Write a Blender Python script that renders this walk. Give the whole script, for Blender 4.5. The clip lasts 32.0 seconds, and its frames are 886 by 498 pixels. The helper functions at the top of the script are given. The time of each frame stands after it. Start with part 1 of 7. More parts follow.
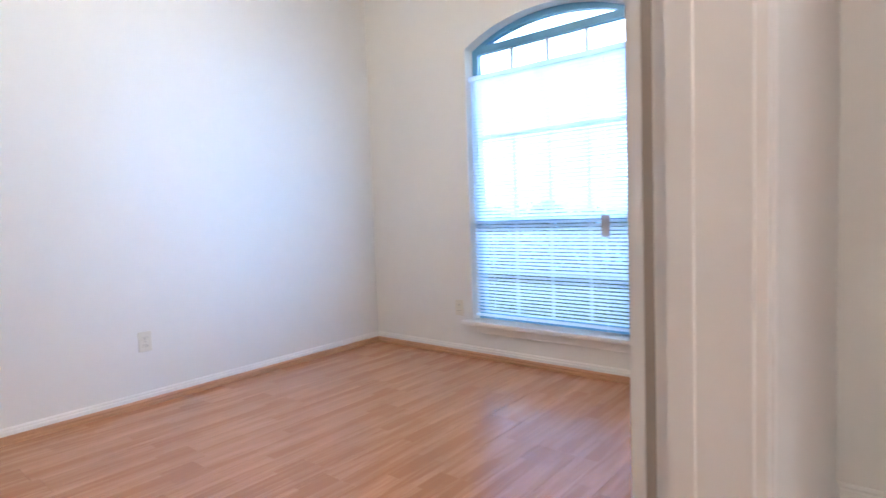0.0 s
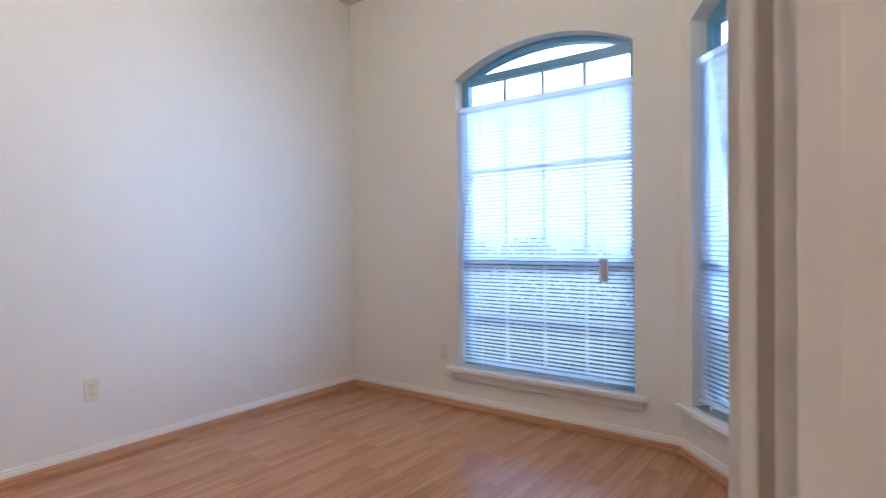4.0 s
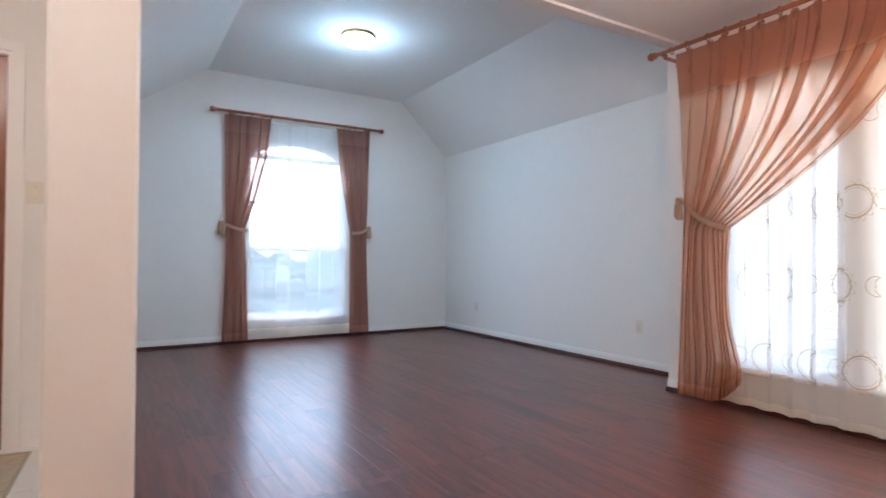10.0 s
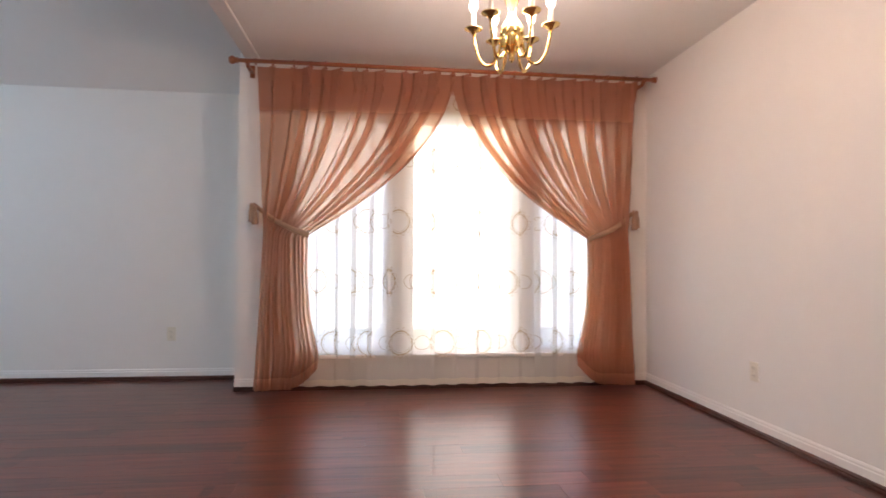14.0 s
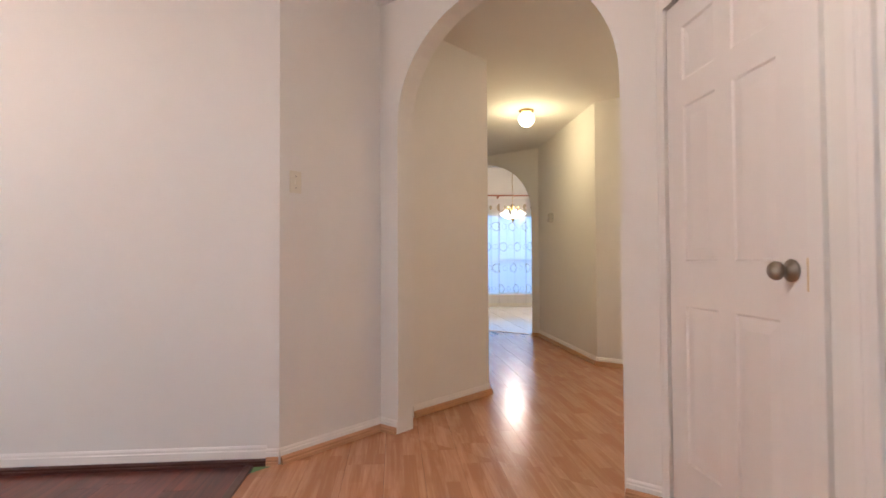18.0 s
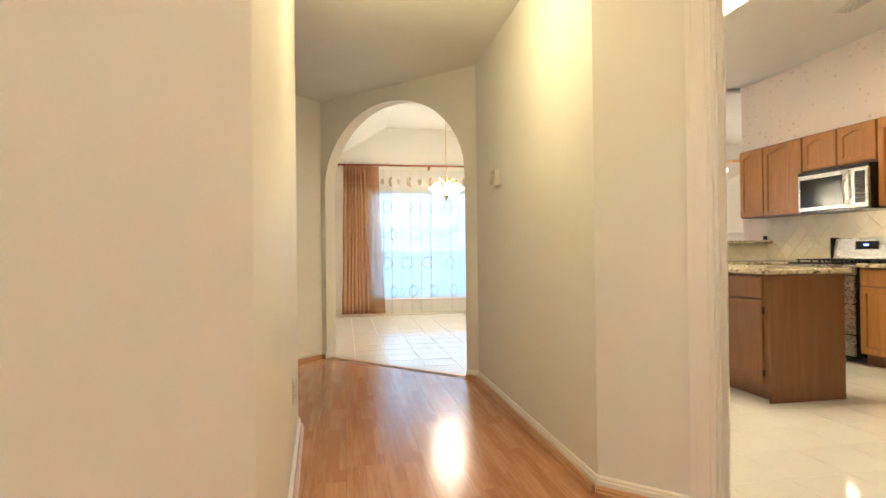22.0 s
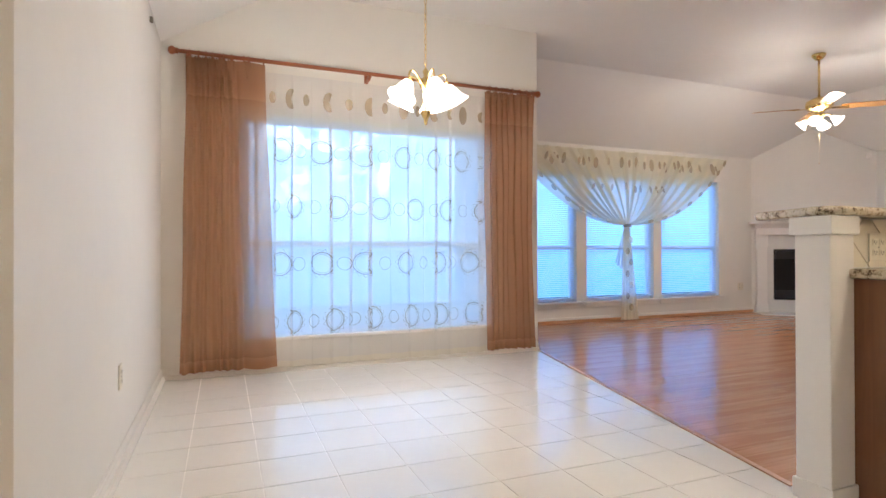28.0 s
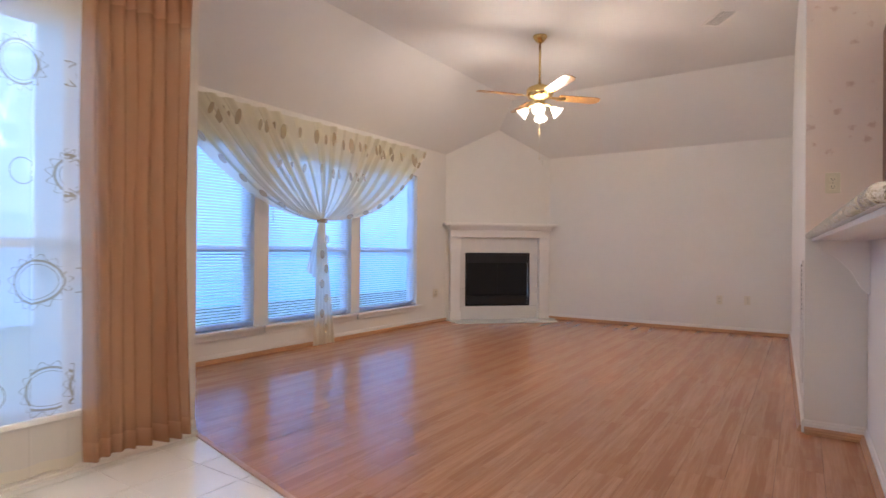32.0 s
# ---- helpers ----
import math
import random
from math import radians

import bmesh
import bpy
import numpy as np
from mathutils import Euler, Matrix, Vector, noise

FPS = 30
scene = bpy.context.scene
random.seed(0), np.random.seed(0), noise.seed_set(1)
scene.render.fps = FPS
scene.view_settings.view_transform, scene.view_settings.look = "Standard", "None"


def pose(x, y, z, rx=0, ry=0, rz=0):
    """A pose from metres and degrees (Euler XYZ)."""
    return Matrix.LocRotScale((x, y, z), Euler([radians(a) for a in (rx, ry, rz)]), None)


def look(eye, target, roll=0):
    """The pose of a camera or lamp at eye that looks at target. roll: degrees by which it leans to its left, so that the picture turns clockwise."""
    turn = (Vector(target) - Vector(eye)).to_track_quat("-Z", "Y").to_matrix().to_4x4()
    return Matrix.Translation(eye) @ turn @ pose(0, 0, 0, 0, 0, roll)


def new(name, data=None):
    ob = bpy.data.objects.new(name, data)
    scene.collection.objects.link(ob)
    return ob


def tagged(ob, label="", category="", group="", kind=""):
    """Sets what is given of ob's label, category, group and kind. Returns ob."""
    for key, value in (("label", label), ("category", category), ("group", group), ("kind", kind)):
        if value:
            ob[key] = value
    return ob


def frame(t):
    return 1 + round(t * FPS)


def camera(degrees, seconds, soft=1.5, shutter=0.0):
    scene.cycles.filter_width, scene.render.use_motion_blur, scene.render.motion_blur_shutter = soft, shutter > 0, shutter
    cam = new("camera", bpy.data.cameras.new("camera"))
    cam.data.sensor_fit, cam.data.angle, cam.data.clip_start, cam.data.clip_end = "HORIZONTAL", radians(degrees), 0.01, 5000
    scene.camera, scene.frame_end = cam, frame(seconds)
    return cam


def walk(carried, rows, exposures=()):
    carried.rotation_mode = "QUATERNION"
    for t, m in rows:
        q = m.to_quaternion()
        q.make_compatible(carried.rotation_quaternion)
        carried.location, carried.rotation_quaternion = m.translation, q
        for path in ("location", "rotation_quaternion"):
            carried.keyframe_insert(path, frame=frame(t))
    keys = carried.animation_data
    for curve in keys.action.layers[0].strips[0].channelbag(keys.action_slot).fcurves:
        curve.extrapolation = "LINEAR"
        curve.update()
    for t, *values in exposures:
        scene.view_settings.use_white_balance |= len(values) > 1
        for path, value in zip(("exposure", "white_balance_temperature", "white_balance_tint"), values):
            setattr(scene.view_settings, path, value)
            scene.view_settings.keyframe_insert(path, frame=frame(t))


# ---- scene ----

# camera and walk: seconds, place, pitch from straight down, lean, heading
cam = camera(78.2, 32.0, shutter=0.35)
PATH = [
    (0.0, -0.131, -2.274, 1.049, 86.24, 2.10, 39.45),
    (0.5, -0.206, -2.133, 1.039, 86.66, 2.08, 47.95),
    (1.0, -0.316, -2.062, 1.041, 87.06, 1.73, 50.87),
    (1.5, -0.385, -2.039, 1.046, 87.38, 1.78, 51.76),
    (2.0, -0.419, -2.034, 1.057, 87.71, 1.66, 52.22),
    (2.5, -0.440, -2.049, 1.073, 88.19, 1.51, 50.46),
    (4.5, -0.204, -2.178, 1.122, 89.57, 0.71, 33.84),
    (5.0, -0.028, -2.327, 1.129, 90.17, 0.82, 31.10),
    (5.5, 0.155, -2.498, 1.136, 90.68, 0.42, 24.50),
    (6.0, 0.343, -2.724, 1.111, 90.95, 0.31, 17.59),
    (6.5, 0.551, -2.971, 1.073, 91.05, 0.26, 11.61),
    (7.0, 0.695, -3.194, 1.052, 91.35, 0.32, 2.98),
    (7.5, 0.853, -3.393, 1.053, 91.29, 0.33, -3.45),
    (8.0, 1.003, -3.556, 1.051, 90.98, 0.14, -7.30),
    (8.5, 1.133, -3.658, 1.039, 90.84, -0.10, -13.14),
    (9.0, 1.213, -3.700, 1.028, 90.87, -0.14, -20.11),
    (9.5, 1.312, -3.681, 1.010, 90.92, -0.14, -25.62),
    (10.0, 1.383, -3.595, 1.003, 91.02, -0.25, -31.26),
    (10.5, 1.406, -3.521, 0.987, 91.36, -0.76, -39.77),
    (11.0, 1.426, -3.420, 0.988, 91.73, -1.08, -49.27),
    (11.5, 1.463, -3.299, 0.990, 91.88, -1.21, -57.52),
    (12.0, 1.442, -3.094, 0.996, 91.59, -0.90, -65.77),
    (12.5, 1.296, -2.782, 0.995, 91.36, -0.83, -77.05),
    (13.0, 1.096, -2.496, 1.000, 91.11, -0.43, -85.67),
    (13.5, 0.844, -2.236, 1.006, 91.24, -0.41, -89.42),
    (15.5, 0.274, -1.492, 1.028, 91.94, -0.30, -137.26),
    (16.0, 0.288, -1.275, 1.037, 91.89, -0.19, -152.34),
    (16.5, 0.402, -1.170, 1.042, 91.69, 0.03, -164.61),
    (17.0, 0.509, -1.137, 1.028, 91.77, 0.07, -174.95),
    (17.5, 0.627, -1.203, 1.015, 91.69, 0.24, -182.10),
    (18.0, 0.713, -1.432, 1.012, 91.45, 0.30, -185.04),
    (18.5, 0.736, -1.776, 1.022, 91.16, 0.09, -185.79),
    (19.0, 0.659, -2.159, 1.045, 90.96, 0.16, -186.33),
    (19.5, 0.529, -2.544, 1.057, 90.79, 0.12, -188.70),
    (20.0, 0.421, -2.934, 1.067, 90.71, 0.26, -190.32),
    (20.5, 0.305, -3.327, 1.070, 90.57, 0.31, -191.42),
    (21.0, 0.154, -3.704, 1.066, 90.45, 0.57, -192.60),
    (21.5, -0.026, -4.066, 1.062, 90.33, 0.56, -191.66),
    (22.0, -0.197, -4.443, 1.054, 90.39, 0.67, -190.18),
    (22.5, -0.380, -4.834, 1.058, 90.40, 0.84, -186.79),
    (23.0, -0.509, -5.239, 1.048, 90.47, 0.82, -182.72),
    (23.5, -0.590, -5.647, 1.054, 90.53, 0.68, -180.84),
    (24.0, -0.631, -6.069, 1.047, 90.62, 0.85, -179.18),
    (24.5, -0.622, -6.518, 1.043, 90.78, 0.62, -178.62),
    (26.5, -0.607, -8.042, 1.038, 90.22, 0.56, -186.24),
    (27.0, -0.581, -8.375, 1.025, 90.22, 0.31, -190.73),
    (27.5, -0.517, -8.696, 1.003, 90.29, 0.22, -197.35),
    (28.0, -0.450, -8.962, 0.986, 90.30, 0.17, -201.92),
    (28.5, -0.404, -9.184, 0.976, 90.52, 0.21, -206.44),
    (29.0, -0.421, -9.427, 0.978, 90.50, 0.27, -210.82),
    (29.5, -0.524, -9.733, 1.005, 90.62, 0.40, -212.49),
    (30.0, -0.638, -10.018, 1.036, 90.55, 0.33, -214.36),
    (30.5, -0.845, -10.295, 1.050, 90.30, -0.18, -219.97),
    (31.0, -1.074, -10.539, 1.062, 90.25, -0.36, -226.28),
    (31.5, -1.313, -10.716, 1.055, 90.17, -0.61, -232.22),
    (32.0, -1.578, -10.842, 1.038, 90.18, -0.45, -236.60),
]
EXPOSURES = [(0.0, 0.80, 5880, 12), (1.0, 0.78, 5840, 10), (2.0, 0.60, 5960, 10), (3.0, 0.44, 6200, 15), (5.0, 0.26, 6350, 15), (6.0, 0.31, 6480, 16), (8.0, 0.54, 6200, 14), (10.0, 0.74, 6250, 18), (12.0, 0.46, 7050, 24),
             (13.5, 0.46, 7050, 24), (16.0, 0.48, 6600, 20), (18.0, 0.58, 6400, 19), (20.0, 1.0, 6170, 13), (22.0, 1.24, 6950, 8), (24.0, 1.22, 6700, 9), (25.0, 1.12, 6650, 11),
             (26.5, 0.92, 6200, 15), (28.0, 0.76, 6020, 17), (29.0, 0.68, 6080, 20), (30.0, 0.62, 6170, 24), (31.0, 0.57, 6200, 23), (32.0, 0.66, 6320, 22)]
walk(cam, [(t, pose(*p)) for t, *p in PATH], exposures=EXPOSURES)

# ------------------------------------------------------------------ world and light
world = bpy.data.worlds.new("sky")
scene.world = world
world.use_nodes = True
wn = world.node_tree
sky = wn.nodes.new("ShaderNodeTexSky")
sky.sky_type, sky.sun_disc = "NISHITA", False
sky.sun_elevation, sky.sun_rotation = radians(52), radians(60)
wn.links.new(sky.outputs[0], wn.nodes["Background"].inputs[0])
wn.nodes["Background"].inputs[1].default_value = 0.12
sun = new("sun", bpy.data.lights.new("sun", "SUN"))
sun.data.energy, sun.data.angle, sun.data.color = 2.2, radians(0.6), (1.0, 0.96, 0.9)
sun.matrix_world = look((0, 0, 30), (-6, -4, 12))


def bulb_light(name, x, y, z, watts, color=(1.0, 0.78, 0.52), radius=0.05):
    lamp = new(name, bpy.data.lights.new(name, "POINT"))
    lamp.data.energy, lamp.data.color, lamp.data.shadow_soft_size = watts, color, radius
    lamp.location = (x, y, z)
    return lamp


WARM = (1.0, 0.80, 0.55)
bulb_light("living_lamp_light", 3.40, 1.34, 2.84, 12, (0.42, 0.74, 1.0), 0.12)
down = new("living_bowl_light", bpy.data.lights.new("living_bowl_light", "AREA"))
down.data.shape, down.data.size, down.data.energy, down.data.color = "DISK", 0.26, 19, (0.42, 0.74, 1.0)
down.location = (3.40, 1.34, 3.025)
# study and foyer lamps are never in view; added for their light
bulb_light("study_added_light", -1.95, -1.1, 2.70, 26, (1.0, 0.91, 0.76), 0.14)
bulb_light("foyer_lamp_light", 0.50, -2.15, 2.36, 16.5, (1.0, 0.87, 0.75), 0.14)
bulb_light("dining_chandelier_light", 3.15, -2.64, 2.28, 44, (1.0, 0.82, 0.71), 0.22)
bulb_light("hall_lamp_light", -0.66, -6.99, 2.35, 10.8, (1.0, 0.85, 0.48), 0.14)
# unseen source assumed in the west hall, lights the diagonal wall
bulb_light("hall_west_unseen_light", -1.75, -4.75, 2.37, 12, (1.0, 0.83, 0.56), 0.12)
bulb_light("breakfast_chandelier_light", -1.66, -12.26, 1.93, 40, (1.0, 0.915, 0.75), 0.2)
bulb_light("fan_light", -6.62, -13.03, 2.28, 37, (1.0, 0.905, 0.74), 0.19)
bulb_light("hob_light", -5.05, -9.0, 1.36, 1.2, WARM, 0.04)

# ------------------------------------------------------------------ materials


def mat(name, color, rough=0.6, metal=0.0, spec=0.5, vary=0.0, scale=8.0, bump=0.0, bump_scale=120.0, dark=None,
        emit=None, power=0.0, coat=0.0):
    """A plain surface with tone variation at two scales and fine relief."""
    m = bpy.data.materials.new(name)
    m.use_nodes = True
    n, l = m.node_tree.nodes, m.node_tree.links
    b = n["Principled BSDF"]
    b.inputs["Base Color"].default_value = (*color, 1)
    b.inputs["Roughness"].default_value = rough
    b.inputs["Metallic"].default_value = metal
    b.inputs["Specular IOR Level"].default_value = spec
    b.inputs["Coat Weight"].default_value = coat
    tc = n.new("ShaderNodeTexCoord")
    if vary:
        a, c = n.new("ShaderNodeTexNoise"), n.new("ShaderNodeTexNoise")
        a.inputs["Scale"].default_value, c.inputs["Scale"].default_value = scale, scale * 9
        a.inputs["Detail"].default_value = c.inputs["Detail"].default_value = 4
        mixf = n.new("ShaderNodeMath")
        mixf.operation = "MULTIPLY_ADD"
        mixf.inputs[1].default_value = 0.4
        l.new(tc.outputs["Object"], a.inputs["Vector"]), l.new(tc.outputs["Object"], c.inputs["Vector"])
        l.new(c.outputs["Fac"], mixf.inputs[0]), l.new(a.outputs["Fac"], mixf.inputs[2])
        ramp = n.new("ShaderNodeValToRGB")
        d = dark or tuple(v * (1 - vary) for v in color)
        ramp.color_ramp.elements[0].position, ramp.color_ramp.elements[1].position = 0.45, 0.95
        ramp.color_ramp.elements[0].color, ramp.color_ramp.elements[1].color = (*d, 1), (*color, 1)
        l.new(mixf.outputs[0], ramp.inputs[0]), l.new(ramp.outputs[0], b.inputs["Base Color"])
        rr = n.new("ShaderNodeMapRange")
        rr.inputs["To Min"].default_value, rr.inputs["To Max"].default_value = max(rough - 0.07, 0.03), min(rough + 0.07, 1)
        l.new(a.outputs["Fac"], rr.inputs["Value"]), l.new(rr.outputs[0], b.inputs["Roughness"])
    if bump:
        t, k = n.new("ShaderNodeTexNoise"), n.new("ShaderNodeBump")
        t.inputs["Scale"].default_value, t.inputs["Detail"].default_value = bump_scale, 3
        k.inputs["Strength"].default_value, k.inputs["Distance"].default_value = bump, 0.003
        l.new(tc.outputs["Object"], t.inputs["Vector"])
        l.new(t.outputs["Fac"], k.inputs["Height"]), l.new(k.outputs[0], b.inputs["Normal"])
    if emit:
        b.inputs["Emission Color"].default_value = (*emit, 1)
        b.inputs["Emission Strength"].default_value = power
    return m


def wood(name, light, dark_tone, rough=0.35, along="y", strips=0.0, island=False, grain=26.0, coat=0.0, tone=0.35, stretch=0.06):
    """Grained wood; each board takes its own tone, and strips within a board take theirs."""
    m = bpy.data.materials.new(name)
    m.use_nodes = True
    n, l = m.node_tree.nodes, m.node_tree.links
    b = n["Principled BSDF"]
    b.inputs["Roughness"].default_value, b.inputs["Coat Weight"].default_value = rough, coat
    b.inputs["Coat Roughness"].default_value = 0.19
    if island:
        rnd = n.new("ShaderNodeNewGeometry").outputs["Random Per Island"]
    else:
        rnd = n.new("ShaderNodeObjectInfo").outputs["Random"]
    geo = n.new("ShaderNodeTexCoord")
    shift = n.new("ShaderNodeVectorMath")
    shift.operation = "ADD"
    comb = n.new("ShaderNodeCombineXYZ")
    mul = n.new("ShaderNodeMath")
    mul.operation, mul.inputs[1].default_value = "MULTIPLY", 37.0
    l.new(rnd, mul.inputs[0]), l.new(mul.outputs[0], comb.inputs[2])
    l.new(geo.outputs["Object"], shift.inputs[0]), l.new(comb.outputs[0], shift.inputs[1])
    mp = n.new("ShaderNodeMapping")
    sc = [1.0, 1.0, 1.0]
    sc["xyz".index(along)] = stretch
    mp.inputs["Scale"].default_value = sc
    l.new(shift.outputs[0], mp.inputs["Vector"])
    a, c = n.new("ShaderNodeTexNoise"), n.new("ShaderNodeTexNoise")
    a.inputs["Scale"].default_value, a.inputs["Detail"].default_value, a.inputs["Distortion"].default_value = grain, 6, 1.2
    c.inputs["Scale"].default_value, c.inputs["Detail"].default_value = grain * 6, 3
    l.new(mp.outputs[0], a.inputs["Vector"]), l.new(mp.outputs[0], c.inputs["Vector"])
    s = n.new("ShaderNodeMath")
    s.operation, s.inputs[1].default_value = "MULTIPLY_ADD", 0.3
    l.new(c.outputs["Fac"], s.inputs[0]), l.new(a.outputs["Fac"], s.inputs[2])
    val = s.outputs[0]
    tm = n.new("ShaderNodeMath")
    tm.operation, tm.inputs[1].default_value = "MULTIPLY_ADD", tone
    l.new(rnd, tm.inputs[0]), l.new(val, tm.inputs[2])
    val = tm.outputs[0]
    if strips:
        br = n.new("ShaderNodeTexBrick")
        br.inputs["Scale"].default_value = 1.0
        br.inputs["Brick Width"].default_value, br.inputs["Row Height"].default_value = 0.42, strips
        br.inputs["Mortar Size"].default_value = 0.0
        br.inputs["Color1"].default_value, br.inputs["Color2"].default_value = (0, 0, 0, 1), (1, 1, 1, 1)
        mq = n.new("ShaderNodeMapping")
        if along == "y":
            mq.inputs["Rotation"].default_value = (0, 0, radians(90))
        mq.inputs["Location"].default_value = (0.013, 0.0317, 0)
        l.new(geo.outputs["Object"], mq.inputs["Vector"]), l.new(mq.outputs[0], br.inputs["Vector"])
        q = n.new("ShaderNodeMath")
        q.operation, q.inputs[1].default_value = "MULTIPLY_ADD", 0.32
        l.new(br.outputs["Color"], q.inputs[0]), l.new(val, q.inputs[2])
        val = q.outputs[0]
    ramp = n.new("ShaderNodeValToRGB")
    ramp.color_ramp.elements[0].position, ramp.color_ramp.elements[1].position = 0.45, 1.25 if strips else 1.0
    ramp.color_ramp.elements[0].color, ramp.color_ramp.elements[1].color = (*light, 1), (*dark_tone, 1)
    l.new(val, ramp.inputs[0]), l.new(ramp.outputs[0], b.inputs["Base Color"])
    k = n.new("ShaderNodeBump")
    k.inputs["Strength"].default_value, k.inputs["Distance"].default_value = 0.12, 0.002
    l.new(a.outputs["Fac"], k.inputs["Height"]), l.new(k.outputs[0], b.inputs["Normal"])
    return m


def cloth(name, color, through_color, sheer, glow, weave=900.0, tint=(1.0, 1.0, 1.0)):
    """Woven cloth: part solid, part glowing with the light behind, part open weave."""
    m = bpy.data.materials.new(name)
    m.use_nodes = True
    n, l = m.node_tree.nodes, m.node_tree.links
    n.remove(n["Principled BSDF"])
    out = n["Material Output"]
    d, t, o = n.new("ShaderNodeBsdfDiffuse"), n.new("ShaderNodeBsdfTranslucent"), n.new("ShaderNodeBsdfTransparent")
    tc, w, wv = n.new("ShaderNodeTexCoord"), n.new("ShaderNodeTexNoise"), n.new("ShaderNodeMixRGB")
    mp = n.new("ShaderNodeMapping")
    mp.inputs["Scale"].default_value = (1, 1, 0.12)
    w.inputs["Scale"].default_value, w.inputs["Detail"].default_value = weave, 3
    l.new(tc.outputs["Object"], mp.inputs["Vector"]), l.new(mp.outputs[0], w.inputs["Vector"])
    wv.inputs[1].default_value = (*(v * 0.82 for v in color), 1)
    wv.inputs[2].default_value = (*color, 1)
    l.new(w.outputs["Fac"], wv.inputs[0]), l.new(wv.outputs[0], d.inputs["Color"])
    t.inputs["Color"].default_value = (*through_color, 1)
    o.inputs["Color"].default_value = (*tint, 1)
    a, b = n.new("ShaderNodeMixShader"), n.new("ShaderNodeMixShader")
    a.inputs[0].default_value, b.inputs[0].default_value = glow, sheer
    l.new(d.outputs[0], a.inputs[1]), l.new(t.outputs[0], a.inputs[2])
    l.new(a.outputs[0], b.inputs[1]), l.new(o.outputs[0], b.inputs[2]), l.new(b.outputs[0], out.inputs[0])
    return m


def glass(name, tint=(0.95, 0.98, 1.0), rough=0.0):
    m = bpy.data.materials.new(name)
    m.use_nodes = True
    n, l = m.node_tree.nodes, m.node_tree.links
    n.remove(n["Principled BSDF"])
    o, g, x = n.new("ShaderNodeBsdfTransparent"), n.new("ShaderNodeBsdfGlossy"), n.new("ShaderNodeMixShader")
    o.inputs[0].default_value = (*tint, 1)
    g.inputs["Roughness"].default_value = rough
    x.inputs[0].default_value = 0.04
    l.new(o.outputs[0], x.inputs[1]), l.new(g.outputs[0], x.inputs[2])
    l.new(x.outputs[0], n["Material Output"].inputs[0])
    return m


def granite(name):
    """Cream stone with brown and near-black blotches of two sizes."""
    m = mat(name, (0.6, 0.54, 0.45), 0.12, spec=0.6)
    n, l = m.node_tree.nodes, m.node_tree.links
    tc, v, k, g = n.new("ShaderNodeTexCoord"), n.new("ShaderNodeTexVoronoi"), n.new("ShaderNodeTexNoise"), n.new("ShaderNodeTexNoise")
    v.inputs["Scale"].default_value = 150
    k.inputs["Scale"].default_value, k.inputs["Detail"].default_value, k.inputs["Roughness"].default_value = 26, 7, 0.72
    g.inputs["Scale"].default_value, g.inputs["Detail"].default_value = 60, 4
    for tex in (v, k, g):
        l.new(tc.outputs["Object"], tex.inputs["Vector"])
    s, q = n.new("ShaderNodeMath"), n.new("ShaderNodeMath")
    s.operation, s.inputs[1].default_value = "MULTIPLY_ADD", 0.16
    l.new(v.outputs["Color"], s.inputs[0]), l.new(k.outputs["Fac"], s.inputs[2])
    q.operation, q.inputs[1].default_value = "MULTIPLY_ADD", 0.22
    l.new(g.outputs["Fac"], q.inputs[0]), l.new(s.outputs[0], q.inputs[2])
    r = n.new("ShaderNodeValToRGB")
    e = r.color_ramp.elements
    e[0].position, e[0].color = 0.50, (0.035, 0.028, 0.024, 1)
    e[1].position, e[1].color = 0.86, (0.70, 0.62, 0.47, 1)
    for p, c in ((0.58, (0.17, 0.12, 0.08, 1)), (0.64, (0.46, 0.38, 0.26, 1)), (0.70, (0.64, 0.56, 0.42, 1))):
        x = e.new(p)
        x.color = c
    l.new(q.outputs[0], r.inputs[0]), l.new(r.outputs[0], n["Principled BSDF"].inputs["Base Color"])
    return m


PAINT = mat("wall_paint", (0.80, 0.775, 0.725), 0.62, vary=0.05, scale=0.9, bump=0.10, bump_scale=220)
CEIL = mat("ceiling_paint", (0.80, 0.785, 0.75), 0.8, vary=0.04, scale=0.8, bump=0.22, bump_scale=160)
TRIM = mat("trim_paint", (0.83, 0.80, 0.755), 0.35, vary=0.04, scale=3, bump=0.03, bump_scale=90)
DOORWHITE = mat("white_door_paint", (0.82, 0.785, 0.745), 0.38, vary=0.04, scale=3, bump=0.05, bump_scale=60)
PLATE = mat("ivory_plastic", (0.74, 0.69, 0.57), 0.35, vary=0.04, scale=20)
PLATEDARK = mat("dark_slot", (0.05, 0.04, 0.035), 0.6)
BRASS = mat("polished_brass", (0.83, 0.62, 0.26), 0.16, metal=1.0, vary=0.08, scale=30)
NICKEL = mat("aged_nickel", (0.33, 0.29, 0.24), 0.3, metal=1.0, vary=0.15, scale=40)
STEEL = mat("brushed_steel", (0.50, 0.48, 0.45), 0.28, metal=1.0, vary=0.1, scale=60)
BLACK = mat("black_enamel", (0.012, 0.012, 0.014), 0.18, vary=0.2, scale=20)
SMOKED = mat("smoked_glass", (0.015, 0.014, 0.014), 0.10, spec=0.2)
IRON = mat("cast_iron", (0.02, 0.02, 0.02), 0.55, bump=0.2)
RUBBER = mat("door_sweep_rubber", (0.02, 0.018, 0.016), 0.6)
SOOT = mat("firebox_black_metal", (0.010, 0.009, 0.011), 0.6, vary=0.3, scale=7)
MARBLE = mat("white_tile_surround", (0.74, 0.72, 0.68), 0.18, vary=0.06, scale=5)
GROUT = mat("grout", (0.82, 0.795, 0.75), 0.4, vary=0.06, scale=6)
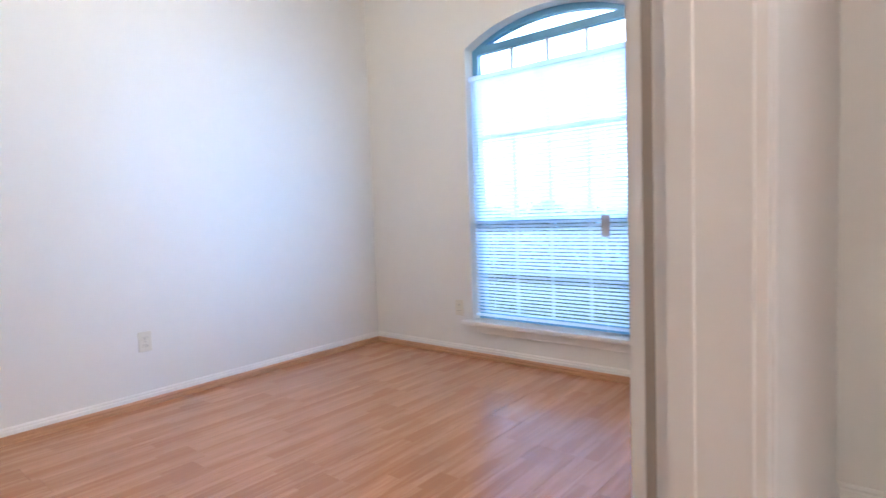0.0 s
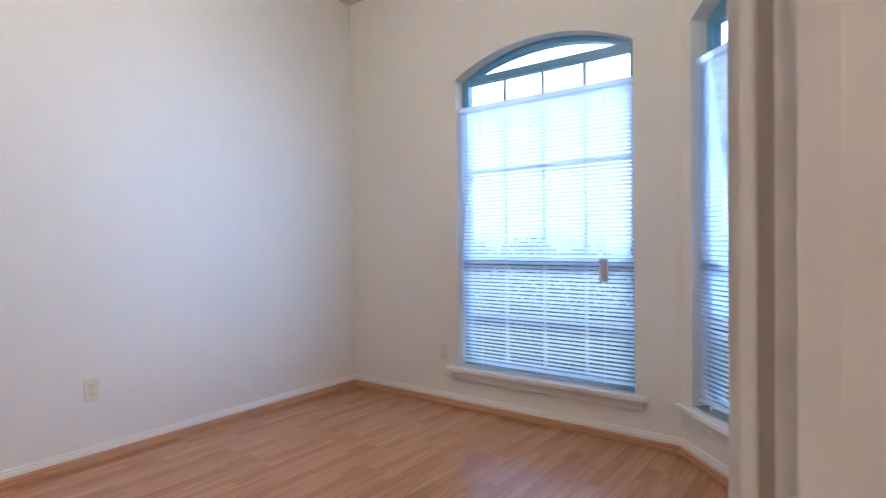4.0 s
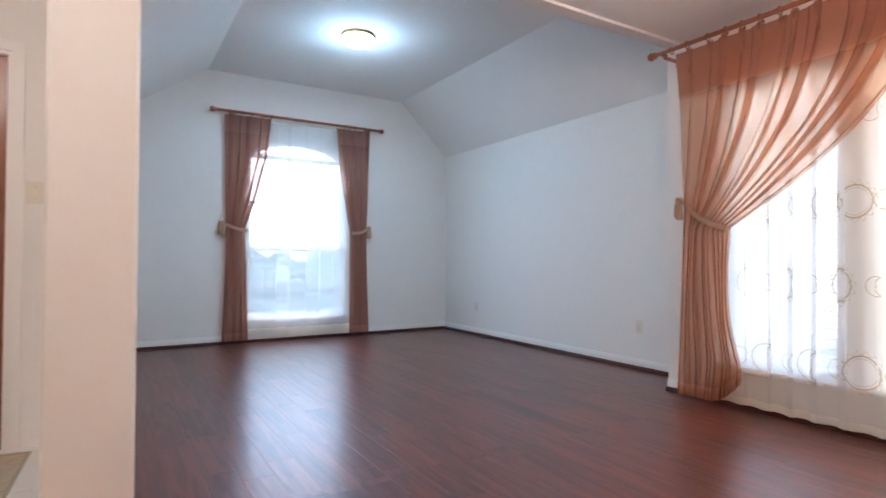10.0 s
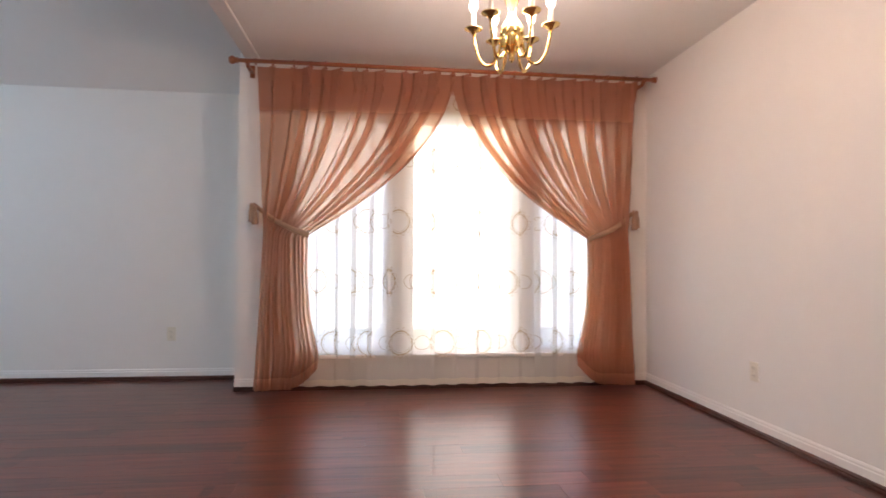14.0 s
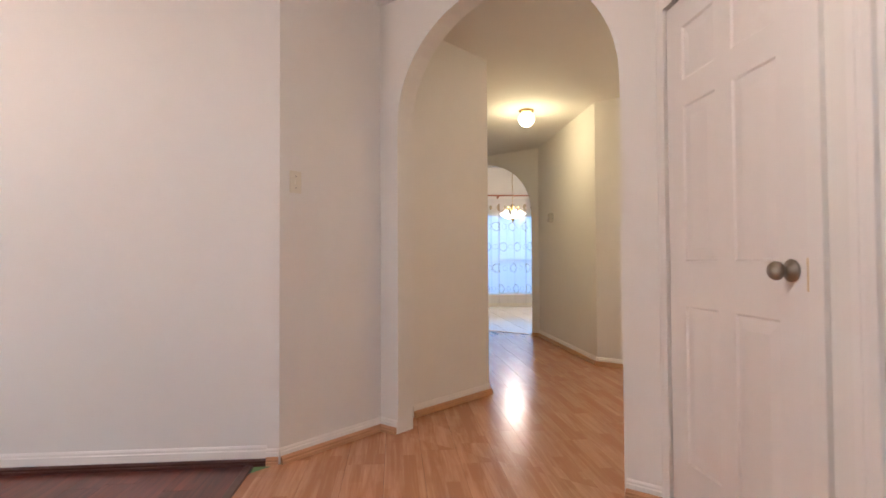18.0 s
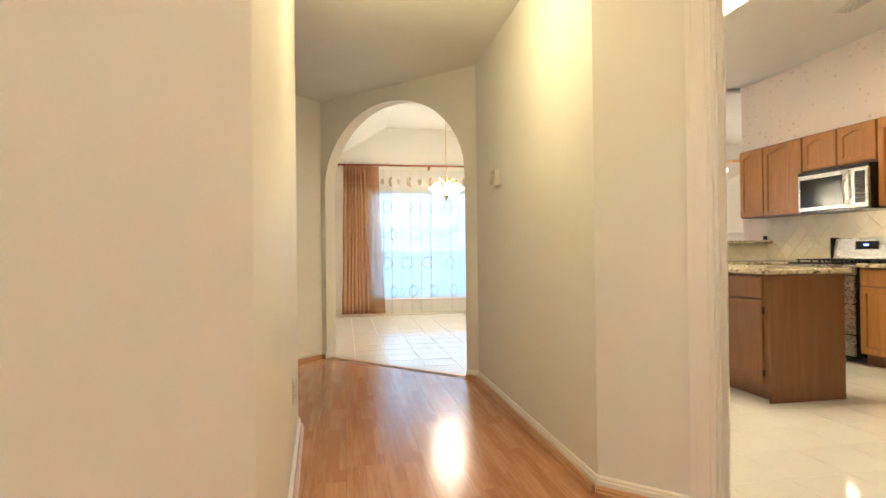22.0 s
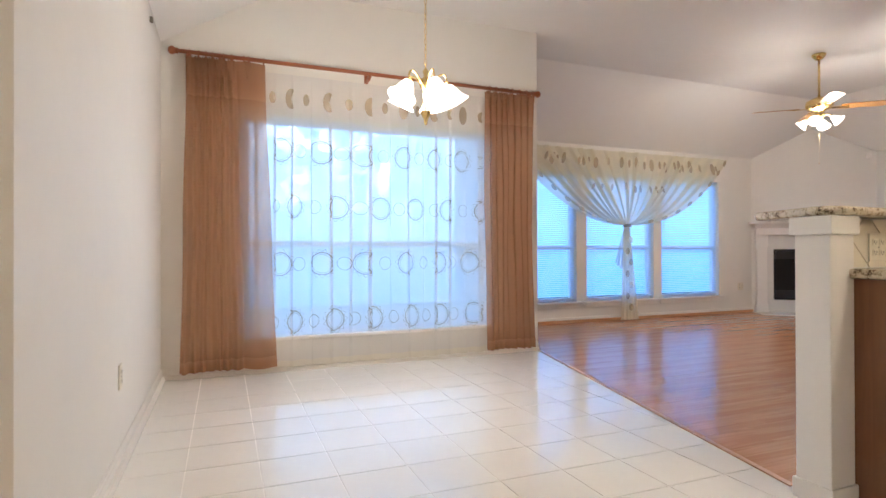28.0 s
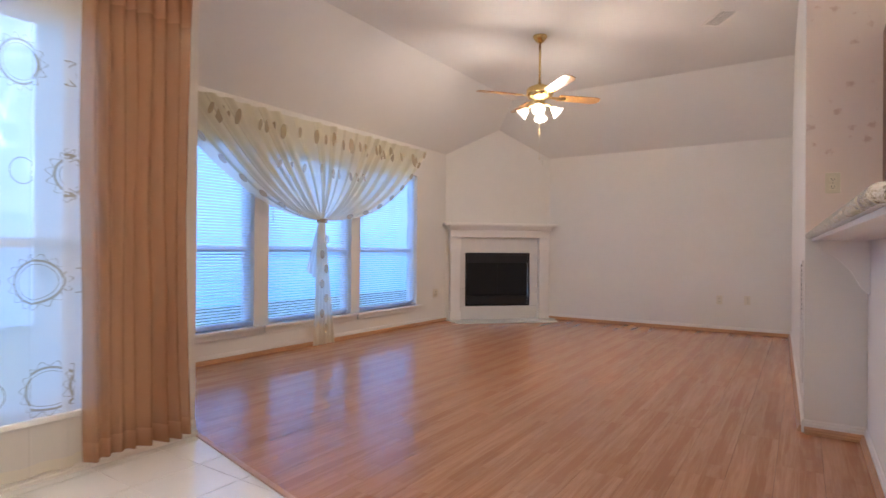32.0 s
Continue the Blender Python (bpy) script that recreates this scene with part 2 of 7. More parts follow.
SUBFLOOR = mat("joint_dark", (0.10, 0.055, 0.03), 0.8, vary=0.1, scale=3)
FLOORTILE = mat("white_glazed_floor_tile", (0.84, 0.82, 0.78), 0.09, vary=0.05, scale=3.0, bump=0.05, bump_scale=7, spec=0.6)
FOYERTILE = mat("pale_foyer_tile", (0.72, 0.675, 0.585), 0.22, vary=0.06, scale=4.0)
LAM_Y = wood("light_laminate_along_y", (0.60, 0.312, 0.168), (0.42, 0.182, 0.087), 0.20, "y", strips=0.064, tone=0.12)
LAM_X = wood("light_laminate_along_x", (0.60, 0.312, 0.168), (0.42, 0.182, 0.087), 0.20, "x", strips=0.064, tone=0.12)
DARKWOOD = wood("dark_mahogany_board", (0.20, 0.050, 0.030), (0.055, 0.014, 0.010), 0.34, "y", tone=0.22, coat=0.26)
SHOE = wood("oak_shoe_moulding", (0.58, 0.32, 0.17), (0.44, 0.21, 0.10), 0.35, "x", tone=0.1)
DARKSHOE = wood("dark_shoe_moulding", (0.10, 0.035, 0.022), (0.04, 0.014, 0.010), 0.3, "x", tone=0.1)
DOORWOOD = wood("stained_front_door_wood", (0.32, 0.092, 0.022), (0.16, 0.038, 0.010), 0.28, "z", tone=0.0, coat=0.25, grain=18)
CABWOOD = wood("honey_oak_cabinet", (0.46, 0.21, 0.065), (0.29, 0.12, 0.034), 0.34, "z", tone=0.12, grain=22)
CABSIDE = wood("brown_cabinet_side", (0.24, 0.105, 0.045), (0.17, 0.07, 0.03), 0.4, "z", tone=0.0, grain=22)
RODWOOD = wood("reddish_wood_rod", (0.40, 0.13, 0.05), (0.27, 0.075, 0.03), 0.35, "x", tone=0.0)
BLADE = wood("oak_fan_blade", (0.42, 0.22, 0.07), (0.26, 0.11, 0.03), 0.3, "x", tone=0.0)
DRAPE = cloth("rust_drape_cloth", (0.56, 0.30, 0.215), (0.76, 0.43, 0.30), 0.54, 0.40, tint=(0.97, 0.77, 0.61))
DRAPEBAND = cloth("rust_drape_doubled_cloth", (0.60, 0.33, 0.24), (0.78, 0.45, 0.32), 0.36, 0.50, tint=(0.96, 0.70, 0.52))
DRAPEROSE = cloth("rose_brown_drape_cloth", (0.47, 0.26, 0.21), (0.54, 0.29, 0.22), 0.44, 0.34, tint=(0.93, 0.72, 0.62))
ROSEBAND = cloth("rose_brown_doubled_cloth", (0.44, 0.24, 0.19), (0.48, 0.25, 0.19), 0.20, 0.34, tint=(0.93, 0.70, 0.60))
DRAPEBROWN = cloth("rust_brown_drape_cloth", (0.49, 0.265, 0.152), (0.66, 0.39, 0.235), 0.44, 0.32, tint=(0.96, 0.80, 0.65))
BROWNBAND = cloth("rust_brown_doubled_cloth", (0.49, 0.275, 0.165), (0.60, 0.36, 0.22), 0.26, 0.30, tint=(0.96, 0.78, 0.62))
SHEER = cloth("white_sheer_cloth", (0.94, 0.91, 0.84), (0.95, 0.94, 0.92), 0.34, 0.70)
SHEERFINE = cloth("fine_white_sheer_cloth", (0.94, 0.91, 0.86), (0.96, 0.94, 0.93), 0.23, 0.66)
SHEEROPEN = cloth("open_white_sheer_cloth", (0.93, 0.92, 0.90), (0.92, 0.94, 0.96), 0.56, 0.42)
SCARFCLOTH = cloth("cream_sheer_scarf_cloth", (0.95, 0.89, 0.73), (0.96, 0.92, 0.78), 0.26, 0.55)
SHEERHEM = cloth("white_sheer_double_hem", (0.94, 0.90, 0.81), (0.93, 0.89, 0.80), 0.15, 0.5)
THREAD = cloth("tan_embroidery_thread", (0.60, 0.49, 0.33), (0.60, 0.49, 0.33), 0.32, 0.40)
PETAL = cloth("tan_sheer_leaf", (0.68, 0.55, 0.37), (0.70, 0.56, 0.38), 0.54, 0.5)
CORD = mat("tieback_cloth", (0.46, 0.28, 0.18), 0.8, vary=0.3, scale=80, bump=0.5, bump_scale=300)
SLAT = cloth("white_vinyl_slat", (0.80, 0.82, 0.84), (0.82, 0.90, 1.0), 0.0, 0.78, 40.0)
VINYL = mat("white_window_frame", (0.80, 0.79, 0.77), 0.35, vary=0.03, scale=5)
# backlight is painted in: blue glow on the frame, grey shade on white bars
BACKLITBAR = mat("backlit_glazing_bar", (0.50, 0.55, 0.60), 0.4, vary=0.05, scale=6)
BACKLITFRAME = mat("backlit_window_frame", (0.14, 0.36, 0.54), 0.4, vary=0.1, scale=6)
PANE = glass("window_glass")
RUG = mat("tan_doormat", (0.52, 0.42, 0.285), 0.95, vary=0.25, scale=40, bump=0.8, bump_scale=400)
GRANITE = granite("speckled_granite")
BACKSPLASH = mat("cream_backsplash_tile", (0.76, 0.70, 0.58), 0.4, vary=0.05, scale=8)
BULB = mat("lit_bulb_glass", (1, 0.95, 0.85), 0.4, emit=(1.0, 0.86, 0.66), power=7)
SHADEGLASS = mat("lit_frosted_shade", (0.95, 0.93, 0.88), 0.35, emit=(1.0, 0.88, 0.70), power=1.7)
COOLSHADE = mat("lit_cool_frosted_bowl", (0.95, 0.95, 0.95), 0.35, emit=(0.90, 0.96, 1.0), power=6)
PANELLIGHT = mat("lit_ceiling_panel", (0.95, 0.95, 0.92), 0.5, emit=(1.0, 0.85, 0.58), power=16)
# blue window light reflected on dark boards is painted into their colour
BLUELITFLOOR = wood("blue_lit_bedroom_board", (0.13, 0.19, 0.30), (0.08, 0.11, 0.18), 0.2, "x", tone=0.3)


def wallpaper(name):
    m = mat(name, (0.83, 0.72, 0.67), 0.7, bump=0.06)
    n, l = m.node_tree.nodes, m.node_tree.links
    tc, v, r = n.new("ShaderNodeTexCoord"), n.new("ShaderNodeTexVoronoi"), n.new("ShaderNodeValToRGB")
    mp, k, s = n.new("ShaderNodeMapping"), n.new("ShaderNodeTexNoise"), n.new("ShaderNodeMath")
    v.inputs["Scale"].default_value, v.inputs["Randomness"].default_value = 11, 0.55
    k.inputs["Scale"].default_value, k.inputs["Detail"].default_value = 60, 3
    mp.inputs["Scale"].default_value = (1, 1, 1.2)
    l.new(tc.outputs["Object"], mp.inputs["Vector"])
    l.new(mp.outputs[0], v.inputs["Vector"]), l.new(tc.outputs["Object"], k.inputs["Vector"])
    s.operation, s.inputs[1].default_value = "MULTIPLY_ADD", 0.5
    l.new(k.outputs["Fac"], s.inputs[0]), l.new(v.outputs["Distance"], s.inputs[2])
    e = r.color_ramp.elements
    e[0].position, e[0].color = 0.40, (0.68, 0.52, 0.47, 1)
    e[1].position, e[1].color = 0.56, (0.83, 0.72, 0.67, 1)
    l.new(s.outputs[0], r.inputs[0]), l.new(r.outputs[0], n["Principled BSDF"].inputs["Base Color"])
    return m


WALLPAPER = wallpaper("pink_flowered_wallpaper")

# ------------------------------------------------------------------ builders


def mesh_of(name, bm, material, smooth=False):
    me = bpy.data.meshes.new(name)
    bmesh.ops.recalc_face_normals(bm, faces=bm.faces)
    if smooth:
        for f in bm.faces:
            f.smooth = True
    bm.to_mesh(me)
    bm.free()
    me.materials.append(material)
    return me


def part(name, bm, material, parent, label="", smooth=False):
    """One mesh object under a thing or a part."""
    ob = new(name, mesh_of(name, bm, material, smooth))
    ob.parent = parent
    return tagged(ob, label)


def solid(name, bm, material, label="", category="", kind="", smooth=False, group=""):
    """A top-level thing, or a piece of the setting, of one mesh."""
    return tagged(new(name, mesh_of(name, bm, material, smooth)), label, category, group, kind)


def thing(name, m, label, category, group=""):
    """The Empty at the base of a thing made of parts."""
    ob = new(name)
    ob.empty_display_size = 0.1
    ob.matrix_world = m
    return tagged(ob, label, category, group)


def frame_on(px, py, dx, dy, z=0.0):
    """Axes on a wall seen from inside: x to the right, y away through the wall, z up."""
    k = math.hypot(dx, dy)
    dx, dy = dx / k, dy / k
    return Matrix(((dx, -dy, 0, px), (dy, dx, 0, py), (0, 0, 1, z), (0, 0, 0, 1)))


def box(bm, x0, y0, z0, x1, y1, z1, bevel=0.0):
    m = Matrix.LocRotScale(((x0 + x1) / 2, (y0 + y1) / 2, (z0 + z1) / 2), None, (abs(x1 - x0), abs(y1 - y0), abs(z1 - z0)))
    r = bmesh.ops.create_cube(bm, size=1, matrix=m)
    if bevel:
        es = {e for v in r["verts"] for e in v.link_edges}
        bmesh.ops.bevel(bm, geom=list(es), offset=bevel, segments=2, profile=0.5, affect="EDGES")
    return bm


def bx(*a, bevel=0.0):
    return box(bmesh.new(), *a, bevel=bevel)


def prism(bm, poly, y0, y1):
    """A polygon in x and z, given depth along y."""
    a = [bm.verts.new((x, y0, z)) for x, z in poly]
    b = [bm.verts.new((x, y1, z)) for x, z in poly]
    bm.faces.new(a), bm.faces.new(list(reversed(b)))
    for i in range(len(a)):
        j = (i + 1) % len(a)
        bm.faces.new((a[i], b[i], b[j], a[j]))
    return bm


def slab(bm, poly, z0, z1):
    """A polygon in plan, given height."""
    a = [bm.verts.new((x, y, z0)) for x, y in poly]
    b = [bm.verts.new((x, y, z1)) for x, y in poly]
    bm.faces.new(list(reversed(a))), bm.faces.new(b)
    for i in range(len(a)):
        j = (i + 1) % len(a)
        bm.faces.new((a[i], a[j], b[j], b[i]))
    return bm


def lathe(bm, profile, n=24, cx=0.0, cy=0.0):
    """Radius and height pairs turned about a vertical axis."""
    rings = []
    for r, z in profile:
        rings.append([bm.verts.new((cx + r * math.cos(2 * math.pi * i / n), cy + r * math.sin(2 * math.pi * i / n), z)) for i in range(n)])
    for a, b in zip(rings, rings[1:]):
        for i in range(n):
            j = (i + 1) % n
            bm.faces.new((a[i], a[j], b[j], b[i]))
    for ring, flip in ((rings[0], True), (rings[-1], False)):
        if profile[0 if flip else -1][0] > 1e-4:
            bm.faces.new(list(reversed(ring)) if flip else ring)
    return bm


def tube(bm, pts, r, n=10, close=False):
    """A round bar along a line of points; r may be a list."""
    pts = [Vector(p) for p in pts]
    rs = r if isinstance(r, (list, tuple)) else [r] * len(pts)
    rings, up = [], Vector((0, 0, 1))
    for i, p in enumerate(pts):
        a, b = pts[(i - 1) % len(pts)] if (close or i) else p, pts[(i + 1) % len(pts)] if (close or i < len(pts) - 1) else p
        d = (b - a).normalized()
        u = d.cross(up if abs(d.dot(up)) < 0.95 else Vector((1, 0, 0))).normalized()
        w = d.cross(u)
        rings.append([bm.verts.new(p + rs[i] * (math.cos(2 * math.pi * k / n) * u + math.sin(2 * math.pi * k / n) * w)) for k in range(n)])
    pairs = list(zip(rings, rings[1:])) + ([(rings[-1], rings[0])] if close else [])
    for a, b in pairs:
        for k in range(n):
            j = (k + 1) % n
            bm.faces.new((a[k], a[j], b[j], b[k]))
    if not close:
        bm.faces.new(rings[0]), bm.faces.new(list(reversed(rings[-1])))
    return bm


def ball(bm, x, y, z, r, u=16, v=10, sz=1.0):
    bmesh.ops.create_uvsphere(bm, u_segments=u, v_segments=v, radius=r, matrix=Matrix.Translation((x, y, z)) @ Matrix.Diagonal((1, 1, sz, 1)))
    return bm


def arch_top(s0, s1, spring, rise, n=28):
    """Points of an arch from its left foot to its right foot."""
    c, h = (s0 + s1) / 2, (s1 - s0) / 2
    if rise < h * 0.8:
        R = (h * h + rise * rise) / (2 * rise)
        a = math.asin(min(1, h / R))
        return [(c + R * math.sin(-a + 2 * a * i / n), spring + rise - R + R * math.cos(-a + 2 * a * i / n)) for i in range(n + 1)]
    return [(c - h * math.cos(math.pi * i / n), spring + rise * math.sin(math.pi * i / n)) for i in range(n + 1)]


def wall(name, p, q, thick, top, openings=(), z0=0.0, material=None, extra=(), start=0.0, end=0.0):
    """A wall whose inner face runs from p to q, left to right seen from inside; openings: from, to, foot, head, rise."""
    length = math.dist(p, q)
    bm = bmesh.new()
    s = -start
    for a, b, f, h, rise in sorted(openings):
        prism(bm, [(s, z0), (a, z0), (a, top), (s, top)], 0, thick)
        if f > z0:
            prism(bm, [(a, z0), (b, z0), (b, f), (a, f)], 0, thick)
        if rise:
            pts = arch_top(a, b, h, rise)
            for (x0, w0), (x1, w1) in zip(pts, pts[1:]):
                prism(bm, [(x0, w0), (x1, w1), (x1, top), (x0, top)], 0, thick)
        elif h < top:
            prism(bm, [(a, h), (b, h), (b, top), (a, top)], 0, thick)
        s = b
    prism(bm, [(s, z0), (length + end, z0), (length + end, top), (s, top)], 0, thick)
    for poly in extra:
        prism(bm, poly, 0, thick)
    bmesh.ops.remove_doubles(bm, verts=bm.verts, dist=1e-5)
    ob = solid(name, bm, material or PAINT, "plain painted plaster wall", "wall", "structure")
    ob.matrix_world = frame_on(*p, q[0] - p[0], q[1] - p[1])
    return ob


def skirting(p, q, shoe_mat, name="baseboard", height=0.095, shoe=0.034):
    """Baseboard with a stepped cap and a shoe moulding, along the foot of a wall seen from inside."""
    n = math.dist(p, q)
    t = thing(name, frame_on(*p, q[0] - p[0], q[1] - p[1]), "painted baseboard with a wooden shoe moulding", "baseboard")
    tagged(t, kind="structure")
    bm = bmesh.new()
    for poly in ([(0, 0), (-0.013, 0), (-0.013, height * 0.74), (-0.009, height * 0.80), (-0.009, height * 0.9), (-0.004, height), (0, height)],):
        a = [bm.verts.new((0, y, z)) for y, z in poly]
        b = [bm.verts.new((n, y, z)) for y, z in poly]
        bm.faces.new(a), bm.faces.new(list(reversed(b)))
        for i in range(len(a)):
            j = (i + 1) % len(a)
            bm.faces.new((a[i], b[i], b[j], a[j]))
    part("board", bm, TRIM, t)
    bm = bmesh.new()
    poly = [(-0.0135, 0), (-0.033, 0), (-0.033, shoe * 0.40), (-0.028, shoe * 0.47), (-0.0285, shoe * 0.76), (-0.024, shoe * 0.84), (-0.0225, shoe * 0.94), (-0.0135, shoe)]
    a = [bm.verts.new((0, y, z)) for y, z in poly]
    b = [bm.verts.new((n, y, z)) for y, z in poly]
    bm.faces.new(a), bm.faces.new(list(reversed(b)))
    for i in range(len(a)):
        j = (i + 1) % len(a)
        bm.faces.new((a[i], b[i], b[j], a[j]))
    part("shoe_moulding", bm, shoe_mat, t)
    return t


def clip(poly, region):
    """A convex polygon cut to a convex region (counter-clockwise)."""
    for i in range(len(region)):
        (ax, ay), (bx_, by) = region[i], region[(i + 1) % len(region)]
        side = [(bx_ - ax) * (y - ay) - (by - ay) * (x - ax) for x, y in poly]
        got = []
        for k in range(len(poly)):
            j = (k + 1) % len(poly)
            if side[k] >= 0:
                got.append(poly[k])
            if (side[k] >= 0) != (side[j] >= 0):
                f = side[k] / (side[k] - side[j])
                got.append((poly[k][0] + f * (poly[j][0] - poly[k][0]), poly[k][1] + f * (poly[j][1] - poly[k][1])))
        poly = got
        if len(poly) < 3:
            return []
    return poly


def area_of(poly):
    return abs(sum(poly[i - 1][0] * poly[i][1] - poly[i][0] * poly[i - 1][1] for i in range(len(poly)))) / 2


def lay(floor, name, regions, w, h, material, gap=0.0012, stagger=0.0, depth=0.010, seed=1, off=(0.0, 0.0), lengths=()):
    """Boards or tiles over convex regions, each piece an object; whole pieces share one mesh."""
    rng = random.Random(seed)
    sizes = [(w, k) for k in lengths] or [(w, h)]
    whole = {k: mesh_of(name, slab(bmesh.new(), [(gap, gap), (k[0] - gap, gap), (k[0] - gap, k[1] - gap), (gap, k[1] - gap)], -depth, 0), material) for k in sizes}
    for region in regions:
        xs, ys = [p[0] for p in region], [p[1] for p in region]
        if lengths:
            cells = []
            for i in range(math.floor(min(xs) / w), math.ceil(max(xs) / w)):
                y = min(ys) - rng.uniform(0, 1)
                while y < max(ys):
                    k = rng.choice(lengths)
                    cells.append((i * w, y, (w, k)))
                    y += k
        elif stagger and w > h:
            rows = [(j, rng.uniform(0, w)) for j in range(math.floor(min(ys) / h), math.ceil(max(ys) / h))]
            cells = [(i * w + o, j * h, (w, h)) for j, o in rows for i in range(math.floor(min(xs) / w) - 1, math.ceil(max(xs) / w) + 1)]
        elif stagger:
            cols = [(i, rng.uniform(0, h)) for i in range(math.floor(min(xs) / w), math.ceil(max(xs) / w))]
            cells = [(i * w, j * h + o, (w, h)) for i, o in cols for j in range(math.floor(min(ys) / h) - 1, math.ceil(max(ys) / h) + 1)]
        else:
            cells = [(i * w + off[0], j * h + off[1], (w, h)) for i in range(math.floor(min(xs) / w) - 1, math.ceil(max(xs) / w) + 1) for j in range(math.floor(min(ys) / h) - 1, math.ceil(max(ys) / h) + 1)]
        for x, y, size in cells:
            full = [(x + gap, y + gap), (x + size[0] - gap, y + gap), (x + size[0] - gap, y + size[1] - gap), (x + gap, y + size[1] - gap)]
            cut = clip(full, region)
            if not cut or area_of(cut) < 0.0006:
                continue
            if area_of(cut) > area_of(full) * 0.9999:
                ob = new(name, whole[size])
            else:
                ob = new(name, mesh_of(name, slab(bmesh.new(), [(a - x, b - y) for a, b in cut], -depth, 0), material))
            ob.location = (x, y, 0)
            ob.parent = floor

# ------------------------------------------------------------------ the shell: walls
TOP = 3.3
wall("wall_study_west", (-3.47, -3.0), (-3.47, 0.87), 0.15, TOP)
wall("wall_study_front", (-3.47, 0.87), (-1.05, 0.87), 0.16, TOP, [(1.0, 2.18, 0.27, 2.19, 0.15)], start=0.15)
wall("wall_study_bay", (-1.05, 0.87), (-0.42, 0.24), 0.16, TOP, [(0.09, 0.80, 0.27, 2.19, 0.10)])
wall("wall_study_east", (-0.42, 0.24), (-0.42, -2.55), 0.15, TOP, [(1.71, 2.69, 0, 2.05, 0)])
wall("wall_study_back", (-0.55, -3.0), (-3.47, -3.0), 0.12, TOP)
wall("wall_front_door", (-0.27, -0.04), (1.30, -0.04), 0.17, TOP, [(0.255, 1.20, 0, 2.065, 0)])
wall("wall_living_west", (1.30, 0.13), (1.30, 3.14), 0.14, TOP)
wall("wall_living_front", (1.30, 3.14), (5.51, 3.14), 0.16, TOP, [(1.46, 2.68, 0.27, 2.25, 0.2)], start=0.14)
wall("wall_living_east", (5.51, 3.14), (5.51, -0.90), 0.15, TOP, start=0.16)
wall("wall_dining_return", (5.66, -0.90), (5.20, -0.90), 0.15, TOP)
wall("wall_dining_window", (5.05, -0.90), (5.05, -4.28), 0.15, TOP, [(0.44, 1.19, 0.28, 2.22, 0), (1.35, 2.25, 0.28, 2.22, 0), (2.39, 3.02, 0.28, 2.22, 0)])
wall("wall_dining_back", (5.20, -4.28), (1.30, -4.28), 0.13, TOP)
wall("wall_hall_chamfer", (1.30, -4.28), (0.80, -4.80), 0.13, TOP)
wall("wall_hall_arch", (0.80, -4.80), (-0.40, -3.62), 0.13, TOP, [(0.145, 1.51, 0, 1.83, 0.65)])
wall("wall_closet", (-0.40, -3.62), (-0.40, -2.55), 0.13, TOP, [(0.062, 0.825, 0, 2.045, 0)])
wall("wall_hall_diagonal", (0.72, -4.93), (-0.01, -5.63), 0.12, TOP)
wall("wall_hall_east", (-0.01, -5.63), (0.09, -7.84), 0.12, TOP)
wall("wall_vestibule_north", (0.21, -7.84), (1.5, -7.84), 0.12, TOP)
wall("wall_vestibule_east", (1.5, -7.72), (1.5, -8.66), 0.12, TOP)
wall("wall_bedroom_door", (1.5, -8.66), (0.04, -10.12), 0.13, TOP, [(0.50, 1.31, 0, 2.16, 0)])
wall("wall_breakfast_arch", (0.04, -10.12), (-1.27, -8.81), 0.13, TOP, [(0.065, 1.735, 0, 1.72, 0.738)])
wall("wall_thermostat", (-1.27, -8.81), (-1.27, -6.67), 0.13, TOP)
wall("wall_kitchen_door", (-1.27, -6.67), (-2.6, -5.34), 0.13, TOP, [(0.450, 1.395, 0, 2.19, 0)])
wall("wall_hall_west", (-2.6, -5.34), (-2.6, -4.1), 0.12, TOP)
wall("wall_hall_north", (-2.6, -4.1), (-0.65, -4.1), 0.12, TOP)
wall("wall_hall_nook", (-0.65, -3.62), (-0.65, -4.1), 0.10, TOP)
wall("wall_kitchen_west", (-5.38, -10.50), (-5.38, -5.2), 0.2, TOP)
wall("wall_kitchen_north", (-5.38, -5.2), (-2.73, -5.2), 0.12, TOP)
wall("wall_family_partition", (-9.57, -10.95), (-5.38, -10.83), 0.34, TOP)
wall("wall_breakfast_east", (0.0, -10.16), (0.0, -13.68), 0.13, TOP)
wall("wall_breakfast_window", (0.0, -13.68), (-3.37, -13.68), 0.14, TOP, [(0.60, 2.82, 0.29, 2.12, 0)])
wall("wall_family_east", (-3.37, -13.82), (-3.37, -15.30), 0.14, TOP)
wall("wall_family_windows", (-3.37, -15.30), (-8.40, -15.30), 0.15, TOP, [(0.43, 1.63, 0.29, 2.07, 0), (1.80, 3.00, 0.29, 2.07, 0), (3.15, 4.31, 0.29, 2.07, 0)], start=0.14)
wall("wall_fireplace_diagonal", (-8.40, -15.30), (-9.57, -14.13), 0.15, TOP, [(0.305, 1.315, 0.21, 1.01, 0)])
wall("wall_family_west", (-9.57, -14.13), (-9.57, -10.92), 0.15, TOP)
wall("wall_bedroom_window", (4.6, -13.87), (0.13, -13.87), 0.15, TOP, [(1.17, 2.35, 0.30, 2.20, 0.58)])
wall("wall_bedroom_east", (4.6, -8.2), (4.6, -13.87), 0.12, TOP)
wall("wall_bedroom_north", (1.62, -8.2), (4.6, -8.2), 0.12, TOP)
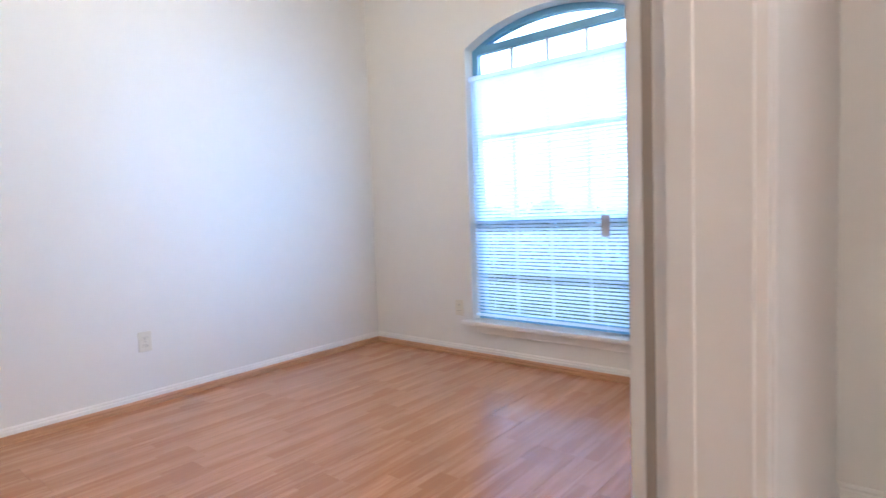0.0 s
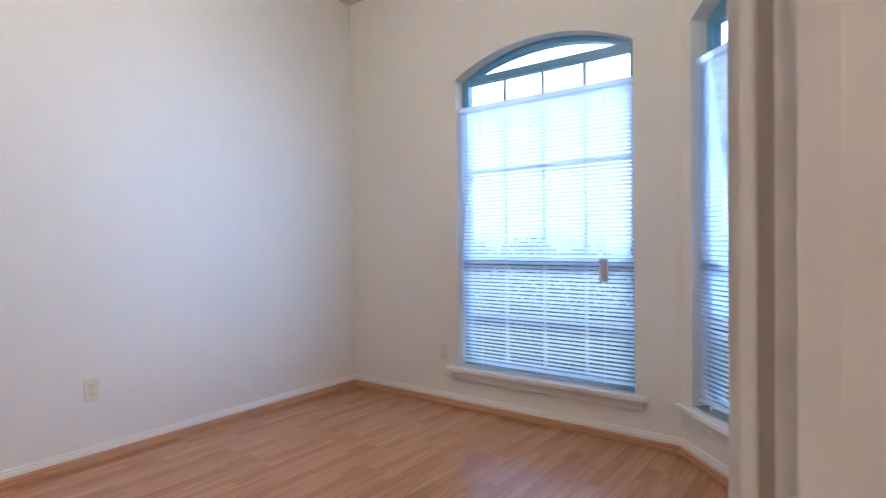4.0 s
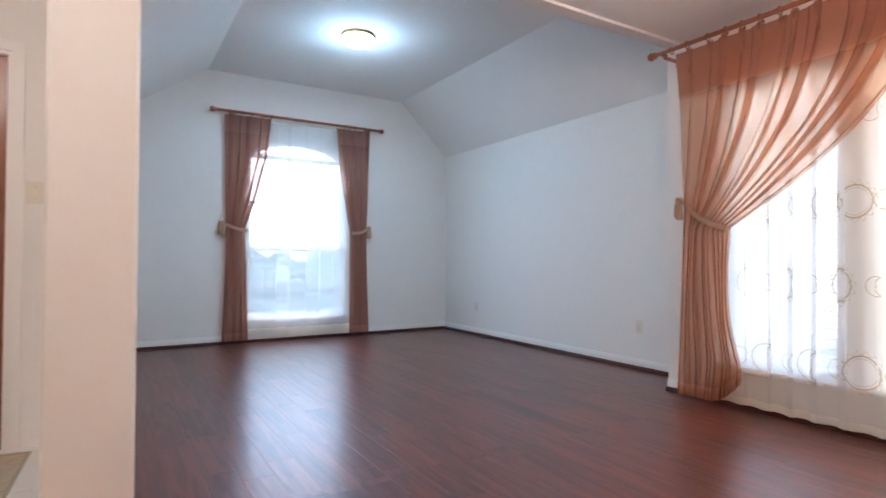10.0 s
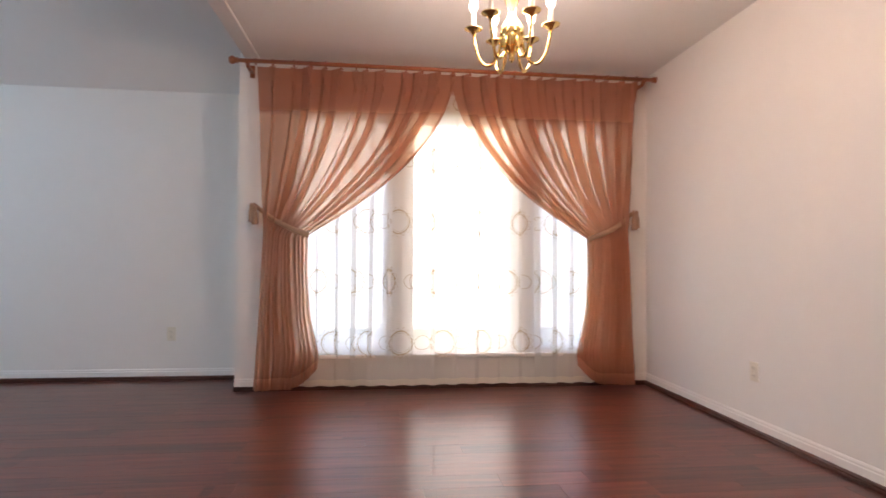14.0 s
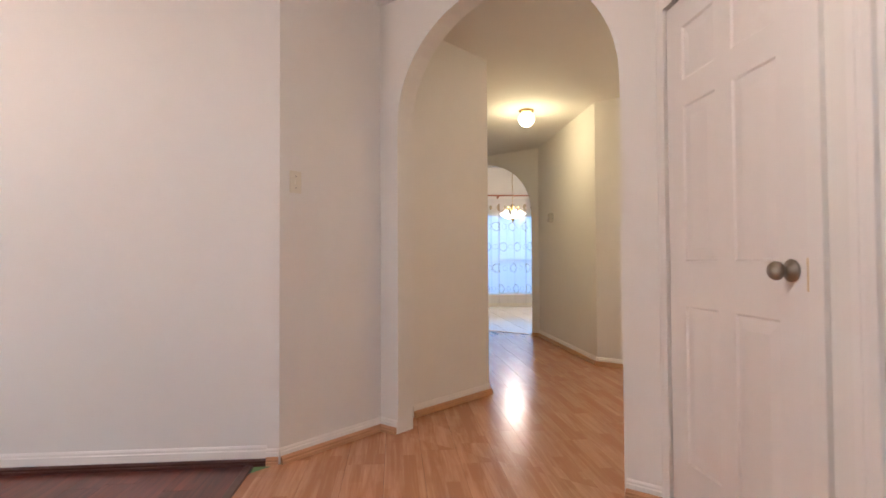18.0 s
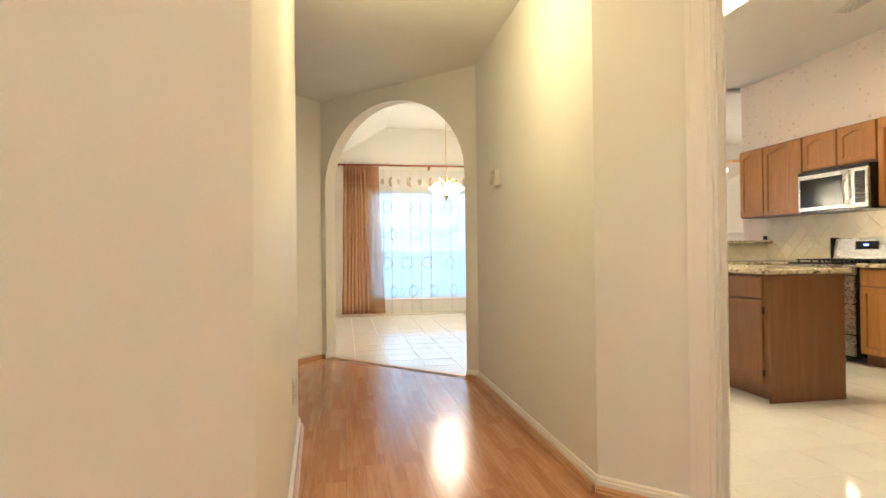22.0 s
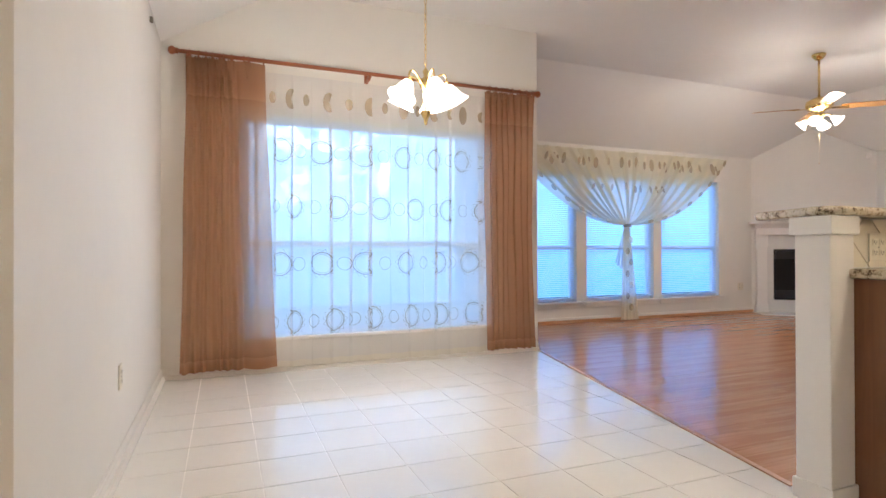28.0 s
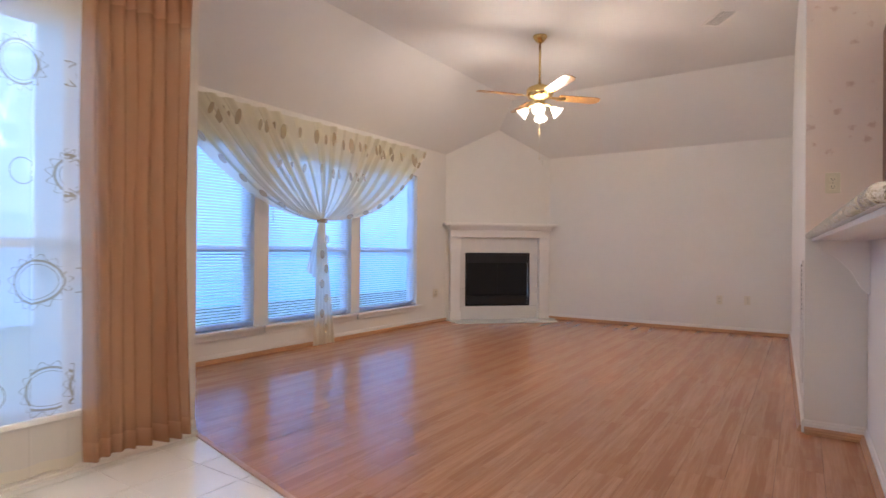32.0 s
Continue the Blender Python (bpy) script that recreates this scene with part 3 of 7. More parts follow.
solid("wall_fireplace_chase", prism(bmesh.new(), [(0.22, 0), (1.42, 0), (1.42, 1.3), (0.22, 1.3)], 0.30, 0.36), SOOT, "closed back of the fireplace", "wall", "structure").matrix_world = frame_on(-8.40, -15.30, -1, 1)

# column between foyer and living room
solid("wall_foyer_column", bx(1.19, -1.40, 0, 1.46, -1.13, TOP, bevel=0.012), PAINT, "square plastered column between foyer and living room", "column", "structure")

# low wall that carries the bar, with its end post
solid("wall_bar", bx(-5.38, -10.54, 0, -2.74, -10.42, 1.12), PAINT, "low plastered wall under the bar", "wall", "structure")

# ------------------------------------------------------------------ ceilings


def ceiling(name, poly, label="smooth white ceiling"):
    bm = bmesh.new()
    a = [bm.verts.new(p) for p in poly]
    b = [bm.verts.new((p[0], p[1], p[2] + 0.05)) for p in poly]
    bm.faces.new(a), bm.faces.new(list(reversed(b)))
    for i in range(len(a)):
        j = (i + 1) % len(a)
        bm.faces.new((a[i], b[i], b[j], a[j]))
    return solid(name, bm, CEIL, label, "ceiling", "structure")


def flat(pts, z):
    return [(x, y, z) for x, y in pts]


ceiling("ceiling_study", flat([(-3.6, -3.1), (-0.3, -3.1), (-0.3, 0.4), (-0.95, 1.0), (-3.6, 1.0)], 2.95))
ceiling("ceiling_foyer", [(-0.4, -1.35, 2.68), (1.36, -1.35, 2.37), (1.36, 0.1, 2.37), (-0.4, 0.1, 2.68)], "sloping white foyer ceiling")
ceiling("ceiling_living_west_slope", [(1.18, -0.97, 2.386), (2.30, -0.97, 3.17), (2.30, 3.25, 3.17), (1.18, 3.25, 2.386)], "sloping white vault")
ceiling("ceiling_living_flat", flat([(2.30, -0.97), (4.78, -0.97), (4.78, 3.25), (2.30, 3.25)], 3.17))
ceiling("ceiling_living_east_slope", [(4.78, -0.97, 3.17), (5.62, -0.97, 2.364), (5.62, 3.25, 2.364), (4.78, 3.25, 3.17)], "sloping white vault")
ceiling("ceiling_dining", flat([(-0.55, -3.72), (0.80, -4.90), (1.30, -4.40), (5.15, -4.40), (5.15, -0.95), (1.30, -0.95), (1.30, -1.32), (-0.4, -1.32), (-0.4, -2.55), (-0.55, -2.55)], 2.62))
solid("ceiling_dining_fascia", bx(1.30, -1.06, 2.40, 5.62, -0.955, 3.26), CEIL, "white fascia between vault and dining ceiling", "ceiling", "structure").location.z = 0.2
ceiling("ceiling_hall", flat([(0.9, -4.85), (0.1, -5.60), (0.12, -7.78), (1.6, -7.78), (1.6, -8.70), (0.08, -10.20), (-1.36, -8.86), (-1.36, -6.62), (-2.7, -5.3), (-2.7, -4.0), (-0.45, -3.62)], 2.60))
ceiling("ceiling_kitchen", flat([(-5.5, -10.92), (-0.9, -10.92), (-0.9, -9.23), (-1.32, -8.81), (-1.32, -6.67), (-2.7, -5.29), (-2.7, -5.1), (-5.5, -5.1)], 3.18))
ceiling("ceiling_breakfast", flat([(-3.37, -13.78), (-0.9, -13.78), (-0.9, -10.92), (-3.37, -10.92)], 3.18))
ceiling("ceiling_breakfast_slope", [(-0.9, -13.78, 3.18), (0.1, -13.78, 2.558), (0.1, -10.23, 2.558), (-0.9, -9.23, 3.18)], "sloping white ceiling")
ceiling("ceiling_family", flat([(-8.56, -14.29), (-3.37, -14.29), (-3.37, -10.85), (-8.56, -10.85)], 3.18))
ceiling("ceiling_family_back_slope", [(-9.67, -15.40, 2.41), (-3.3, -15.40, 2.41), (-3.3, -14.29, 3.18), (-8.56, -14.29, 3.18)], "sloping white vault")
ceiling("ceiling_family_west_slope", [(-9.67, -10.85, 2.41), (-9.67, -15.40, 2.41), (-8.56, -14.29, 3.18), (-8.56, -10.85, 3.18)], "sloping white vault")
ceiling("ceiling_bedroom", flat([(0.1, -13.95), (4.65, -13.95), (4.65, -8.1), (0.1, -8.1)], 3.2))
# slab above the ceilings, never in view, added against sky light leaking in
rf = bx(-10.2, -15.9, TOP, 6.2, 1.45, TOP + 0.15)
box(rf, 0.9, 1.4505, TOP, 6.2, 3.7, TOP + 0.15)
solid("roof", rf, mat("unseen_roof_slab", (0.12, 0.1, 0.09), 0.9, vary=0.3, scale=3), "unseen slab over the house that keeps sky light out", "roof", "structure")

# ------------------------------------------------------------------ outdoors
GRASS = mat("lawn", (0.10, 0.17, 0.05), 0.9, vary=0.5, scale=1.5, bump=0.6)
solid("ground", bx(-400, -400, -0.5, 400, 400, -0.32), GRASS, "mown lawn around the house", "ground", "structure")


def glow(name, p, q, z0, z1, low, high, power, split, patches=0.0, soft=2.2):
    """A plain bright backdrop of foliage and sky, far outside a window."""
    m = bpy.data.materials.new(name)
    m.use_nodes = True
    n, l = m.node_tree.nodes, m.node_tree.links
    n.remove(n["Principled BSDF"])
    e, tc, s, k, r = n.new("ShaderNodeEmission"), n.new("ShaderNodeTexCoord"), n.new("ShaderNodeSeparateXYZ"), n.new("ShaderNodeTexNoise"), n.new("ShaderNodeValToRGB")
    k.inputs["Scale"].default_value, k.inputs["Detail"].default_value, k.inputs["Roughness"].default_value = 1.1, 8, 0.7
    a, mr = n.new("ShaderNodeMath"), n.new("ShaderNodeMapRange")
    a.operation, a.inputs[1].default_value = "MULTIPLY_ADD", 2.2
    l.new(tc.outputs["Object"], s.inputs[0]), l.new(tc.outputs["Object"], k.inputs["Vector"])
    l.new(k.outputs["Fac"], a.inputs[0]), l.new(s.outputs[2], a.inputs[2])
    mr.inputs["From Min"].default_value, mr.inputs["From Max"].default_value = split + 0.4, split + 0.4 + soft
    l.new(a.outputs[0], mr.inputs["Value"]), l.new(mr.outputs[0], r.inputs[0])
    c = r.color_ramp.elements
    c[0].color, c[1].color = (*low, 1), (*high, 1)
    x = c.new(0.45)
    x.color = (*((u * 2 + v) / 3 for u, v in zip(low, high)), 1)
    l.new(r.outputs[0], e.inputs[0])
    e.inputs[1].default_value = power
    if patches:
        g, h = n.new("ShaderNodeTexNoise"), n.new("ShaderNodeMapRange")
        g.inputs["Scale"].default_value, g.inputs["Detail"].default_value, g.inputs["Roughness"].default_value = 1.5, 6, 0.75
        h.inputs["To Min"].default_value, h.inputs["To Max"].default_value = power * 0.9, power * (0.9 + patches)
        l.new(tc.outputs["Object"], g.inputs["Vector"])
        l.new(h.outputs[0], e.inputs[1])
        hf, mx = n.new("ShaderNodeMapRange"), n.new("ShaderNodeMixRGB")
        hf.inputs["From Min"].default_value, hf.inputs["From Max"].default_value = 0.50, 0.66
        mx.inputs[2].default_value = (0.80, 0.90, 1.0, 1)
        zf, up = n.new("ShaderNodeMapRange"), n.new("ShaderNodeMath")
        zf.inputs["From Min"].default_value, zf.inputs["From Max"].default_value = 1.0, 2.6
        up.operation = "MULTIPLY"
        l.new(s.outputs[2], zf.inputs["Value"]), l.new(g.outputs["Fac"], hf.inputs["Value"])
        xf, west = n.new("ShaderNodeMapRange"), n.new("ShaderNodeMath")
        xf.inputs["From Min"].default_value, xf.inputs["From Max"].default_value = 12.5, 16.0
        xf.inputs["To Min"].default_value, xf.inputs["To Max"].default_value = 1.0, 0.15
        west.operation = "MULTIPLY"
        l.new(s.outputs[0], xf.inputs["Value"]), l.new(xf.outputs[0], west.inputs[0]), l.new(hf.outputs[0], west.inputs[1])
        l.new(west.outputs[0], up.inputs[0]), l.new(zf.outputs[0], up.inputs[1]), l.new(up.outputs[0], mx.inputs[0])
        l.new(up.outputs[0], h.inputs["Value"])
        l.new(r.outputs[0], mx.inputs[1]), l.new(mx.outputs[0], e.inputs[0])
    l.new(e.outputs[0], n["Material Output"].inputs[0])
    bm = prism(bmesh.new(), [(0, z0), (math.dist(p, q), z0), (math.dist(p, q), z1), (0, z1)], 0, 0.05)
    ob = solid(name, bm, m, "bright backdrop of garden and sky", "backdrop", "structure")
    ob.matrix_world = frame_on(*p, q[0] - p[0], q[1] - p[1])
    return ob


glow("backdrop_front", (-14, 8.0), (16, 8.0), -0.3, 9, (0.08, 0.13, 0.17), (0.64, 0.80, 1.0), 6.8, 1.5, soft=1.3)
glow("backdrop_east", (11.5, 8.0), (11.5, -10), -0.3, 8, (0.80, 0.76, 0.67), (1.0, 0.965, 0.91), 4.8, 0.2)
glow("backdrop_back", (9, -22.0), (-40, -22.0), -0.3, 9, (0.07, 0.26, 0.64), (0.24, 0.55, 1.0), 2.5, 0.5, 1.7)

LEAF = cloth("hedge_leaf", (0.09, 0.13, 0.075), (0.10, 0.16, 0.07), 0.0, 0.45, 14.0)


def hedge(x0, x1, y, top, n, seed):
    """A clipped shrub of many small leaves on twigs."""
    rng = random.Random(seed)
    verts, faces = [], []
    for _ in range(n):
        x = rng.uniform(x0, x1)
        lump = 0.86 + 0.09 * math.sin(3.3 * x + seed) * math.cos(1.7 * x) + 0.05 * math.sin(11 * x)
        z = -0.32 + (top * lump + 0.32) * rng.random() ** 0.8
        c = Vector((x, y + rng.uniform(-0.25, 0.25), z))
        a = Vector((rng.gauss(0, 1), rng.gauss(0, 1), rng.gauss(0, 0.6))).normalized() * rng.uniform(0.02, 0.042)
        b = a.cross(Vector((rng.gauss(0, 1), rng.gauss(0, 1), rng.gauss(0, 1)))).normalized() * rng.uniform(0.008, 0.017)
        k = len(verts)
        verts += [c - a, c + b, c + a, c - b]
        faces.append((k, k + 1, k + 2, k + 3))
    me = bpy.data.meshes.new("hedge")
    me.from_pydata(verts, [], faces)
    me.materials.append(LEAF)
    return tagged(new("hedge", me), "loose green hedge outside the front window", "hedge", "", "stuff")


hedge(-3.6, 1.1, 2.3, 1.25, 26000, 2)
hedge(1.6, 5.4, 4.6, 1.30, 17000, 5)

# ------------------------------------------------------------------ windows


def fill(bm, pts, y0, y1, foot):
    """Closes the shape under an arch line down to its foot."""
    prism(bm, [(pts[-1][0], foot), (pts[0][0], foot)] + list(pts), y0, y1)
    return bm


def window(name, m, w, z0, z1, rise=0.0, frame_mat=None, bars=(3, 2), stool=0.10, label="", deep=0.09, low=0.42, bar_mat=None):
    """A double-hung window in its opening, from the inner face of the wall; x from 0 to w."""
    fm = frame_mat or VINYL
    t = thing(name, m, label or "white double-hung window with a painted sill", "window")
    tagged(t, kind="structure")
    f = 0.045
    bm = bmesh.new()
    box(bm, 0, deep, z0, f, deep + 0.05, z1), box(bm, w - f, deep, z0, w, deep + 0.05, z1), box(bm, f, deep, z0, w - f, deep + 0.05, z0 + f)
    mid = z0 + (z1 - z0) * low
    if rise:
        outer, inner = arch_top(0, w, z1, rise), arch_top(f, w - f, z1, rise - f)
        for k in range(len(outer) - 1):
            prism(bm, [outer[k], outer[k + 1], inner[k + 1], inner[k]], deep, deep + 0.05)
    else:
        box(bm, f, deep, z1 - f, w - f, deep + 0.05, z1)
    part("window_frame", bm, fm, t)
    if low:
        part("meeting_rail", bx(f, deep - 0.004, mid - 0.022, w - f, deep + 0.045, mid + 0.022), fm, t)
    nx, ny = bars
    for i in range(1, nx):
        x = f + (w - 2 * f) * i / nx
        part("muntin", bx(x - 0.009, deep + 0.012, z0 + f, x + 0.009, deep + 0.034, z1 - (0 if rise else f)), bar_mat or fm, t)
    for lo, hi in ((z0, mid), (mid, z1)) if low else ():
        for j in range(1, ny):
            z = lo + (hi - lo) * j / ny
            part("muntin", bx(f, deep + 0.013, z - 0.009, w - f, deep + 0.033, z + 0.009), bar_mat or fm, t)
    if rise:
        part("transom_bar", bx(f, deep - 0.002, z1 - 0.03, w - f, deep + 0.048, z1 + 0.02), fm, t)
        ob = part("pane", fill(bmesh.new(), arch_top(f, w - f, z1, rise - f), deep + 0.022, deep + 0.026, z0 + f), PANE, t)
    else:
        ob = part("pane", bx(f, deep + 0.022, z0 + f, w - f, deep + 0.026, z1 - f), PANE, t)
    ob.visible_shadow = False
    if stool:
        bm = bmesh.new()
        box(bm, -0.07, -0.055, z0 - 0.03, w + 0.07, deep - 0.005, z0, bevel=0.006)
        part("window_sill", bm, TRIM, t)
        bm = bmesh.new()
        box(bm, -0.045, -0.022, z0 - 0.085, w + 0.045, -0.001, z0 - 0.031, bevel=0.005)
        part("apron", bm, TRIM, t)
    return t


def blind(m, w, z0, z1, pitch, tilt, label, y=0.045, tag=False):
    """A mini blind: head rail, slats, bottom rail, ladder cords and wand."""
    t = thing("mini_blind", m, label, "blind", "window blinds")
    part("head_rail", bx(0.006, y - 0.02, z1 - 0.035, w - 0.006, y + 0.02, z1, bevel=0.004), SLAT, t)
    bm = bmesh.new()
    d, c = 0.0125, math.cos(radians(tilt))
    s = math.sin(radians(tilt))
    top = [(-d * c, -d * s), (0, 0.0022), (d * c, d * s)]
    loop = [(a, b) for a, b in top] + [(a, b - 0.0009) for a, b in reversed(top)]
    va = [bm.verts.new((0.01, a, b)) for a, b in loop]
    vb = [bm.verts.new((w - 0.01, a, b)) for a, b in loop]
    for i in range(6):
        j = (i + 1) % 6
        bm.faces.new((va[i], va[j], vb[j], vb[i]))
    bm.faces.new(va), bm.faces.new(list(reversed(vb)))
    me = mesh_of("slat", bm, SLAT)
    n = int((z1 - z0 - 0.06) / pitch)
    for i in range(n):
        ob = new("slat", me)
        ob.parent = t
        ob.location = (0, y, z1 - 0.045 - i * pitch)
    part("bottom_rail", bx(0.008, y - 0.014, z1 - 0.045 - n * pitch - 0.012, w - 0.008, y + 0.014, z1 - 0.045 - n * pitch + 0.004, bevel=0.003), SLAT, t)
    for x in (w * 0.15, w * 0.85):
        part("ladder_cord", bx(x - 0.0015, y - 0.016, z0, x + 0.0015, y - 0.0135, z1 - 0.03), SLAT, t)
    part("wand", tube(bmesh.new(), [(w * 0.06, y - 0.025, z1 - 0.03), (w * 0.06, y - 0.026, z1 - 0.75)], 0.004, 6), SLAT, t)
    if tag:
        part("paper_tag", bx(w * 0.852 - 0.026, y - 0.034, 0.87, w * 0.852 + 0.026, y - 0.031, 1.0), mat("grey_paper_tag", (0.52, 0.50, 0.52), 0.8, vary=0.1, scale=20), t, "small grey paper tag on the cord")
    return t


f_study = frame_on(-2.47, 0.87, 1, 0)
window("window_1", f_study, 1.18, 0.27, 2.19, 0.15, BACKLITFRAME, (4, 2), low=0.37, bar_mat=BACKLITBAR, label="arched double-hung window with frame coloured as backlit and painted sill")
blind(f_study, 1.18, 0.28, 2.0, 0.0235, -45, "white mini blind, lowered, slats half open", tag=True)
f_bay = frame_on(-1.05 + 0.09 * 0.7071, 0.87 - 0.09 * 0.7071, 1, -1)
window("window_2", f_bay, 0.71, 0.27, 2.19, 0.10, BACKLITFRAME, (2, 2), low=0.37, bar_mat=BACKLITBAR, label="narrow arched window in the angled bay wall")
blind(f_bay, 0.71, 0.28, 2.0, 0.0235, -50, "narrow white mini blind, lowered")
window("window_3", frame_on(2.76, 3.14, 1, 0), 1.22, 0.27, 2.25, 0.2, VINYL, (3, 2), stool=0, label="tall arched living room window behind a sheer")
for s0, s1 in ((0.44, 1.19), (1.35, 2.25), (2.39, 3.02)):
    fr = frame_on(5.05, -0.90 - s0, 0, -1)
    window("window_4", fr, s1 - s0, 0.28, 2.22, 0, VINYL, (1, 1), low=0, label="white fixed dining room window behind a sheer")
blind(frame_on(5.05, -0.90 - 0.44, 0, -1), 0.75, 0.29, 2.2, 0.027, -52, "white mini blind behind the sheer")
blind(frame_on(5.05, -0.90 - 2.39, 0, -1), 0.63, 0.29, 2.2, 0.027, -52, "white mini blind behind the sheer")
window("window_5", frame_on(-0.60, -13.68, -1, 0), 2.22, 0.29, 2.12, 0, VINYL, (1, 1), label="wide breakfast room window behind a sheer")
for s0, s1 in ((0.43, 1.63), (1.80, 3.00), (3.15, 4.31)):
    fr = frame_on(-3.37 - s0, -15.30, -1, 0)
    window("window_6", fr, s1 - s0, 0.29, 2.07, 0, VINYL, (1, 1), label="white double-hung family room window with painted sill")
    blind(fr, s1 - s0, 0.30, 2.06, 0.027, -46, "white mini blind, lowered, slats half open")
fr = frame_on(4.6 - 1.17, -13.87, -1, 0)
window("window_7", fr, 1.18, 0.30, 2.20, 0.58, VINYL, (3, 2), label="round-headed bedroom window with painted sill")
blind(fr, 1.18, 0.31, 2.18, 0.028, -40, "white mini blind, lowered")

# area lamps added in place of daylight, in the study bay and bedroom window openings
sky_in = new("study_bay_light", bpy.data.lights.new("study_bay_light", "AREA"))
sky_in.data.shape, sky_in.data.size, sky_in.data.size_y = "RECTANGLE", 0.6, 1.4
sky_in.data.energy, sky_in.data.color, sky_in.data.spread = 5.0, (0.36, 0.60, 1.0), radians(60)
sky_in.matrix_world = look((-0.76, 0.53, 1.45), (-3.47, -0.45, 1.25))
day = new("bedroom_window_light", bpy.data.lights.new("bedroom_window_light", "AREA"))
day.data.shape, day.data.size, day.data.size_y = "RECTANGLE", 1.08, 1.8
day.data.energy, day.data.color = 20, (0.34, 0.60, 1.0)
day.matrix_world = look((2.84, -13.99, 1.25), (2.84, -10.0, 1.25))

# ------------------------------------------------------------------ skirtings
for p, q in (((-3.47, -3.0), (-3.47, 0.87)), ((-3.47, 0.87), (-1.05, 0.87)), ((-1.05, 0.87), (-0.42, 0.24)), ((-0.42, 0.24), (-0.42, -1.40)),
             ((1.36, -4.28), (1.30, -4.28)), ((1.30, -4.28), (0.80, -4.80)), ((0.80, -4.80), (0.697, -4.698)), ((-0.285, -3.733), (-0.40, -3.62)), ((0.60, -5.045), (-0.01, -5.63)),
             ((-0.01, -5.63), (0.09, -7.84)), ((0.565, -9.595), (0.04, -10.12)), ((0.04, -10.12), (-0.006, -10.074)), ((-1.187, -8.893), (-1.27, -8.81)), ((-1.27, -8.81), (-1.27, -6.67)),
             ((-1.27, -6.67), (-1.54, -6.40)), ((-2.315, -5.625), (-2.6, -5.34)), ((-3.37, -15.30), (-8.40, -15.30)), ((-9.57, -14.13), (-9.57, -10.95)),
             ((-9.57, -10.95), (-5.38, -10.83)), ((-5.38, -10.83), (-5.38, -10.54)), ((-5.38, -10.54), (-2.76, -10.54))):
    skirting(p, q, SHOE, height=0.078, shoe=0.040)
for p, q in (((1.30, 0.0), (1.30, 3.14)), ((1.30, 3.14), (5.51, 3.14)), ((5.51, 3.14), (5.51, -0.90)), ((5.05, -0.90), (5.05, -4.28)), ((5.05, -4.28), (1.36, -4.28))):
    skirting(p, q, DARKSHOE)
for p, q in (((-0.27, -1.40), (-0.27, -0.04)), ((-0.27, -0.04), (-0.07, -0.04)), ((0.99, -0.04), (1.30, -0.04)), ((0.0, -10.2), (0.0, -13.68)), ((0.0, -13.68), (-3.37, -13.68)), ((4.6, -13.87), (0.13, -13.87))):
    skirting(p, q, TRIM, height=0.085)

# ------------------------------------------------------------------ plates, trims and doors


def outlet(x, y, z, dx, dy, label="ivory wall outlet with two sockets", cols=1):
    t = thing("wall_outlet", frame_on(x, y, dx, dy, z), label, "outlet", "wall outlets")
    w = 0.036 + 0.023 * (cols - 1)
    part("cover_plate", bx(-w, -0.007, -0.058, w, 0.0, 0.058, bevel=0.0025), PLATE, t)
    for c in range(cols):
        cx = (c - (cols - 1) / 2) * 0.046
        for zz in (-0.022, 0.022):
            bm = bmesh.new()
            box(bm, cx - 0.017, -0.0095, zz - 0.014, cx + 0.017, -0.0065, zz + 0.014, bevel=0.003)
            s = part("socket", bm, PLATE, t)
            bm = bmesh.new()
            box(bm, cx - 0.008, -0.0102, zz - 0.004, cx - 0.006, -0.0094, zz + 0.007), box(bm, cx + 0.006, -0.0102, zz - 0.004, cx + 0.008, -0.0094, zz + 0.006)
            box(bm, cx - 0.002, -0.0102, zz - 0.010, cx + 0.002, -0.0094, zz - 0.006)
            part("slots", bm, PLATEDARK, s)
    part("screw", ball(bmesh.new(), 0, -0.0075, 0, 0.003, 8, 6), NICKEL, t)
    return t


def switch(x, y, z, dx, dy, gangs, label):
    t = thing("light_switch", frame_on(x, y, dx, dy, z), label, "light switch")
    w = 0.036 + 0.023 * (gangs - 1)
    part("cover_plate", bx(-w, -0.007, -0.058, w, 0.0, 0.058, bevel=0.0025), PLATE, t)
    for g in range(gangs):
        cx = (g - (gangs - 1) / 2) * 0.046
        bm = prism(bmesh.new(), [(cx - 0.005, -0.012), (cx + 0.005, -0.012), (cx + 0.005, 0.012), (cx - 0.005, 0.012)], -0.0125, -0.0065)
        part("toggle", bm, PLATE, t)
        for zz in (-0.03, 0.03):
            part("screw", ball(bmesh.new(), cx, -0.0072, zz, 0.003, 8, 6), NICKEL, t)
    return t


outlet(-3.47, -0.98, 0.37, 0, 1)
outlet(-2.59, 0.87, 0.35, 1, 0)
outlet(5.51, -0.26, 0.39, 0, -1)
outlet(5.51, 2.35, 0.37, 0, -1)
outlet(3.69, -4.28, 0.37, -1, 0)
outlet(0.058, -7.14, 0.40, 0.10, -2.21)
outlet(0.0, -11.88, 0.41, 0, -1)
outlet(-9.57, -11.75, 0.42, 0, 1)
outlet(-9.57, -11.43, 0.43, 0, 1, "white blank cable plate")
outlet(-8.14, -15.30, 0.42, -1, 0, "ivory double wall outlet beside the fireplace", 2)
outlet(-5.38, -10.70, 1.44, 0, 1, "ivory outlet on the flowered wallpaper")
outlet(-3.0, -10.409, 1.0, -1, 0, "ivory double outlet on the bar backsplash", 2)
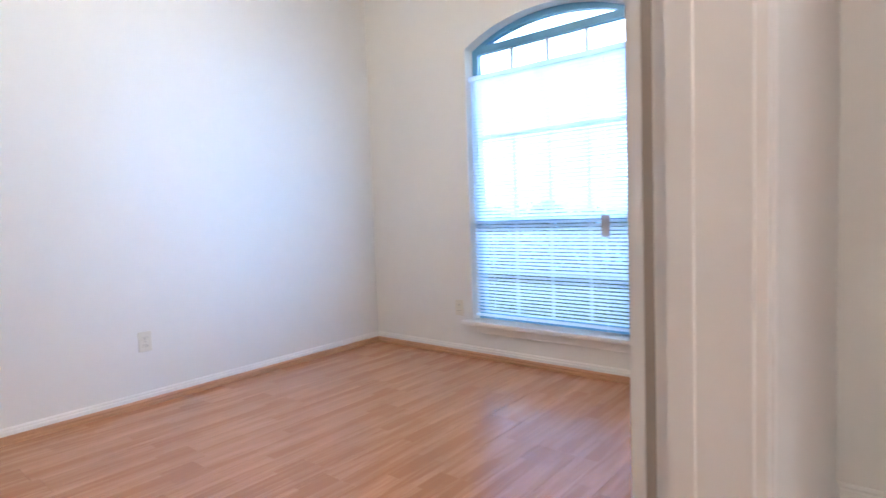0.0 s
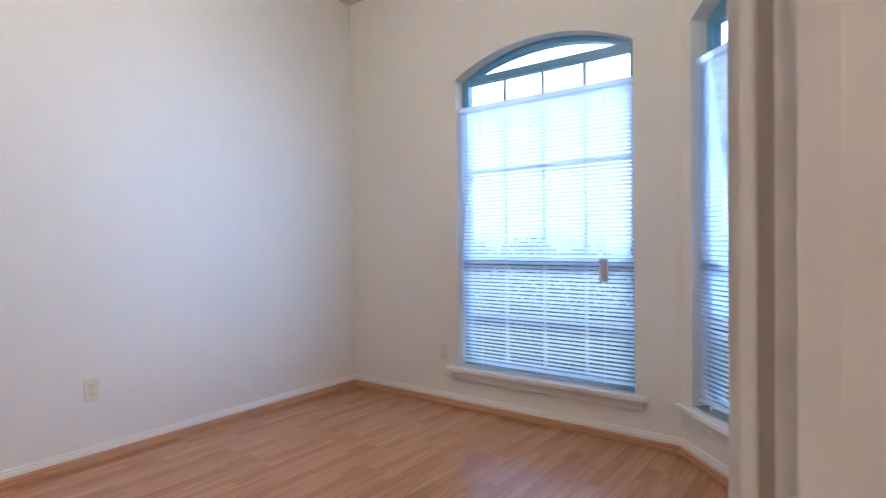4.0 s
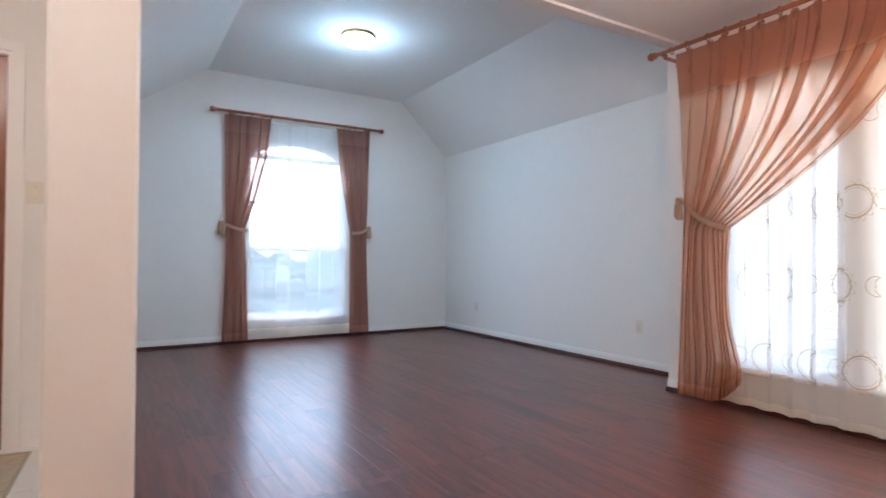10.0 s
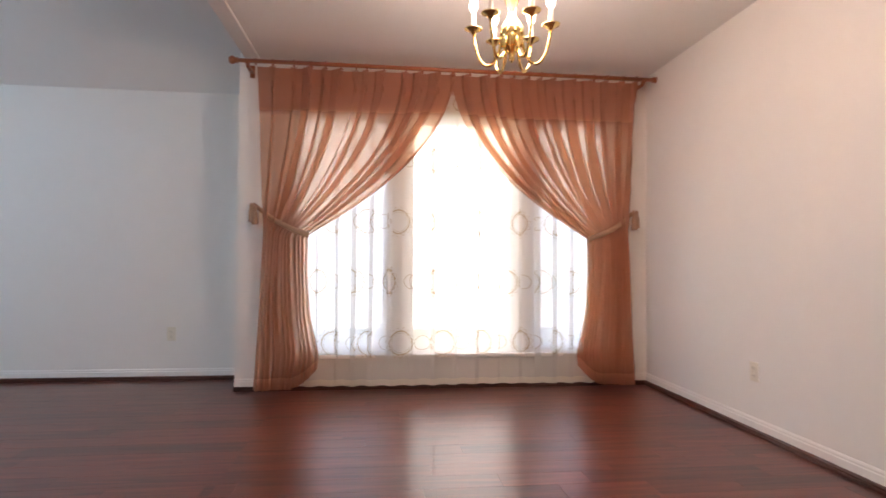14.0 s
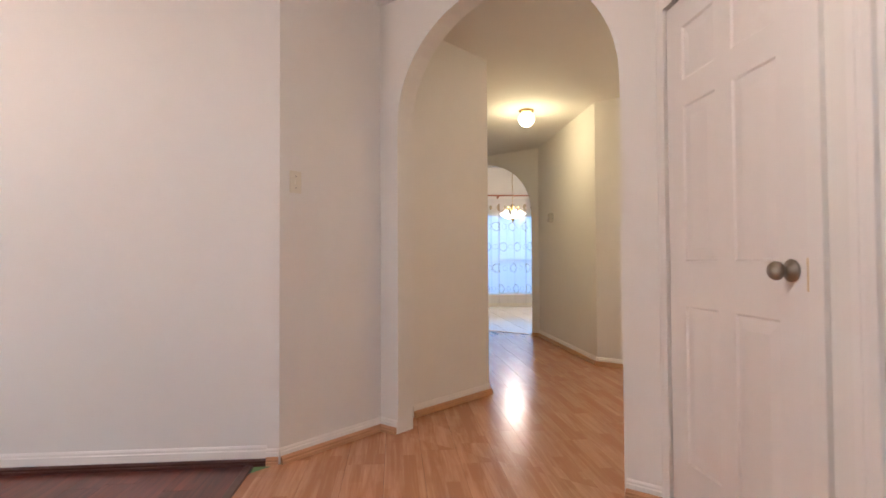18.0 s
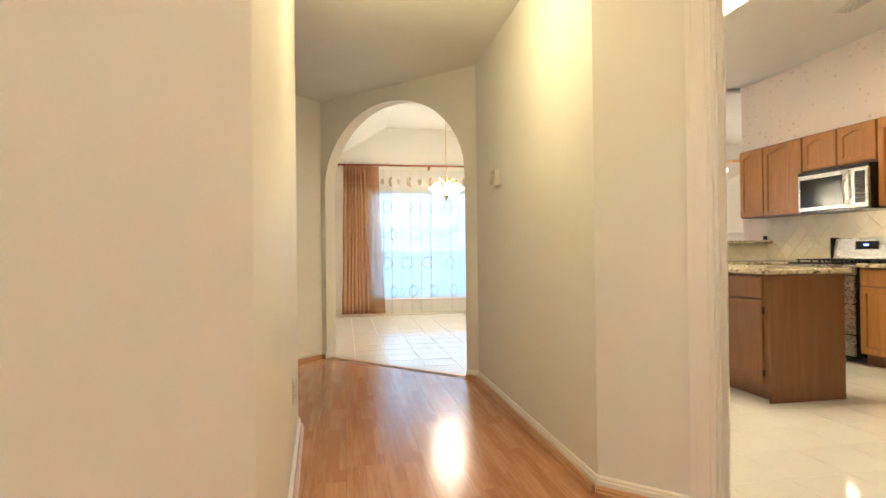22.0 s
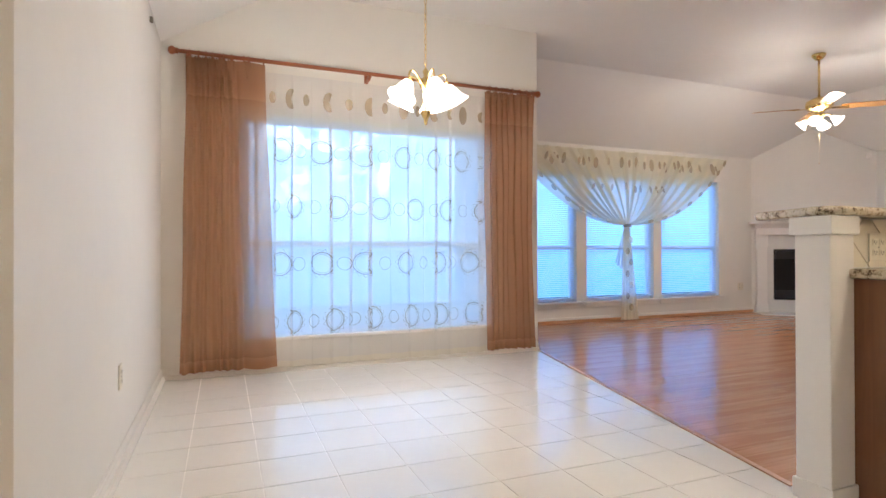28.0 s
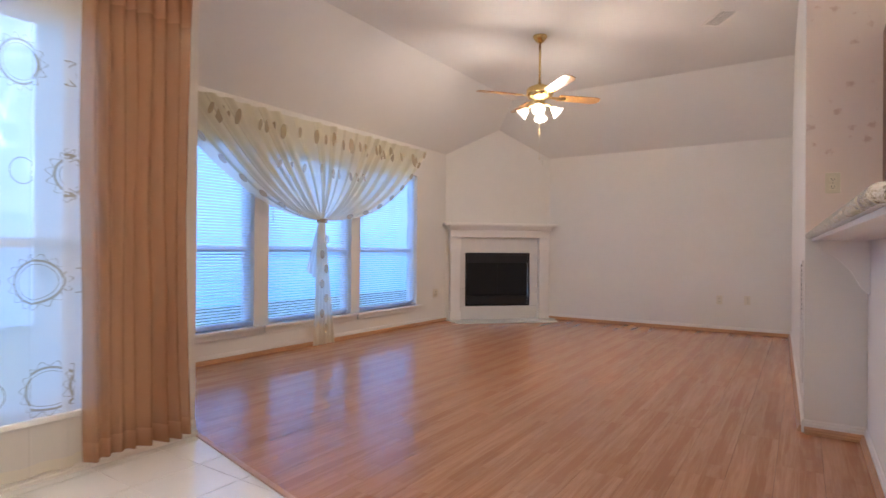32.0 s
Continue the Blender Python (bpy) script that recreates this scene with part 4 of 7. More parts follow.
switch(1.08, -0.04, 1.34, 1, 0, 3, "ivory three-gang light switch by the front door")
switch(1.235, -4.348, 1.44, -0.5, -0.52, 1, "ivory single light switch by the arch")


def casing(t, w, h, side=0.062, deep=0.016, head=True):
    """Moulded trim round an opening, on the inner face; x from 0 to w."""
    for x0, x1, x2, x3 in ((-side, 0, -side, -side + 0.022), (w, w + side, w + side - 0.022, w + side)):
        bm = bmesh.new()
        box(bm, x0, -deep, 0, x1, 0, h + side), box(bm, x2, -deep - 0.0022, 0, x3, -deep + 0.001, h + side, bevel=0.001)
        box(bm, (x0 + x1) / 2 - 0.006, -deep - 0.0012, 0, (x0 + x1) / 2 + 0.006, -deep + 0.001, h, bevel=0.0008)
        part("side_casing", bm, TRIM, t)
    if head:
        bm = bmesh.new()
        box(bm, -0.0005, -deep, h, w + 0.0005, 0, h + side), box(bm, -0.0005, -deep - 0.003, h + side - 0.022, w + 0.0005, -deep + 0.001, h + side)
        part("head_casing", bm, TRIM, t)


def jambs(t, w, h, deep, thick=0.018):
    part("jamb", bx(0, -0.002, 0, thick, deep + 0.002, h - thick), TRIM, t)
    part("jamb", bx(w - thick, -0.002, 0, w, deep + 0.002, h - thick), TRIM, t)
    part("head_jamb", bx(0, -0.002, h - thick, w, deep + 0.002, h), TRIM, t)
    for a, b in ((thick, thick + 0.011), (w - thick - 0.011, w - thick)):
        part("door_stop", bx(a, deep * 0.45, 0, b, deep * 0.45 + 0.035, h - thick), TRIM, t)


def hinge(t, x, y, z, metal=None):
    bm = bmesh.new()
    for k in range(5):
        lathe(bm, [(0.0058, z - 0.044 + k * 0.018), (0.0058, z - 0.044 + k * 0.018 + 0.0165)], 10, x, y)
    lathe(bm, [(0.004, z - 0.05), (0.004, z + 0.05)], 8, x, y)
    part("hinge", bm, metal or NICKEL, t, "butt hinge painted over" if metal else "dark metal butt hinge")


def knob(t, x, y, z, way=-1):
    """A round door knob with its rose, standing out along y."""
    bm = bmesh.new()
    prof = [(0.032, 0), (0.033, 0.004), (0.028, 0.010), (0.013, 0.013), (0.011, 0.026), (0.016, 0.032), (0.026, 0.042), (0.0275, 0.052), (0.021, 0.062), (0.0, 0.065)]
    lathe(bm, prof, 24)
    bmesh.ops.transform(bm, matrix=Matrix.Translation((x, y, z)) @ Matrix.Rotation(radians(90 if way < 0 else -90), 4, "X"), verts=bm.verts)
    part("door_knob", bm, NICKEL, t, "dark bronze round knob", smooth=True)


def raised_panel(bm, x0, z0, x1, z1, y, depth=0.008, rim=0.028):
    """A panel with sloping sides, sunk into a face at y and rising in its middle."""
    a = [(x0, z0), (x1, z0), (x1, z1), (x0, z1)]

    def ring(k, yy):
        return [bm.verts.new((x + (k if x == x0 else -k), yy, z + (k if z == z0 else -k))) for x, z in a]
    rs = [ring(0, y), ring(0.007, y + depth), ring(0.011, y + depth), ring(rim, y + 0.001)]
    for p, q in zip(rs, rs[1:]):
        for i in range(4):
            j = (i + 1) % 4
            bm.faces.new((p[i], p[j], q[j], q[i]))
    bm.faces.new(rs[-1])


def leaf(bm, w, h, y, thick, panels, hole=None):
    """A door leaf face by face: front with holes for panels, then back and edges."""
    xs = sorted({0, w, *[v for p in panels for v in (p[0], p[2])]})
    zs = sorted({0, h, *[v for p in panels for v in (p[1], p[3])]})
    for i in range(len(xs) - 1):
        for k in range(len(zs) - 1):
            cx, cz = (xs[i] + xs[i + 1]) / 2, (zs[k] + zs[k + 1]) / 2
            if not any(p[0] < cx < p[2] and p[1] < cz < p[3] for p in panels):
                bm.faces.new([bm.verts.new(v) for v in ((xs[i], y, zs[k]), (xs[i + 1], y, zs[k]), (xs[i + 1], y, zs[k + 1]), (xs[i], y, zs[k + 1]))])
    if hole:
        a, b, c, d = hole
        box(bm, 0, y + 0.0105, 0, a, y + thick, h), box(bm, c, y + 0.0105, 0, w, y + thick, h)
        box(bm, a, y + 0.0105, 0, c, y + thick, b), box(bm, a, y + 0.0105, d, c, y + thick, h)
    else:
        box(bm, 0, y + 0.0105, 0, w, y + thick, h)
    for a in ((0, 0, 0.0005, h), (w - 0.0005, 0, w, h)):
        box(bm, a[0], y, a[1], a[2], y + 0.0105, a[3])
    box(bm, 0, y, h - 0.0005, w, y + 0.0105, h), box(bm, 0, y, 0, w, y + 0.0105, 0.0005)


# front door
t = thing("front_door", frame_on(-0.015, -0.04, 1, 0), "closed stained wooden front door with a half-round leaded glass light", "door")
W, Hh = 0.905, 2.03
bm = bmesh.new()
PN = [(0.165, 0.95, 0.375, 1.495), (0.53, 0.95, 0.74, 1.495), (0.165, 0.31, 0.375, 0.785), (0.53, 0.31, 0.74, 0.785)]
fan = arch_top(0.165, 0.74, 1.60, 0.245, 24)
x0, x1, zt = 0.165, 0.74, 1.87
leaf(bm, W, Hh, 0.0, 0.045, PN + [(x0, 1.60, x1, zt)], (x0, 1.60, x1, zt))
for (a, b), (c, d) in zip(fan, fan[1:]):
    prism(bm, [(a, b), (c, d), (c, zt), (a, zt)], 0, 0.045)
for p in PN:
    raised_panel(bm, *p, 0.0, 0.010, 0.045)
bmesh.ops.transform(bm, matrix=Matrix.Translation((0.02, 0.036, 0.03)), verts=bm.verts)
part("door_leaf", bm, DOORWOOD, t)


LEAD = mat("lead_came", (0.09, 0.09, 0.10), 0.45, metal=0.6)
BEVELLED = glass("textured_leaded_glass", rough=0.3)
n, lk = BEVELLED.node_tree.nodes, BEVELLED.node_tree.links
vo, rp, tcn = n.new("ShaderNodeTexVoronoi"), n.new("ShaderNodeValToRGB"), n.new("ShaderNodeTexCoord")
vo.inputs["Scale"].default_value = 17
rp.color_ramp.elements[0].color, rp.color_ramp.elements[1].color = (0.24, 0.26, 0.28, 1), (0.44, 0.46, 0.47, 1)
rp.color_ramp.elements[0].position, rp.color_ramp.elements[1].position = 0.1, 0.6
lk.new(tcn.outputs["Object"], vo.inputs["Vector"]), lk.new(vo.outputs["Distance"], rp.inputs[0])
lk.new(rp.outputs[0], n["Transparent BSDF"].inputs[0])
bm = bmesh.new()
fan2 = [(a + 0.02, b + 0.03) for a, b in fan]
prism(bm, [(fan2[-1][0], fan2[-1][1])] + list(reversed(fan2[:-1])), 0.056, 0.060)
part("fanlight_glass", bm, BEVELLED, t, "half-round textured glass panel")
CLEAR = glass("clear_bevelled_glass", (0.86, 0.90, 0.94), 0.05)
GREYED = glass("grey_star_glass", (0.36, 0.35, 0.38), 0.2)
FX, FZ, FW, FH = 0.4725, 1.635, 0.2875, 0.235
for u, v, w, h, lean in ((0.0, 0.76, 0.11, 0.05, 0.0), (-0.16, 0.66, 0.11, 0.05, 0.35), (0.16, 0.66, 0.11, 0.05, -0.35), (-0.30, 0.53, 0.12, 0.06, 0.5), (0.30, 0.53, 0.12, 0.06, -0.5), (-0.52, 0.31, 0.13, 0.06, 0.45), (-0.33, 0.36, 0.12, 0.06, -0.1), (-0.14, 0.30, 0.12, 0.07, -0.45),
                        (0.52, 0.31, 0.13, 0.06, -0.45), (0.33, 0.36, 0.12, 0.06, 0.1), (0.14, 0.30, 0.12, 0.07, 0.45), (0.0, 0.14, 0.10, 0.10, 0.0)):
    x, z, w, h = FX + u * FW, FZ + v * FH, w * FW, h * FW
    poly = [(-w - h * 0.5, -h), (w - h * 0.5, -h), (w + h * 0.5, h), (-w + h * 0.5, h)]
    ca, sa = math.cos(lean), math.sin(lean)
    part("bevelled_piece", prism(bmesh.new(), [(x + a * ca - b * sa, z + a * sa + b * ca) for a, b in poly], 0.0530, 0.0552), CLEAR, t, "bright bevelled glass piece")
star = [(FX + (0.052 if k % 2 == 0 else 0.024) * math.sin(k * math.pi / 5), FZ + 0.125 + (0.052 if k % 2 == 0 else 0.024) * math.cos(k * math.pi / 5)) for k in range(10)]
part("star_piece", prism(bmesh.new(), star[::-1], 0.0525, 0.0553), GREYED, t, "grey star-shaped glass piece")
bm = bmesh.new()
tube(bm, [(a, 0.050, b) for a, b in fan2] + [(fan2[0][0], 0.050, fan2[0][1])], 0.006, 6)
cx, cz = 0.4725, 1.635
for ang in (35, 68, 112, 145):
    ca, sa = math.cos(radians(ang)), math.sin(radians(ang))
    tube(bm, [(cx + 0.11 * ca, 0.053, cz + 0.10 * sa), (cx + 0.275 * ca, 0.053, cz + 0.255 * sa)], 0.0035, 6)
tube(bm, [(cx - 0.27, 0.053, cz + 0.07), (cx - 0.12, 0.053, cz + 0.05)], 0.0035, 6)
tube(bm, [(cx + 0.27, 0.053, cz + 0.07), (cx + 0.12, 0.053, cz + 0.05)], 0.0035, 6)
part("lead_cames", bm, LEAD, t, "dark lead lines of the glass")
part("door_sweep", bx(0.02, 0.026, 0.008, 0.925, 0.036, 0.055), RUBBER, t, "black rubber sweep")
part("threshold", bx(0.0, 0.0, 0.0, 0.945, 0.17, 0.012), TRIM, t)
jambs(t, 0.945, 2.065, 0.17, 0.018)
casing(t, 0.945, 2.065, 0.055, 0.014)
for z in (0.28, 1.04, 1.80):
    hinge(t, 0.019, 0.030, z)
bm = bmesh.new()
lathe(bm, [(0.030, 0), (0.030, 0.012), (0.022, 0.018), (0.012, 0.022), (0, 0.023)], 20)
bmesh.ops.transform(bm, matrix=Matrix.Translation((0.865, 0.036, 1.09)) @ Matrix.Rotation(radians(90), 4, "X"), verts=bm.verts)
db = part("deadbolt", bm, NICKEL, t, "dark bronze deadbolt", smooth=True)
part("thumb_turn", bx(0.860, 0.006, 1.075, 0.870, 0.016, 1.105), NICKEL, db)
bm = bmesh.new()
lathe(bm, [(0.028, 0), (0.028, 0.008), (0.012, 0.014), (0.011, 0.045), (0, 0.047)], 20)
bmesh.ops.transform(bm, matrix=Matrix.Translation((0.865, 0.036, 0.955)) @ Matrix.Rotation(radians(90), 4, "X"), verts=bm.verts)
tube(bm, [(0.865, -0.006, 0.955), (0.835, -0.008, 0.957), (0.79, -0.006, 0.951)], [0.011, 0.010, 0.008], 10)
part("lever_handle", bm, NICKEL, t, "dark bronze lever", smooth=True)

rug = thing("doormat", pose(0.57, -0.40, 0.001, rz=-2), "thin tan woven doormat before the front door", "doormat")
part("mat_field", bx(-0.45, -0.30, 0, 0.45, 0.30, 0.008, bevel=0.003), RUG, rug)
bm = bmesh.new()
for a in ((-0.46, -0.31, 0.46, -0.295), (-0.46, 0.295, 0.46, 0.31), (-0.46, -0.294, -0.445, 0.294), (0.445, -0.294, 0.46, 0.294)):
    box(bm, a[0], a[1], 0, a[2], a[3], 0.010, bevel=0.002)
part("binding", bm, mat("mat_binding", (0.42, 0.33, 0.22), 0.9, vary=0.2, scale=60), rug)

# study doorway, seen from the foyer
t = thing("door_1", frame_on(-0.27, -2.45, 0, 1), "white cased study doorway with painted hinges", "door")
tagged(t, kind="structure")
casing(t, 0.98, 2.05, 0.062)
jambs(t, 0.98, 2.05, 0.15)
# strip tinted for the shade inside the hinge gap
part("gap_shade_strip", bx(0.9595, 0.122, 0.0, 0.9625, 0.136, 2.03), mat("shaded_gap", (0.36, 0.31, 0.26), 0.8), t)
for z in (0.26, 1.8):
    hinge(t, 0.957, 0.129, z, TRIM)
t2 = thing("door_2", frame_on(-0.42, -1.47, 0, -1), "white casing on the study side of the doorway", "door")
tagged(t2, kind="structure")
casing(t2, 0.98, 2.05, 0.06)

# closet door
t = thing("closet_door", frame_on(-0.40, -3.558, 0, 1), "closed white six-panel closet door with a dark knob", "door")
bm = bmesh.new()
Wc = 0.745
PN = []
for x0, x1 in ((0.115, 0.325), (0.42, 0.63)):
    PN += [(x0, 0.23, x1, 0.83), (x0, 1.0, x1, 1.60), (x0, 1.70, x1, 1.91)]
leaf(bm, Wc, 2.02, 0.0, 0.035, PN)
for p in PN:
    raised_panel(bm, *p, 0.0, 0.006, 0.05)
bmesh.ops.transform(bm, matrix=Matrix.Translation((0.009, -0.004, 0.012)), verts=bm.verts)
part("door_leaf", bm, DOORWHITE, t)
casing(t, 0.763, 2.045, 0.055)
for z in (0.30, 1.78):
    hinge(t, 0.003, -0.014, z, TRIM)
knob(t, 0.69, -0.004, 0.985)
part("strike_plate", bx(0.763, -0.0185, 0.93, 0.765, -0.010, 1.02), BRASS, t)

# kitchen doorway with two folded leaves
t = thing("door_3", frame_on(-1.27 - 0.450 * 0.7071, -6.67 + 0.450 * 0.7071, -1, 1), "cased kitchen doorway with narrow leaves folded back", "door")
tagged(t, kind="structure")
casing(t, 0.945, 2.19, 0.07)
jambs(t, 0.945, 2.19, 0.13)
for x0, x1, xh in ((-0.46, 0.046, 0.030), (0.899, 1.40, 0.915)):
    part("door_leaf", bx(x0, 0.150, 0.01, x1, 0.185, 2.16, bevel=0.002), DOORWHITE, t, "narrow white leaf folded back")
    for z in (0.3, 1.0, 1.78):
        hinge(t, xh, 0.139, z, TRIM)

# bedroom doorway
t = thing("door_4", frame_on(1.5 - 0.50 * 0.7071, -8.66 - 0.50 * 0.7071, -1, -1), "white cased bedroom doorway standing open", "door")
tagged(t, kind="structure")
casing(t, 0.81, 2.16, 0.065)
jambs(t, 0.81, 2.16, 0.13)
part("strike_plate", bx(0.791, 0.03, 0.92, 0.7925, 0.055, 1.02), NICKEL, t)

# thermostat
STAT = mat("aged_thermostat_plastic", (0.56, 0.53, 0.48), 0.45, vary=0.06, scale=20)
t = thing("thermostat", frame_on(-1.27, -8.16, 0, 1, 1.575), "small white thermostat box on the hall wall", "thermostat")
part("body", bx(-0.055, -0.045, -0.055, 0.055, 0, 0.055, bevel=0.006), STAT, t)
part("lower_flap", bx(-0.05, -0.052, -0.05, 0.05, -0.046, -0.012, bevel=0.002), STAT, t)
part("dial_slot", bx(-0.03, -0.0465, 0.018, 0.03, -0.0449, 0.024), PLATE, t)


def vent(m, w, h, n, label):
    """A louvred air register set flat on its surface; x and y across it, z out of it."""
    t = thing("air_vent", m, label, "air vent", "air vents")
    bm = bmesh.new()
    for a in ((-w / 2, -h / 2, w / 2, -h / 2 + 0.025), (-w / 2, h / 2 - 0.025, w / 2, h / 2), (-w / 2, -h / 2 + 0.025, -w / 2 + 0.025, h / 2 - 0.025), (w / 2 - 0.025, -h / 2 + 0.025, w / 2, h / 2 - 0.025)):
        box(bm, a[0], a[1], 0, a[2], a[3], 0.008)
    part("frame", bm, TRIM, t)
    # near-black plate puts the duct's shade behind the slats
    part("backing", bx(-w / 2 + 0.02, -h / 2 + 0.02, 0.0005, w / 2 - 0.02, h / 2 - 0.02, 0.0015), mat("vent_shadow", (0.06, 0.055, 0.05), 0.8), t)
    me = mesh_of("slat", bx(-w / 2 + 0.025, -0.004, 0.002, w / 2 - 0.025, 0.0015, 0.0065), TRIM)
    for i in range(n):
        ob = new("slat", me)
        ob.parent = t
        ob.location = (0, -h / 2 + 0.03 + (h - 0.06) * (i + 0.5) / n, 0)
    return t


vent(pose(-7.1, -11.48, 3.18, 180, 0, 35), 0.36, 0.18, 8, "white ceiling air vent in the family room")
vent(pose(-1.06, -11.06, 3.18, 180, 0, 0), 0.36, 0.16, 8, "white ceiling air vent in the breakfast room")
vent(pose(-5.32, -11.46, 3.18, 180, 0, 10), 0.34, 0.18, 8, "white ceiling air vent by the bar")
vent(pose(-4.62, -8.48, 3.18, 180, 0, 82), 0.36, 0.18, 8, "white ceiling air vent in the kitchen")
vent(frame_on(-5.75, -10.8406, 4.19, 0.12, 0.62) @ pose(0, 0, 0, 90, 0, 0), 0.36, 0.75, 22, "white return air grille low on the wall")

# ------------------------------------------------------------------ curtains


def sheet(u_of, rows, cols):
    """A cloth surface from a function of u across and v down."""
    bm = bmesh.new()
    g = [[bm.verts.new(u_of(c / cols, r / rows)) for c in range(cols + 1)] for r in range(rows + 1)]
    for r in range(rows):
        for c in range(cols):
            bm.faces.new((g[r][c], g[r][c + 1], g[r + 1][c + 1], g[r + 1][c]))
    return bm


def lerp(pts, z):
    """Value at z by straight lines through (z, value) pairs with falling z."""
    for (za, a), (zb, b) in zip(pts, pts[1:]):
        if z >= zb:
            f = (za - z) / (za - zb)
            return a + (b - a) * max(0, f)
    return pts[-1][1]


def rod(m, s0, s1, z, y, label, brackets=(), r=0.016):
    t = thing("curtain_rod", m, label, "curtain rod", "curtain rods")
    part("pole", tube(bmesh.new(), [(s0, y, z), (s1, y, z)], r, 14), RODWOOD, t, smooth=True)
    for s, d in ((s0, -1), (s1, 1)):
        bm = bmesh.new()
        lathe(bm, [(0.016, 0), (0.024, 0.004), (0.024, 0.012), (0.017, 0.016), (0.030, 0.034), (0.032, 0.048), (0.022, 0.066), (0, 0.072)], 18)
        bmesh.ops.transform(bm, matrix=Matrix.Translation((s, y, z)) @ Matrix.Rotation(radians(90 * d), 4, "Y"), verts=bm.verts)
        part("finial", bm, RODWOOD, t, "turned wooden finial", smooth=True)
    for s in brackets:
        bm = bmesh.new()
        box(bm, s - 0.012, y, z - 0.05, s + 0.012, 0, z - 0.03, bevel=0.003), box(bm, s - 0.018, -0.012, z - 0.08, s + 0.018, 0, z + 0.02, bevel=0.003)
        box(bm, s - 0.012, y - 0.02, z - 0.035, s + 0.012, y + 0.02, z - 0.014)
        part("bracket", bm, RODWOOD, t)
    return t


def rings(t, xs, y, z):
    for x in xs:
        bm = tube(bmesh.new(), [(x, y + 0.026 * math.cos(k), z - 0.006 + 0.026 * math.sin(k)) for k in [i * math.pi / 7 for i in range(14)]], 0.0045, 6, close=True)
        part("ring", bm, RODWOOD, t, smooth=True)


def zfold(q, n, share, grow=0.0):
    """Cloth laid in n stacked pleats: where it lies across (0 to 1) and how far it stands out (0 to 1), for a way q along the cloth."""
    i = min(int(q * n), n - 1)
    f, r = q * n - i, min(0.9, share[i % len(share)] + grow)
    deep = min(1.0, r / 0.4)
    total = 1 + 2.2 * r
    cuts = (0, (1 - r) / total, 1 / total, (1 + 1.1 * r) / total, 1.0001)
    for k, (a, b, da, db) in enumerate(((0, 1 - r, 0.0, 0.12), (1 - r, 1, 0.12, 1.0), (1, 1 - 1.1 * r, 1.0, 0.5), (1 - 1.1 * r, 1, 0.5, 0.0))):
        if f <= cuts[k + 1]:
            e = (f - cuts[k]) / (cuts[k + 1] - cuts[k])
            return (i + a + (b - a) * e) / n, deep * (da + (db - da) * e * e * (3 - 2 * e))


